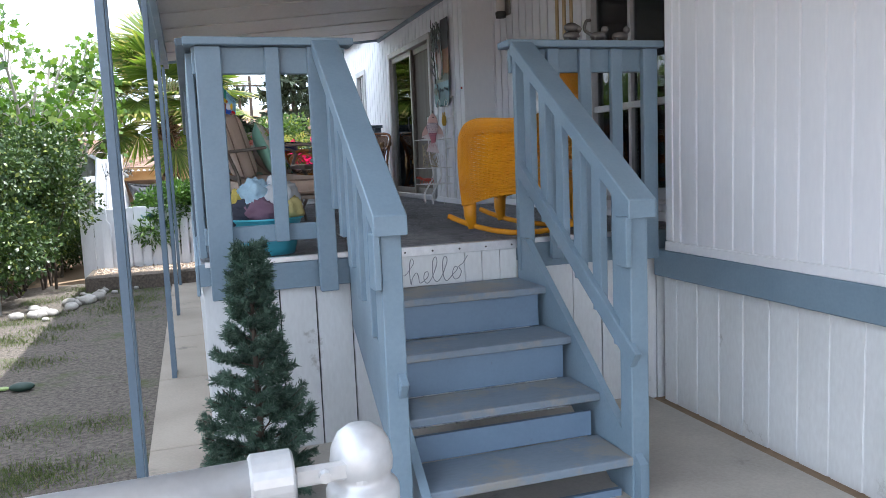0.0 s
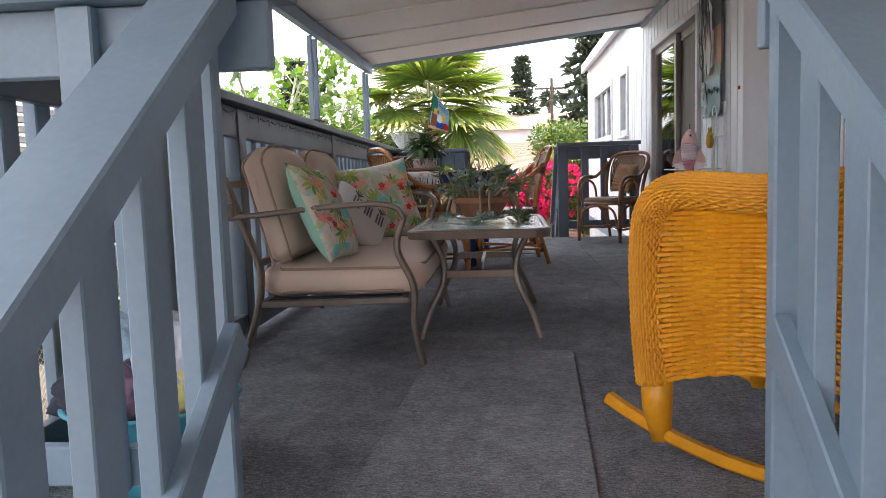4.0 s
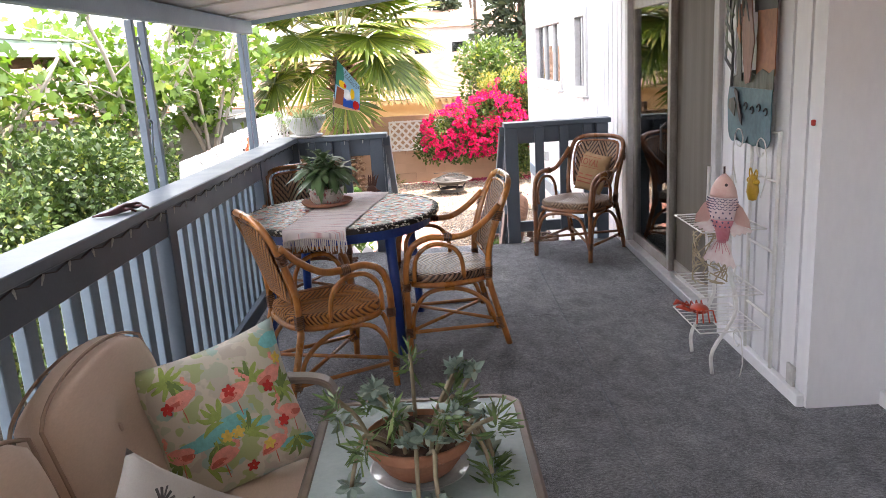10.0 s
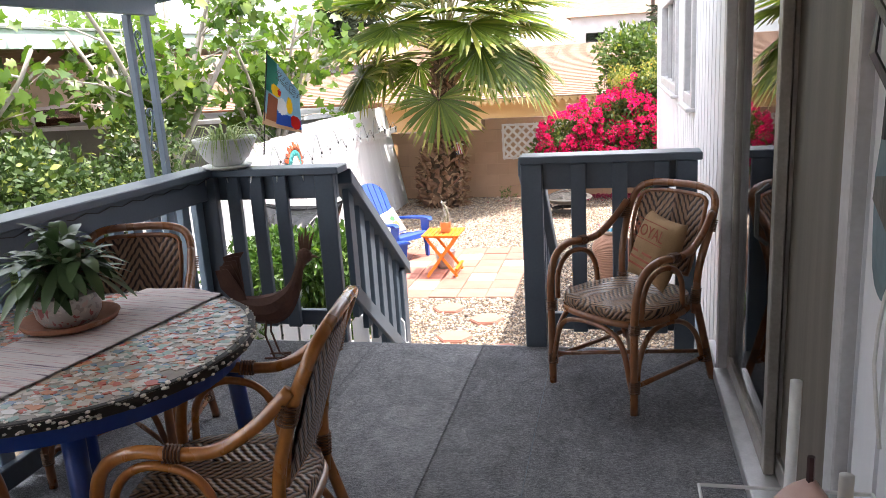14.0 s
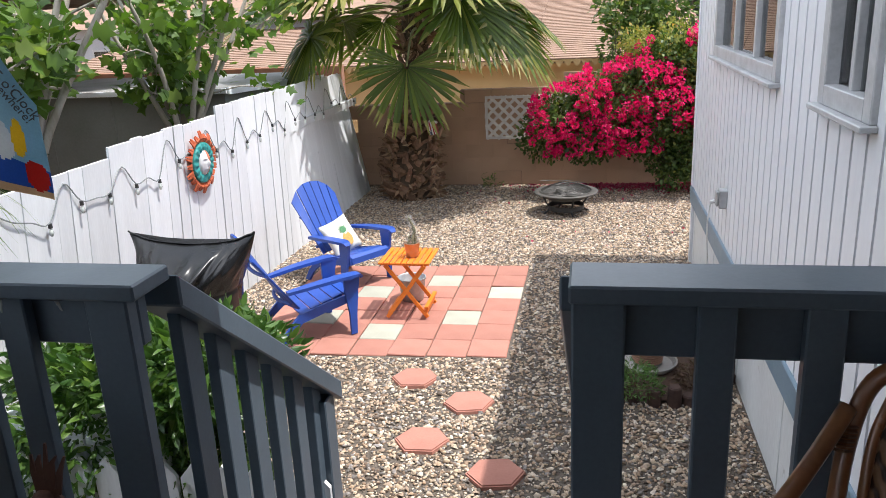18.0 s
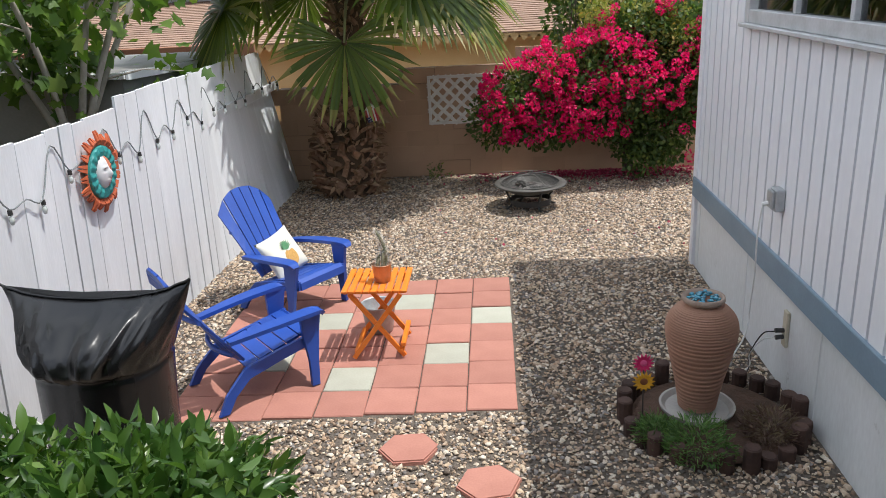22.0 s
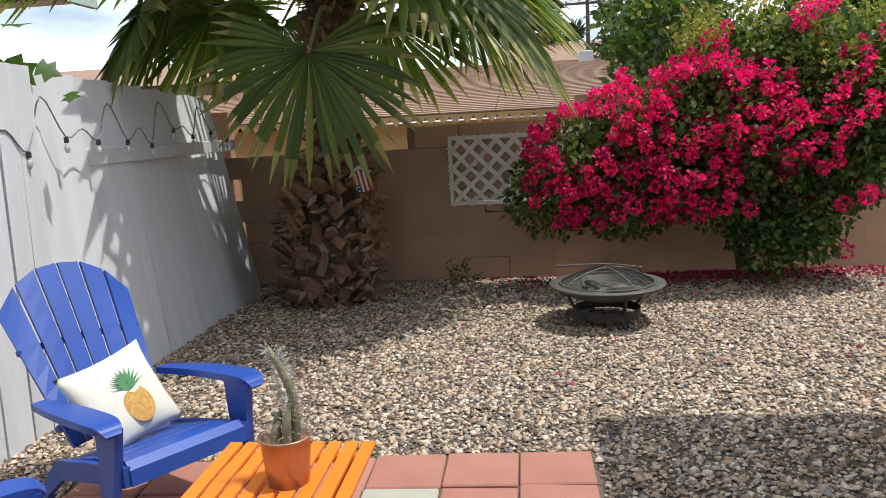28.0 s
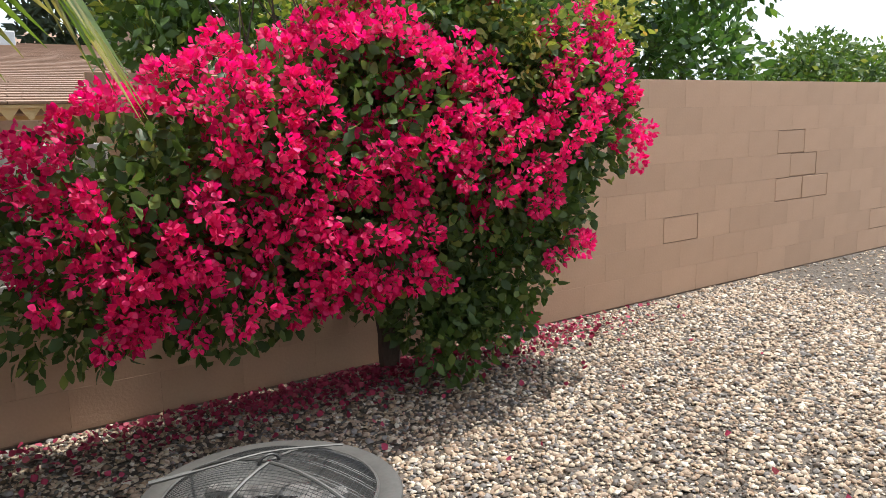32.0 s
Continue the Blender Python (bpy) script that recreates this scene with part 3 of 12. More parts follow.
def holed(name, x, y0, y1, z0, z1, holes, label, deep=0.07):
    """A ribbed wall with openings (ya, yb, za, zb), built as strips round them."""
    bm = bmesh.new()
    y = y0
    for ya, yb, za, zb in sorted(holes):
        siding(bm, x, y, ya, z0, z1, depth=deep)
        if za > z0:
            siding(bm, x, ya, yb, z0, za, depth=deep)
        if zb < z1:
            siding(bm, x, ya, yb, zb, z1, depth=deep)
        y = yb
    siding(bm, x, y, y1, z0, z1, depth=deep)
    return structure(name, bm, M_WHITE, label, category="wall")


SLIDER = (8.98, 10.86, DZ + 0.03, 3.05)
WIN_A, WIN_B, WIN_R = (12.53, 13.12, 2.27, 3.06), (13.98, 16.12, 2.27, 3.06), (4.55, 5.75, 1.29, 2.95)
holed("wall_near", 2.80, -6.0, 4.13, 0.99, ROOF_Z, [], "white ribbed metal siding of the home's front section", 0.010)
holed("wall_recess", R, 4.13, 7.86, DZ, ROOF_Z, [WIN_R], "white ribbed siding in the recessed porch")
holed("wall_main", W, 7.86, 17.2, 0.97, ROOF_Z, [SLIDER, WIN_A, WIN_B], "long white ribbed metal siding wall of the mobile home")

bm = bmesh.new()
box(bm, 2.84, 3.29, 7.84, 7.86, DZ, ROOF_Z - 0.01)
structure("wall_return", bm, M_WHITE, "smooth pale grey panel closing the porch recess", category="wall")
bm = bmesh.new()
box(bm, 2.815, 3.29, 4.135, 4.16, DZ, ROOF_Z - 0.01)
structure("wall_return_front", bm, M_WHITE, "smooth white end of the front siding", category="wall")
bm = bmesh.new()
box(bm, 2.84, 8.5, 17.2, 17.28, GZ - 0.1, ROOF_Z)
box(bm, 8.4, 8.5, -6.0, 17.2, 0, ROOF_Z)
box(bm, 2.9, 8.4, -6.0, -5.9, 0, ROOF_Z)
structure("wall_back", bm, M_WHITE, "plain white end walls of the home", category="wall")
bm = bmesh.new()
box(bm, 2.72, 8.6, -6.1, 17.3, ROOF_Z, ROOF_Z + 0.1, 0.01)
box(bm, 2.715, 2.77, -6.1, 17.3, ROOF_Z - 0.05, ROOF_Z + 0.005)
structure("roof", bm, surf("metal_roof_edge", (0.62, 0.64, 0.68), None, 2, 30, 0.4, 0.1), "low white metal roof with a narrow edge", category="roof")
# floor and sheet painted near-black in place of the rooms' own shade
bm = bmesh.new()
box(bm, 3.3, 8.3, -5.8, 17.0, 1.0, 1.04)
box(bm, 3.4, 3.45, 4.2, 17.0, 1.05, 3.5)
structure("inner_wall", bm, M_DARK, "near-black panels standing for the unlit rooms inside the home", category="wall")
bm = bmesh.new()
siding(bm, 2.86, -6.0, 4.25, -0.02, 0.82, 0.06, 0.205, 0.006)
structure("skirting_front", bm, M_SKIRT, "white ribbed skirting under the home", category="skirting")
bm = bmesh.new()
siding(bm, 2.865, 11.25, 17.19, GZ - 0.05, 0.83, 0.06, 1.22, 0.006)
structure("skirting_rear", bm, M_SKIRT, "smooth white skirting panels along the gravel", category="skirting")
for nm, x, ya, yb, za, zb in (("trim_front", 2.775, -6.0, 4.24, 0.82, 0.99), ("trim_rear", 2.822, 11.25, 17.22, 0.81, 0.97)):
    bm = bmesh.new()
    box(bm, x, x + 0.07, ya, yb, za, zb, 0.006)
    structure(nm, bm, M_BLUE, "blue-grey painted band board below the siding", category="trim")
# white drip edge above the front band, corner trims
bm = bmesh.new()
box(bm, 2.785, 2.80, -6.0, 4.13, 0.99, 1.045, 0.003)
structure("trim_drip_edge", bm, M_WHITE, "narrow white bottom rail of the siding", category="trim")
bm = bmesh.new()
box(bm, 2.79, 2.84, 4.06, 4.13, 1.05, 3.55, 0.004)
structure("trim_corner_front", bm, M_WHITE, "white metal corner strip", category="trim")
bm = bmesh.new()
box(bm, 2.825, 2.84, 17.12, 17.205, 0.98, 3.55, 0.003)
structure("trim_corner_rear", bm, M_WHITE, "white metal corner strip", category="trim")
bm = bmesh.new()
box(bm, 2.805, 2.84, 7.86, 8.83, DZ, DZ + 0.06, 0.004)
box(bm, 2.805, 2.84, 10.9, DECK_Y1, DZ, DZ + 0.06, 0.004)
box(bm, R - 0.03, R, 4.16, 7.84, DZ, DZ + 0.07, 0.004)
structure("baseboard", bm, M_WHITE, "white painted base strip along the deck", category="baseboard")


def window(name, x, y0, y1, z0, z1, label, mullions=(), rails=(), dark=False):
    o = thing(name, pose(x, y0, z0), label, "window", kind="structure")
    w, h = y1 - y0, z1 - z0
    bm = bmesh.new()
    f = 0.05
    box(bm, -0.025, 0.09, -0.03, f, -0.03, h + 0.03, 0.004)
    box(bm, -0.025, 0.09, w - f, w + 0.03, -0.03, h + 0.03, 0.004)
    box(bm, -0.025, 0.09, f, w - f, -0.03, f, 0.004)
    box(bm, -0.025, 0.09, f, w - f, h - f, h + 0.03, 0.004)
    part("window_frame", bm, M_ALUW, o)
    bm = bmesh.new()
    box(bm, -0.06, 0.0, -0.05, w + 0.05, -0.055, -0.031, 0.004)
    part("window_sill", bm, M_ALUW, o)
    ys = [f] + [w * k for k in mullions] + [w - f]
    zs = [f] + [h * k for k in rails] + [h - f]
    for k in mullions:
        bm = bmesh.new()
        box(bm, 0.0, 0.05, w * k - 0.02, w * k + 0.02, f, h - f, 0.003)
        part("mullion", bm, M_ALUW, o)
    for k in rails:
        bm = bmesh.new()
        box(bm, -0.005, 0.06, f, w - f, h * k - 0.025, h * k + 0.025, 0.003)
        part("sash_rail", bm, M_ALUW, o)
    for i in range(len(ys) - 1):
        for j in range(len(zs) - 1):
            bm = bmesh.new()
            box(bm, 0.03, 0.036, ys[i], ys[i + 1], zs[j], zs[j + 1])
            p = part("pane", bm, M_GLASSDARK if dark else M_GLASS, o)
            p.visible_shadow = False
    return o


M_ALUW = surf("weathered_white_frame", (0.55, 0.55, 0.56), (0.42, 0.42, 0.42), 8, 60, 0.4, 0.15, 0.002)
window("window_1", R, *WIN_R[:2], *WIN_R[2:], "tall porch window with a white frame and dark lower sash", (0.52,), (0.40,), True)
window("window_2", W, *WIN_A[:2], *WIN_A[2:], "small sliding window with a weathered white frame", (0.5,), (), True)
window("window_3", W, *WIN_B[:2], *WIN_B[2:], "wide sliding window with a weathered white frame", (0.33, 0.66), (), True)
for o_, (ya, yb, za, zb), xx in (("window_curtain", WIN_B, W), ("window_curtain", WIN_A, W)):
    bm = bmesh.new()
    n_ = 40
    for i in range(n_):
        a, b = ya + (yb - ya) * i / n_, ya + (yb - ya) * (i + 1) / n_
        box(bm, xx + 0.17 + 0.015 * (i % 2), xx + 0.18 + 0.015 * (i % 2), a, b, za - 0.05, zb)
    tagged(new(o_, mesh_of(o_, bm, surf("pale_curtain", (0.42, 0.42, 0.42), None, 4, 90, 0.9, 0.2))), "pale grey curtain drawn behind the window", "curtain")

# sliding glass door
sl = thing("door_1", pose(W, SLIDER[0], SLIDER[2]), "sliding glass patio door in a bronze and white frame, closed", "door", kind="structure")
sw, sh = SLIDER[1] - SLIDER[0], SLIDER[3] - SLIDER[2]
M_SCREEN = surf("taupe_insect_screen", (0.15, 0.128, 0.10), (0.105, 0.09, 0.07), 3.0, 160, 0.6, 0.2, 0.002, stretch=(1, 5, 0.25))
M_BRONZE = surf("weathered_aluminium", (0.34, 0.32, 0.29), (0.25, 0.235, 0.21), 10, 80, 0.4, 0.1, metal=0.4)
for nm, b in (("jamb", (-0.03, 0.10, -0.05, 0.02, 0, sh + 0.05)), ("jamb", (-0.03, 0.10, sw - 0.02, sw + 0.05, 0, sh + 0.05)), ("head", (-0.03, 0.10, 0.02, sw - 0.02, sh - 0.02, sh + 0.05))):
    bm = bmesh.new()
    box(bm, *b, 0.004)
    part(nm, bm, M_ALUW, sl)
bm = bmesh.new()
box(bm, -0.05, 0.10, 0.02, sw - 0.02, -0.02, 0.035, 0.004)
part("track", bm, M_ALU, sl, "bright aluminium sliding track")
for k, (a, b, dx) in enumerate(((0.02, sw * 0.52, 0.05), (sw * 0.48, sw - 0.02, 0.01))):
    bm = bmesh.new()
    for q in ((a, a + 0.055, 0.035, sh - 0.02), (b - 0.055, b, 0.035, sh - 0.02), (a + 0.055, b - 0.055, 0.035, 0.11), (a + 0.055, b - 0.055, sh - 0.09, sh - 0.02)):
        box(bm, dx, dx + 0.035, q[0], q[1], q[2], q[3], 0.003)
    d = part("sliding_panel", bm, M_BRONZE, sl)
    bm = bmesh.new()
    box(bm, dx + 0.014, dx + 0.02, a + 0.055, b - 0.055, 0.11, sh - 0.09)
    p = part("pane", bm, M_GLASS, d) if k else part("insect_screen", bm, M_SCREEN, d, "taupe insect screen")
    p.visible_shadow = False
bm = bmesh.new()
tube(bm, [(0.0, sw * 0.52 - 0.03, 0.85), (-0.035, sw * 0.52 - 0.03, 0.88), (-0.035, sw * 0.52 - 0.03, 1.02), (0.0, sw * 0.52 - 0.03, 1.05)], 0.008, 6)
part("door_handle", bm, M_BLACKMETAL, sl)
bm = bmesh.new()
N = 60
row = []
for i in range(N + 1):
    y = SLIDER[0] + 0.05 + (sw - 0.1) * i / N
    row.append((W + 0.135 + 0.018 * math.sin(i * 1.35), y))
lo = [bm.verts.new((x, y, DZ + 0.06)) for x, y in row]
hi = [bm.verts.new((x, y, 3.0)) for x, y in row]
for i in range(N):
    bm.faces.new((lo[i], lo[i + 1], hi[i + 1], hi[i]))
r_ = bmesh.ops.extrude_face_region(bm, geom=bm.faces[:])
bmesh.ops.translate(bm, vec=(0.006, 0, 0), verts=[v for v in r_["geom"] if isinstance(v, bmesh.types.BMVert)])
tagged(new("door_curtain", mesh_of("door_curtain", bm, M_CURTAIN, True)), "taupe pleated curtain drawn behind the sliding door", "curtain")

# ---- awning ----
def roof_z(x):
    return 3.085 + (x + 0.15) * 0.108


bm = bmesh.new()
AY0, AY1 = -2.4, 11.45
for k in range(16):                      # interlocking pans running from eave to wall
    a = AY0 + (AY1 - AY0) * k / 16
    b = AY0 + (AY1 - AY0) * (k + 1) / 16
    vs = [bm.verts.new((x, y, roof_z(x) + dz)) for dz in (0, 0.07) for x, y in ((-0.2, a), (R, a), (R, b), (-0.2, b))]
    for f in ((3, 2, 1, 0), (4, 5, 6, 7), (0, 1, 5, 4), (1, 2, 6, 5), (2, 3, 7, 6), (3, 0, 4, 7)):
        bm.faces.new([vs[i] for i in f])
for k in range(1, 16):                   # folded seams below the joints
    y = AY0 + (AY1 - AY0) * k / 16
    beam(bm, (-0.15, y, roof_z(-0.15) - 0.008), (W - 0.05, y, roof_z(W - 0.05) - 0.008), 0.016, 0.014, 0.002)
structure("ceiling", bm, M_AWN, "off-white metal awning pans over the deck", category="ceiling")
for nm, a, b, wd, hh, mt in (("trim_eave_gutter", (-0.25, AY0 - 0.02, 3.10), (-0.25, AY1 + 0.02, 3.10), 0.10, 0.12, M_BLUE),
                             ("trim_eave_beam", (-0.17, AY0 + 0.05, 3.02), (-0.17, AY1 - 0.1, 3.02), 0.06, 0.10, M_BLUE),
                             ("trim_awning_rear", (-0.2, AY1 + 0.02, roof_z(-0.2) + 0.03), (W - 0.02, AY1 + 0.02, roof_z(W) + 0.03), 0.03, 0.13, M_BLUE),
                             ("trim_awning_front", (-0.2, AY0 - 0.02, roof_z(-0.2) + 0.03), (2.70, AY0 - 0.02, roof_z(2.7) + 0.03), 0.03, 0.13, M_BLUE),
                             ("trim_hanger", (W - 0.02, 4.2, roof_z(W) - 0.03), (W - 0.02, AY1, roof_z(W) - 0.03), 0.03, 0.05, M_BLUE)):
    bm = bmesh.new()
    beam(bm, a, b, wd, hh, 0.004)
    structure(nm, bm, mt, "blue-grey painted awning edge", category="trim")


def scroll(bm, x, z, s, y=0.0, r=0.006):
    """One wrought iron S scroll between the two bars of a post (in the y-z plane of the post)."""
    pts = []
    for i in range(15):
        a = i / 14 * 1.6 * math.pi
        rad = 0.034 * (1 - 0.045 * i)
        pts.append((0, y + s * (0.0 + rad * math.cos(a) * 0.9), z + 0.09 + rad * math.sin(a)))
    pts = pts[::-1]
    pts2 = [(0, -q[1] + 2 * y, 2 * z - q[2]) for q in pts][::-1]
    tube(bm, smooth_path(pts + pts2, 2), r, 5)


# the blue-grey paint again, darkened: the shade on the posts is in its colour
M_POSTBLUE = surf("shaded_post_blue", (0.125, 0.175, 0.225), (0.10, 0.14, 0.185), 3, 70, 0.42, 0.3, 0.002)


def awning_post(y, x=-0.21, zb=0.0):
    o = thing("awning_post", pose(x, y, zb), "blue-grey wrought iron post with scrollwork between two square bars", "post", "awning posts")
    top = 2.97 - zb
    for s in (-1, 1):
        bm = bmesh.new()
        box(bm, -0.018, 0.018, s * 0.085 - 0.019, s * 0.085 + 0.019, 0, top, 0.002)
        part("bar", bm, M_POSTBLUE, o)
    bm = bmesh.new()
    box(bm, -0.05, 0.05, -0.12, 0.12, 0, 0.008)
    part("base_plate", bm, M_POSTBLUE, o)
    z = 0.25
    k = 0
    while z < top - 0.2:
        bm = bmesh.new()
        scroll(bm, 0, z, 1 if k % 2 else -1)
        part("scroll", bm, M_POSTBLUE, o, smooth=True)
        z += 0.42
        k += 1
    return o


for x, y in ((-0.30, 3.71), (-0.21, 6.22), (-0.21, 8.9), (-0.21, 11.25)):
    awning_post(y, x)

# ---- deck ----
bm = bmesh.new()
box(bm, 0.02, 3.18, DECK_Y0, DECK_Y1, DZ - 0.12, DZ - 0.002)
structure("floor_deck", bm, M_BLUE, "wooden deck platform", category="deck")
fc = thing("floor_carpet", pose(0, 0, DZ), "dark charcoal outdoor carpet laid in strips over the deck", "carpet", kind="structure")
seams = [0.03, 1.02, 2.02, 3.17]
ysm = [DECK_Y0 + 0.03, 6.9, 9.3, DECK_Y1 - 0.01]
for i in range(3):
    for j in range(3):
        bm = bmesh.new()
        box(bm, seams[i], seams[i + 1] - 0.003, ysm[j] + 0.0015, ysm[j + 1] - 0.0015, -0.002, 0.004, 0.0015)
        part("carpet_strip", bm, M_CARPET, fc)


def rug(name, x0, x1, y0, y1, label, rot=0):
    bm = bmesh.new()
    box(bm, -(x1 - x0) / 2, (x1 - x0) / 2, -(y1 - y0) / 2, (y1 - y0) / 2, 0.0, 0.008, 0.003)
    o = tagged(new(name, mesh_of(name, bm, M_RUNNER)), label, "mat")
    o.matrix_basis = pose((x0 + x1) / 2, (y0 + y1) / 2, DZ + 0.0045, 0, 0, rot)
    return o


rug("entrance_mat", 0.96, 1.55, 4.33, 5.86, "worn grey carpet runner lying at the top of the steps", -2.5)
rug("exit_mat", 1.07, 1.64, 9.63, 11.2, "worn grey carpet mat lying at the rear steps", 0)

bm = bmesh.new()
box(bm, 0.05, 0.85, DECK_Y0 - 0.012, DECK_Y0 + 0.02, DZ - 0.02, DZ + 0.01, 0.002)
box(bm, 0.84, 1.88, DECK_Y0 - 0.016, DECK_Y0 + 0.03, DZ - 0.045, DZ + 0.011, 0.002)
box(bm, 1.87, 2.82, DECK_Y0 - 0.012, DECK_Y0 + 0.02, DZ - 0.02, DZ + 0.01, 0.002)
structure("trim_nosing", bm, M_ALU, "bright aluminium edging along the deck", category="trim")
bm = bmesh.new()
for k in range(6):
    lathe(bm, [(0.006, 0), (0.006, 0.003), (0.0, 0.004)], 8)
    for v in bm.verts[-17:]:
        x, y, z = v.co
        v.co = (0.98 + k * 0.165 + x, DECK_Y0 - 0.016 - z, DZ - 0.02 + y)
structure("trim_screws", bm, M_BLACKMETAL, "dark screw heads in the edging", category="trim")
for x0, x1 in ((0.10, 0.85), (1.87, 3.05)):
    bm = bmesh.new()
    box(bm, x0, x1, DECK_Y0 - 0.005, DECK_Y0 + 0.03, DZ - 0.17, DZ - 0.022, 0.004)
    structure("trim_deck_fascia", bm, M_BLUE, "blue-grey deck fascia board", category="trim")
bm = bmesh.new()
box(bm, 0.0, 0.02, DECK_Y0, DECK_Y1, DZ - 0.17, DZ - 0.003, 0.004)
structure("trim_deck_side", bm, M_BLUE, "blue-grey side fascia board", category="trim")
for nm, ax, a0, a1, fx, z0 in (("wall_deck_front", 'x', 0.036, 3.05, DECK_Y0 + 0.03, -0.03), ("wall_deck_side", 'y', DECK_Y0 + 0.04, DECK_Y1, 0.055, -0.03)):
    sk = thing(nm, pose(0, 0, 0), "white upright skirting boards under the deck", "skirting", kind="structure")
    p = a0
    k = 0
    while p < a1 - 0.02:
        bm = bmesh.new()
        q = min(a1, p + 0.2)
        o_ = 0.003 * (k % 2)
        if ax == 'x':
            box(bm, p, q - 0.008, fx + o_, fx + 0.02 + o_, z0, DZ - 0.1)
        else:
            box(bm, fx - 0.02 - o_, fx - o_, p, q - 0.008, z0, DZ - 0.1)
        part("skirting_board", bm, M_SKIRT, sk)
        p = q
        k += 1
    # added near-black sheet: paints the under-deck shade seen through the board gaps
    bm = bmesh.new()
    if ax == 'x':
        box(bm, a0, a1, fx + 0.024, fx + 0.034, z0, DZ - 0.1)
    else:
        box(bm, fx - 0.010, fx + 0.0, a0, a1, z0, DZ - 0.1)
    part("shade_backing", bm, M_DARK, sk) if ax == 'x' else bm.free()

# ---- front steps ----
st = thing("front_steps", pose(0, 0, 0), "blue-grey painted wooden steps with five risers", "stairs")
RISE = DZ / 5
fronts = [3.86, 3.57, 3.28, 2.98]
SX0, SX1 = 0.86, 1.84
for i, yf in enumerate(fronts):
    z = DZ - RISE * (i + 1)
    yb = DECK_Y0 - 0.01 if i == 0 else fronts[i - 1] + 0.03
    bm = bmesh.new()
    box(bm, SX0 + 0.002, SX1 - 0.002, yf, yb, z - 0.04, z, 0.005)
    part("tread", bm, M_TREAD, st)
    bm = bmesh.new()
    lo = z - RISE
    if i == 2:
        box(bm, SX0 + 0.04, SX1 - 0.04, yf + 0.03, yf + 0.055, lo + 0.003, lo + 0.125)       # lower board only: a gap stays above
    elif i == 3:
        box(bm, SX0 + 0.04, SX1 - 0.04, yf + 0.05, yf + 0.075, 0.0, 0.06)
    else:
        box(bm, SX0 + 0.04, SX1 - 0.04, yf + 0.03, yf + 0.055, lo + 0.003, z - 0.042)
    part("riser", bm, M_RISER, st)
for x0, x1 in ((SX0 - 0.04, SX0), (SX1, SX1 + 0.04)):
    bm = bmesh.new()
    prof = [(DECK_Y0 - 0.02, DZ + 0.02), (DECK_Y0 - 0.14, DZ + 0.02), (2.93, 0.20), (2.93, 0.0), (3.15, 0.0), (DECK_Y0 - 0.02, DZ - 0.40)]
    a = [bm.verts.new((x0, y, z)) for y, z in prof]
    b = [bm.verts.new((x1, y, z)) for y, z in prof]
    bm.faces.new(a[::-1]), bm.faces.new(b)
    for i in range(len(prof)):
        j = (i + 1) % len(prof)
        bm.faces.new((a[i], a[j], b[j], b[i]))
    part("stringer", bm, M_BLUE, st)
for xa, xb in ((SX0, 1.507), (1.507, 1.615), (1.615, 1.73), (1.73, SX1)):
    bm = bmesh.new()
    box(bm, xa + 0.001, xb - 0.0015, DECK_Y0 - 0.008, DECK_Y0 + 0.02, DZ - RISE, DZ - 0.046, 0.0015)
    if xa == SX0:
        hb = part("hello_board", bm, M_SKIRT, st, "white board with the word hello written in grey cursive")
    else:
        part("riser_board", bm, M_SKIRT, st)
# the handwritten word: one long line
HW = [(0.0, 0.06), (0.03, 0.05), (0.06, 0.085), (0.075, 0.115), (0.065, 0.135), (0.055, 0.10), (0.055, 0.03), (0.06, 0.0), (0.065, 0.03), (0.085, 0.06), (0.095, 0.04), (0.10, 0.005),
      (0.12, 0.015), (0.14, 0.035), (0.14, 0.06), (0.125, 0.055), (0.12, 0.025), (0.135, 0.0), (0.16, 0.03), (0.185, 0.10), (0.18, 0.135), (0.165, 0.11), (0.165, 0.03), (0.185, 0.005),
      (0.21, 0.04), (0.235, 0.11), (0.225, 0.135), (0.212, 0.10), (0.215, 0.03), (0.23, 0.005), (0.255, 0.03), (0.285, 0.065), (0.27, 0.075), (0.258, 0.04), (0.27, 0.01), (0.292, 0.02), (0.302, 0.05), (0.29, 0.075), (0.31, 0.09), (0.335, 0.13)]
bm = bmesh.new()
tube(bm, smooth_path([(1.10 + a * 1.27, DECK_Y0 - 0.010, DZ - RISE + 0.012 + b * 1.12) for a, b in HW], 3), 0.0022, 4)
part("handwriting", bm, surf("grey_marker", (0.22, 0.24, 0.28), None, 20, 80, 0.7, 0), hb)


def baluster(o, x, y, z0, z1, w=0.085, t=0.038, mat=None, along='x'):
    bm = bmesh.new()
    if along == 'x':
        box(bm, x - w / 2, x + w / 2, y - t / 2, y + t / 2, z0, z1, 0.004)
    else:
        box(bm, x - t / 2, x + t / 2, y - w / 2, y + w / 2, z0, z1, 0.004)
    return part("baluster", bm, mat or M_BLUE, o)


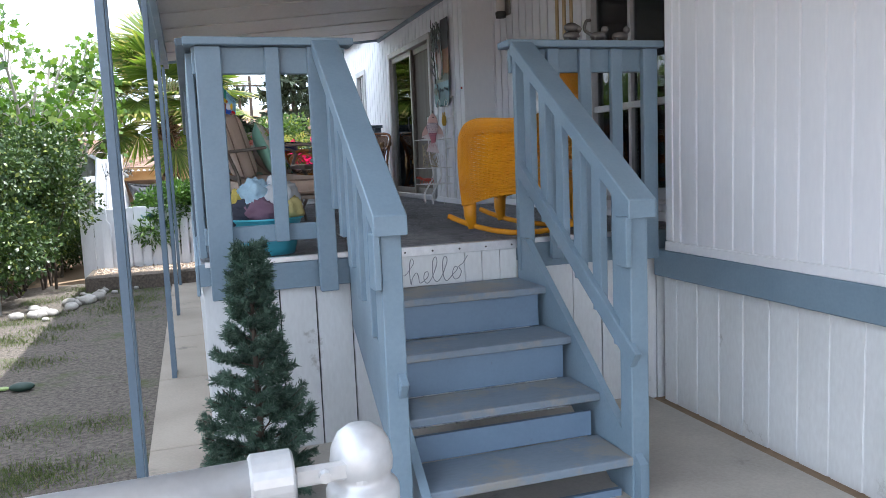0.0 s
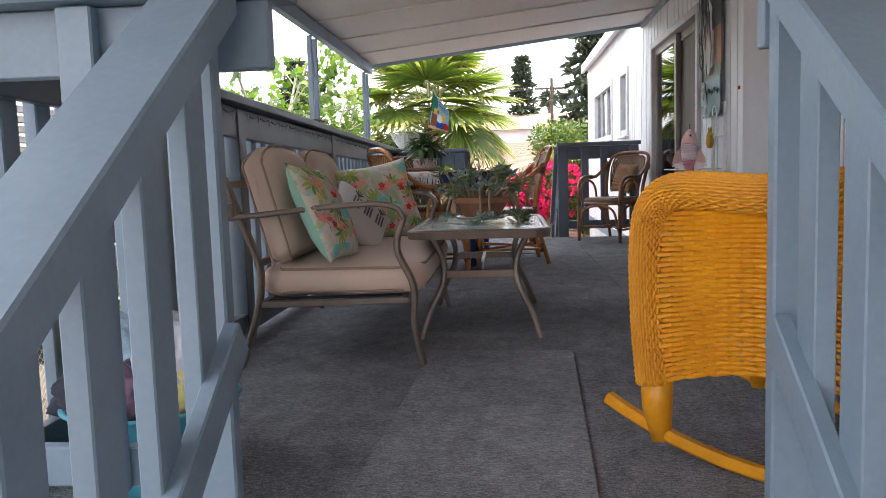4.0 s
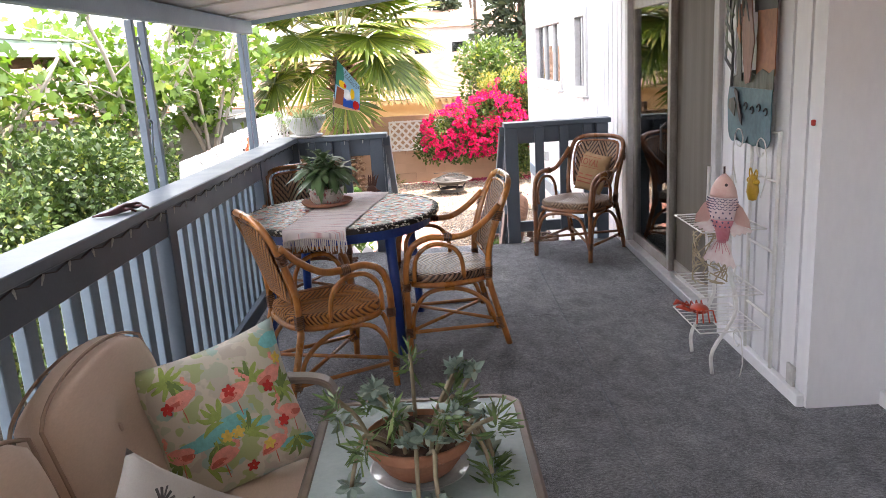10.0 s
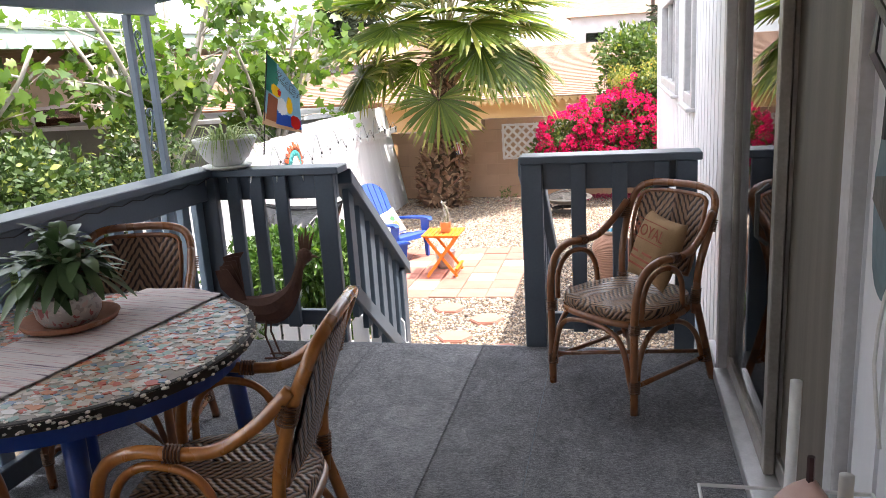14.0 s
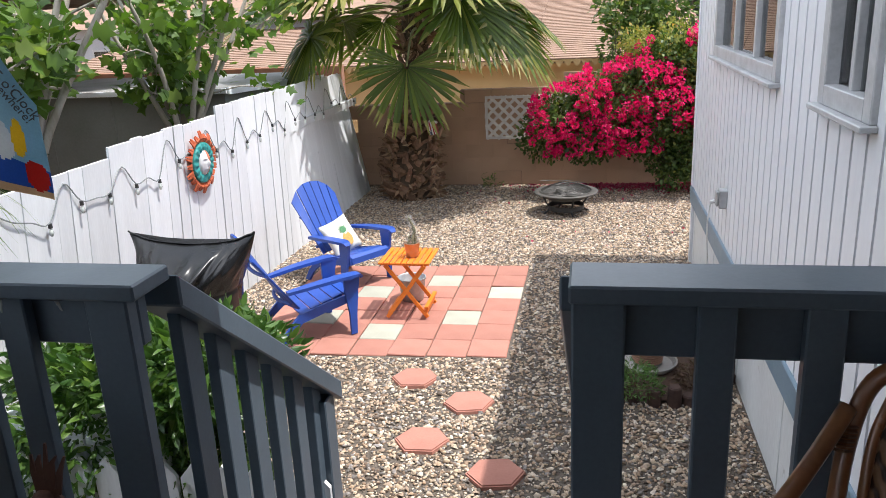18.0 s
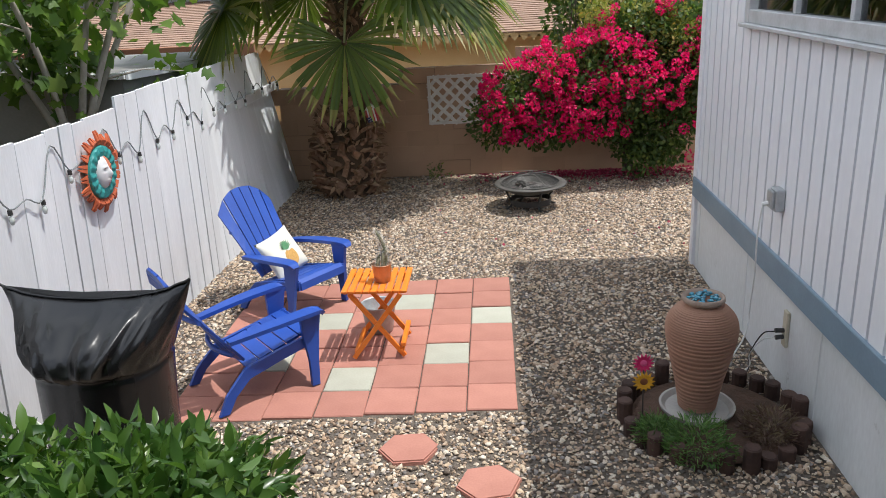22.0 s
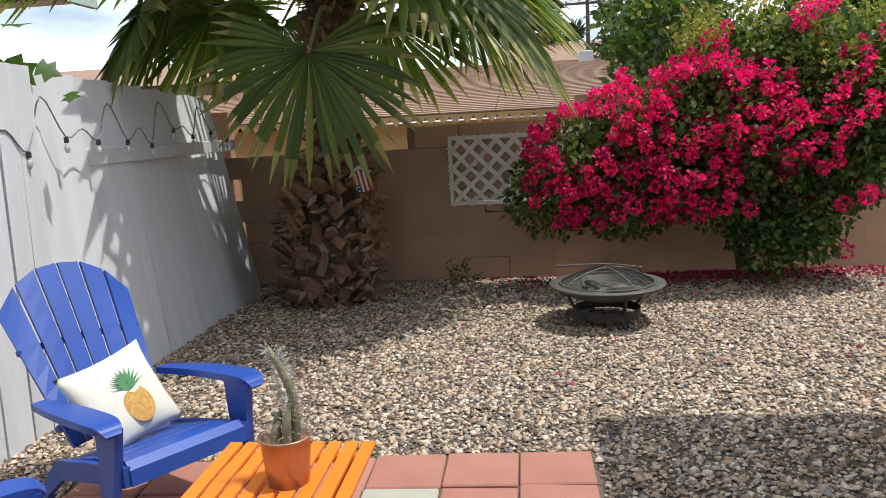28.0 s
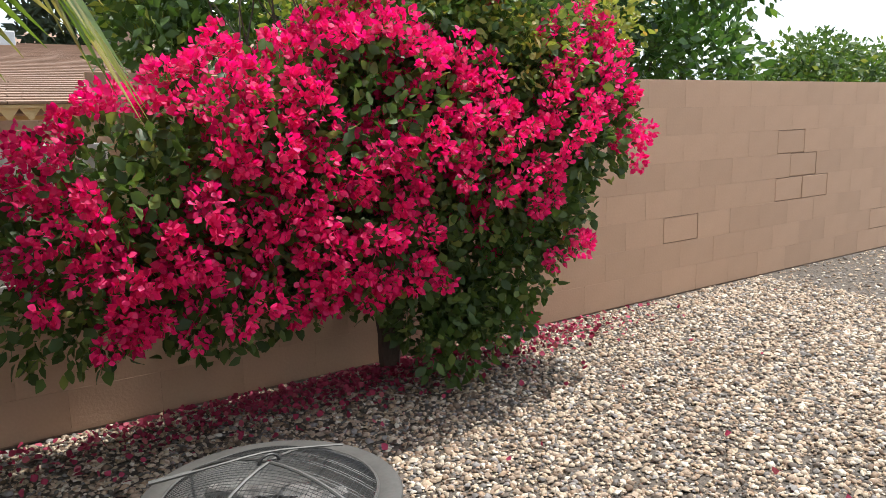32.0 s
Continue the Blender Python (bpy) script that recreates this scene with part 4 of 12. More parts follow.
def stair_rail(name, xc, y0, z0, y1, z1, mat, n, side, label, foot, cap_w=0.14, newel_w=0.09):
    """A sloping hand rail from its low end (y0, z0) to its high end (y1, z1); foot: ground at the low post."""
    o = thing(name, pose(xc, y0, foot), label, "railing", "stair rails")
    d = 1 if y1 > y0 else -1
    L = y1 - y0
    sl_ = (z1 - z0) / L
    f = lambda y: z0 - foot + sl_ * y
    bm = bmesh.new()
    vs = []
    for y in (0, L):
        for x in (-cap_w / 2, cap_w / 2):
            for dz in (-0.085, 0):
                vs.append(bm.verts.new((x, y, f(y) + dz)))
    for q in ((0, 2, 3, 1), (4, 5, 7, 6), (0, 1, 5, 4), (2, 6, 7, 3), (1, 3, 7, 5), (0, 4, 6, 2)):
        bm.faces.new([vs[i] for i in q])
    bmesh.ops.bevel(bm, geom=bm.edges[:], offset=0.005, segments=1, affect='EDGES')
    part("cap", bm, mat, o)
    bm = bmesh.new()
    box(bm, -newel_w / 2 + 0.02, newel_w / 2, min(d * 0.05, d * 0.15), max(d * 0.05, d * 0.15), 0, f(d * 0.05) - 0.06, 0.005)
    part("newel", bm, mat, o)
    bm = bmesh.new()
    box(bm, -newel_w / 2 - 0.012, -newel_w / 2 + 0.018, min(d * 0.03, d * 0.12), max(d * 0.03, d * 0.12), f(0) - 0.30, f(0) - 0.075, 0.004)
    part("side_block", bm, mat, o)
    low = 0.72
    bm = bmesh.new()
    beam(bm, (side * 0.03, d * 0.02, f(0) - low), (side * 0.03, L, f(L) - low), 0.035, 0.085, 0.004)
    part("bottom_rail", bm, mat, o)
    for i in range(n):
        y = L * (i + 1.0) / (n + 0.6)
        bm = bmesh.new()
        box(bm, -0.02, 0.018, y - 0.042, y + 0.042, f(y) - low - 0.10, f(y) - 0.05, 0.003)
        part("baluster", bm, mat, o)
    return o


stair_rail("stair_rail", 1.866, 2.93, 1.40, 4.18, 2.27, M_BLUE, 6, -1, "blue-grey sloping wooden hand rail of the front steps", 0.0, newel_w=0.11)
stair_rail("stair_rail", 0.735, 2.93, 1.40, 4.18, 2.27, M_BLUE, 6, 1, "blue-grey sloping wooden hand rail with peeling paint at its end", 0.0, newel_w=0.11)


def railing_x(name, x0, x1, y, z_cap, mat, label, post_at, bal_at, bottom, over=0.0, cap=(0.09, 0.07)):
    """A straight railing along x at y."""
    o = thing(name, pose(x0, y, DZ), label, "railing", "deck railings")
    h = z_cap - DZ
    bm = bmesh.new()
    box(bm, -0.02, x1 - x0 + 0.02, -cap[0], cap[1], h - 0.04, h, 0.005)
    part("cap", bm, mat, o)
    bm = bmesh.new()
    box(bm, 0.02, x1 - x0 - 0.02, -0.02, 0.018, h - 0.18, h - 0.042, 0.004)
    part("top_rail", bm, mat, o)
    if bottom is not None:
        bm = bmesh.new()
        box(bm, 0.02, x1 - x0 - (0.15 if over else 0.02), -0.018, 0.02, bottom, bottom + 0.09, 0.004)
        part("bottom_rail", bm, mat, o)
    for px, pw in post_at:
        bm = bmesh.new()
        box(bm, px - pw / 2, px + pw / 2, -0.065, -0.021, -over, h - 0.042, 0.005)
        part("post", bm, mat, o)
    for bx in bal_at:
        baluster(o, bx, -0.042, bottom if (bottom or 0) > 0.05 else -0.12, h - 0.045, 0.075, 0.036, mat)
    return o


railing_x("deck_railing", 0.04, 0.87, DECK_Y0 - 0.02, 2.27, M_BLUE, "short blue-grey railing beside the front steps", ((0.10, 0.13), (0.655, 0.10)), (0.42,), 0.10, 0.19)
railing_x("deck_railing", 1.80, 2.79, DECK_Y0 - 0.02, 2.27, M_BLUE, "blue-grey railing between the steps and the home", ((0.08, 0.10), (0.93, 0.10)), (0.28, 0.49, 0.70), None, 0.17)
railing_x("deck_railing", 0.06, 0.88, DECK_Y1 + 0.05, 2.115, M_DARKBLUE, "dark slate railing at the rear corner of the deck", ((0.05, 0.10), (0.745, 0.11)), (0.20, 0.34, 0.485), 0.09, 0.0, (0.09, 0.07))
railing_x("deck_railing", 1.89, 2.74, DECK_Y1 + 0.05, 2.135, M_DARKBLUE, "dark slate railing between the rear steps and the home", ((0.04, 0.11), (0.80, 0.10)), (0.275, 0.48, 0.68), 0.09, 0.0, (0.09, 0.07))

# long side railing: its cap falls slightly towards the rear
lr = thing("side_railing", pose(0.07, DECK_Y0, DZ), "long slate-blue deck railing with close upright slats", "railing", "deck railings")
LL = DECK_Y1 + 0.12 - DECK_Y0
zc = lambda y: 1.165 - 0.150 * y / LL
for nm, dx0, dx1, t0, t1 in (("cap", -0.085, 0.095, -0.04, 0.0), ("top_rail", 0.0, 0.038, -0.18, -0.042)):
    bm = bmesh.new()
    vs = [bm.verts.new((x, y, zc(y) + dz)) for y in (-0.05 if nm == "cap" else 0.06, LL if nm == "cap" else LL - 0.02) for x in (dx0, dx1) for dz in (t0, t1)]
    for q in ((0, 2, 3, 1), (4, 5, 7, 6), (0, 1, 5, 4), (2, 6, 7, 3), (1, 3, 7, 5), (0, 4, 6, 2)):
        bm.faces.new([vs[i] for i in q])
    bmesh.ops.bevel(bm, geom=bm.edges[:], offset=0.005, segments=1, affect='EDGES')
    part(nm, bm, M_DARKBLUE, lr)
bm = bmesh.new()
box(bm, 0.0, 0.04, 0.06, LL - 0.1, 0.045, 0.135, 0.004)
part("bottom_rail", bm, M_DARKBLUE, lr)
y = 0.14
k = 0
while y < LL - 0.12:
    bm = bmesh.new()
    if k % 13 == 12:
        box(bm, -0.055, 0.045, y - 0.05, y + 0.05, -0.15, zc(y) - 0.042, 0.005)
        part("post", bm, M_DARKBLUE, lr)
    else:
        box(bm, -0.04, -0.001, y - 0.035, y + 0.035, 0.02, zc(y) - 0.05, 0.004)
        part("baluster", bm, M_BLUE, lr)
    y += 0.147
    k += 1

# rear steps
rs = thing("rear_steps", pose(0, 0, GZ), "dark slate wooden steps down to the gravel", "stairs")
for i in range(3):
    z = DZ - GZ - (DZ - GZ) / 4 * (i + 1)
    bm = bmesh.new()
    box(bm, 0.93, 1.74, DECK_Y1 + 0.02 + 0.28 * i, DECK_Y1 + 0.33 + 0.28 * i, z - 0.04, z, 0.004)
    part("tread", bm, M_DARKBLUE, rs)
for x in (0.90, 1.74):
    bm = bmesh.new()
    prof = [(DECK_Y1 + 0.01, 0.86), (DECK_Y1 + 0.1, 0.86), (DECK_Y1 + 1.0, 0.14), (DECK_Y1 + 1.0, 0.0), (DECK_Y1 + 0.8, 0.0), (DECK_Y1 + 0.01, 0.55)]
    a = [bm.verts.new((x - 0.0, y, z)) for y, z in prof]
    b = [bm.verts.new((x + 0.03, y, z)) for y, z in prof]
    bm.faces.new(a[::-1]), bm.faces.new(b)
    for i in range(len(prof)):
        j = (i + 1) % len(prof)
        bm.faces.new((a[i], a[j], b[j], b[i]))
    part("stringer", bm, M_DARKBLUE, rs)
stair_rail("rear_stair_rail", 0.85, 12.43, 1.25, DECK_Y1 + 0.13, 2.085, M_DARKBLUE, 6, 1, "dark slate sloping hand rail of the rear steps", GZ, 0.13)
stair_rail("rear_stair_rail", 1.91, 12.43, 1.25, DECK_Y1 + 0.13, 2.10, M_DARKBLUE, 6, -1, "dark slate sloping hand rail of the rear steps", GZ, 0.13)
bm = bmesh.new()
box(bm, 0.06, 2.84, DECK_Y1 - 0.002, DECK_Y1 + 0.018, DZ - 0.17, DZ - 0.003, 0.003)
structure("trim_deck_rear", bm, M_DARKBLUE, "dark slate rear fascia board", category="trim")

# ---- ground ----
bm = bmesh.new()
xs, ys = [-400, -60, -20, -8, -2.6, -0.35, 3, 6, 12, 60, 400], [-400, -60, -20, -6, 0, 4, 8, 11.5, 12.3, 12.6, 16, 21, 30, 60, 400]
grid = [[bm.verts.new((x, y, (GZ - 0.035 if y > 12.4 and x > -1.45 else -0.01 if x > -2.6 else -0.05) if abs(x) < 50 and -50 < y < 50 else -0.05)) for x in xs] for y in ys]
for i in range(len(ys) - 1):
    for j in range(len(xs) - 1):
        bm.faces.new((grid[i][j], grid[i][j + 1], grid[i + 1][j + 1], grid[i + 1][j]))
structure("ground", bm, M_EARTH, "dry earth ground", category="ground")
bm = bmesh.new()
n1, n2 = 40, 60
gv = [[bm.verts.new((-4.4 + 4.9 * j / n1, -3 + 15.3 * i / n2, 0.006 + 0.012 * noise.noise(Vector((j * 0.5, i * 0.5, 0))))) for j in range(n1 + 1)] for i in range(n2 + 1)]
for i in range(n2):
    for j in range(n1):
        bm.faces.new((gv[i][j], gv[i][j + 1], gv[i + 1][j + 1], gv[i + 1][j]))
structure("ground_lawn", bm, M_SOIL, "patchy grass and gravel side yard", True, category="ground")
bm = bmesh.new()
for k in range(6):
    a = 3.0 + 1.55 * k
    box(bm, -0.32, 0.16, a, a + 1.54, -0.05, 0.035, 0.006)
structure("path", bm, M_PATH, "narrow concrete path beside the deck", category="path")
bm = bmesh.new()
box(bm, -0.4, 2.745, -3.0, 2.35, -0.05, 0.02, 0.006)
box(bm, 0.18, 2.745, 2.36, 4.29, -0.05, 0.026, 0.006)
structure("pavement", bm, M_CONC, "worn concrete pad at the foot of the steps", category="pavement")
bm = bmesh.new()
box(bm, -1.42, 12.0, 11.3, 20.72, GZ - 0.2, GZ - 0.012)
structure("ground_gravel", bm, M_GRAVELBED, "gravel bed of the rear yard", category="ground")


# ---- deck furniture ----
M_RATTAN = surf("honey_rattan_pole", (0.50, 0.205, 0.05), (0.31, 0.11, 0.026), 9, 60, 0.28, 0.2, 0.002, stretch=(1, 1, 0.5), coat=0.4)
M_RATTAND = surf("dark_rattan_pole", (0.31, 0.13, 0.052), (0.18, 0.07, 0.03), 9, 60, 0.28, 0.2, 0.002, stretch=(1, 1, 0.5), coat=0.4)
M_BIND = surf("dark_cane_binding", (0.16, 0.07, 0.03), (0.09, 0.04, 0.02), 60, 200, 0.4, 0.4, 0.002)
W_HONEY = weavemat("honey_cane_weave", (0.50, 0.22, 0.06), (0.18, 0.06, 0.016), 22.0)
W_DARK = weavemat("brown_cane_weave", (0.32, 0.19, 0.11), (0.05, 0.022, 0.012), 22.0, 0.3)
M_BROWNSTEEL = surf("bronze_brown_steel", (0.21, 0.17, 0.14), (0.16, 0.13, 0.105), 12, 120, 0.38, 0.15, 0.001, metal=0.35)
M_TAN = surf("tan_cushion_fabric", (0.72, 0.555, 0.44), (0.60, 0.45, 0.35), 3, 260, 0.92, 0.5, 0.002, sheen=0.25, stretch=(1, 0.25, 1))
M_PIPING = surf("cushion_piping", (0.40, 0.28, 0.21), None, 20, 200, 0.85, 0.3)
P_FLORAL = printmat("tropical_ground", (0.60, 0.56, 0.47), ((0.46, 0.50, 0.38), (0.52, 0.47, 0.40), (0.40, 0.47, 0.22), (0.36, 0.50, 0.44), (0.50, 0.48, 0.40)), 16.0, 0.85, 0.55)
M_MINT = surf("mint_cloth", (0.28, 0.52, 0.40), (0.24, 0.46, 0.35), 5, 200, 0.9, 0.3)
M_OFFWHITE = surf("off_white_cotton", (0.62, 0.60, 0.57), (0.54, 0.52, 0.49), 5, 240, 0.92, 0.4)
M_INK = surf("dark_printed_ink", (0.10, 0.10, 0.10), None, 10, 100, 0.9, 0.0)


PRINT_INKS = [surf("print_" + nm, c, tuple(v * 1.35 for v in c), 60, 200, 0.85, 0.1) for nm, c in (("turquoise", (0.16, 0.46, 0.47)), ("leaf_green", (0.27, 0.36, 0.09)), ("dark_leaf", (0.14, 0.21, 0.06)), ("pink", (0.66, 0.27, 0.22)), ("rose", (0.50, 0.12, 0.09)), ("red", (0.45, 0.03, 0.025)), ("yellow", (0.64, 0.47, 0.10)))]


def pillow_mesh(w, h, t, mat_front, mat_back, n=16, sag=0.0):
    """A stuffed square pillow in the x-z plane, its front to -y: pinched edges and corners drawn out."""
    bm = bmesh.new()
    F, B = {}, {}
    for i in range(n + 1):
        for j in range(n + 1):
            u, v = i / n * 2 - 1, j / n * 2 - 1
            e = max(0.0, (1 - abs(u) ** 2.6) * (1 - abs(v) ** 2.6)) ** 0.55
            pin = 1 - 0.09 * (1 - abs(v) ** 2) * abs(u) ** 3
            pin2 = 1 - 0.09 * (1 - abs(u) ** 2) * abs(v) ** 3
            x, z = u * w / 2 * pin, v * h / 2 * pin2
            wr = 0.06 * t * noise.noise(Vector((u * 3, v * 3, w * 7)))
            d = t / 2 * e + wr * e
            F[i, j] = bm.verts.new((x, -d, z - sag * (1 - v) * 0))
            B[i, j] = F[i, j] if i in (0, n) or j in (0, n) else bm.verts.new((x, d, z))
    for i in range(n):
        for j in range(n):
            f = bm.faces.new((F[i, j], F[i + 1, j], F[i + 1, j + 1], F[i, j + 1]))
            q = [B[i, j], B[i, j + 1], B[i + 1, j + 1], B[i + 1, j]]
            g = bm.faces.new(q)
            g.material_index = 1
    return mesh_of("pillow", bm, [mat_front, mat_back], True)


def throw_pillow(m, w, t, mf, mb, label, name="throw_pillow"):
    o = tagged(new(name, pillow_mesh(w, w, t, mf, mb)), label, "pillow")
    o.matrix_basis = m
    return o


def pillow_front(u, v, w, t, lift=0.0016):
    """A place on the front of a pillow of width w and thickness t, a hair above the cloth."""
    e = max(0.0, (1 - abs(u) ** 2.6) * (1 - abs(v) ** 2.6)) ** 0.55
    pin = 1 - 0.09 * (1 - v * v) * abs(u) ** 3
    pin2 = 1 - 0.09 * (1 - u * u) * abs(v) ** 3
    wr = 0.06 * t * noise.noise(Vector((u * 3, v * 3, w * 7)))
    return (u * w / 2 * pin, -(t / 2 * e + wr * e) - lift, v * w / 2 * pin2)


def blot(bm, w, t, cx, cz, a, b, turn, mi, bend=0.0, n=14):
    """A brushed oval, leaf or stroke printed on the pillow."""
    ct, st_ = math.cos(radians(turn)), math.sin(radians(turn))
    lift = 0.0014 + 0.000012 * len(bm.faces) / 28
    cu, cv = max(-0.93, min(0.93, cx)), max(-0.93, min(0.93, cz))
    mid = bm.verts.new(pillow_front(cu, cv, w, t, lift))
    rings = []
    for f in (0.5, 1.0):
        row = []
        for k in range(n):
            q = k * 2 * math.pi / n
            rr = f * (1 + 0.10 * math.sin(3 * q + cx * 9) + 0.06 * math.sin(5 * q + cz * 7))
            x, z = a * rr * math.cos(q), b * rr * math.sin(q) + bend * (rr * math.cos(q)) ** 2
            u, v = cx + x * ct - z * st_, cz + x * st_ + z * ct
            row.append(bm.verts.new(pillow_front(max(-0.97, min(0.97, u)), max(-0.97, min(0.97, v)), w, t, lift)))
        rings.append(row)
    for k in range(n):
        j = (k + 1) % n
        for f in (bm.faces.new((mid, rings[0][k], rings[0][j])), bm.faces.new((rings[0][k], rings[1][k], rings[1][j], rings[0][j]))):
            f.material_index = mi


def tropical_print(o, w, t, seed):
    rg = random.Random(seed)
    bm = bmesh.new()
    for k in range(6):          # turquoise water
        blot(bm, w, t, rg.uniform(-0.9, 0.9), rg.choice((0.75, -0.1, -0.75)) + rg.uniform(-0.1, 0.1), rg.uniform(0.25, 0.45), rg.uniform(0.07, 0.14), rg.uniform(-12, 12), 0)
    for k in range(11):         # fans of leaves
        cx, cz, base = rg.uniform(-0.85, 0.85), rg.uniform(-0.85, 0.85), rg.uniform(0, 360)
        for q in range(5):
            an = base + q * 32
            blot(bm, w, t, cx + 0.13 * math.cos(radians(an)), cz + 0.13 * math.sin(radians(an)), 0.15, 0.035, an, rg.choice((1, 1, 2)), rg.uniform(-0.06, 0.06), 10)
    for cx, cz in ((-0.55, 0.45), (0.1, 0.28), (0.62, 0.30), (-0.3, -0.42), (0.35, -0.55), (0.75, -0.25), (-0.8, -0.2)):
        s = rg.choice((-1, 1))
        blot(bm, w, t, cx, cz, 0.20, 0.105, 12 * s, 3)
        blot(bm, w, t, cx - 0.08 * s, cz - 0.04, 0.11, 0.04, 10 * s, 4)
        for q in range(7):      # curved stroke
            blot(bm, w, t, cx + s * (0.17 + 0.05 * math.sin(q * 0.9)), cz + 0.03 + 0.038 * q, 0.03, 0.03, 0, 3, 0, 8)
        blot(bm, w, t, cx, cz - 0.2, 0.008, 0.12, 4 * s, 4, 0, 6)
    for k in range(9):          # small blooms
        cx, cz = rg.uniform(-0.85, 0.85), rg.uniform(-0.85, 0.85)
        c = rg.choice((5, 5, 6))
        for q in range(5):
            blot(bm, w, t, cx + 0.045 * math.cos(q * 1.257), cz + 0.045 * math.sin(q * 1.257), 0.042, 0.03, q * 72, c, 0, 8)
    m = mesh_of("print", bm, PRINT_INKS, True)
    part("printed_pattern", m, None, o, "tropical print of pink, green and turquoise strokes")


def puff(bm, x0, x1, y0, y1, z0, z1, n=10, crown=0.03, rnd=0.06, roundtop=0.0):
    """A cushion block: rounded box with a crowned top and soft corners."""
    cx, cy, cz = (x0 + x1) / 2, (y0 + y1) / 2, (z0 + z1) / 2
    hx, hy, hz = (x1 - x0) / 2, (y1 - y0) / 2, (z1 - z0) / 2
    new_vs = []
    r = bmesh.ops.create_cube(bm, size=2)
    vs = r["verts"]
    es = list({e for v in vs for e in v.link_edges})
    bmesh.ops.subdivide_edges(bm, edges=es, cuts=n, use_grid_fill=True)
    allv = [v for v in bm.verts if max(abs(v.co.x), abs(v.co.y), abs(v.co.z)) <= 1.0001 and not v.tag]
    for v in allv:
        p = v.co.copy()
        inner = Vector((max(-hx + rnd, min(hx - rnd, p.x * hx)), max(-hy + rnd, min(hy - rnd, p.y * hy)), max(-hz + min(rnd, hz * .95), min(hz - min(rnd, hz * .95), p.z * hz))))
        q = Vector((p.x * hx, p.y * hy, p.z * hz))
        d = q - inner
        if d.length > 1e-6:
            q = inner + d.normalized() * min(rnd, hz * .95)
        q.z += crown * (1 - p.x ** 2) * (1 - p.y ** 2) * (1 if p.z > 0 else -0.3)
        v.co = q + Vector((cx, cy, cz))
        v.tag = True
    return allv


def flat_bar(bm, pts, w, h, side):
    """A bent flat bar along points: w across (along side), h thick, bevelled corners."""
    pts, side = [Vector(p) for p in pts], Vector(side).normalized()
    e = min(w, h) * 0.28
    rings = []
    for i, p in enumerate(pts):
        t = (pts[min(i + 1, len(pts) - 1)] - pts[max(i - 1, 0)]).normalized()
        nn = t.cross(side).normalized()
        sd = nn.cross(t)
        rings.append([bm.verts.new(p + sd * a + nn * b) for a, b in ((w / 2 - e, h / 2), (w / 2, h / 2 - e), (w / 2, -h / 2 + e), (w / 2 - e, -h / 2), (-w / 2 + e, -h / 2), (-w / 2, -h / 2 + e), (-w / 2, h / 2 - e), (-w / 2 + e, h / 2))])
    for A, B in zip(rings, rings[1:]):
        for k in range(8):
            bm.faces.new((A[k], B[k], B[(k + 1) % 8], A[(k + 1) % 8]))
    bm.faces.new(rings[0]), bm.faces.new(rings[-1][::-1])


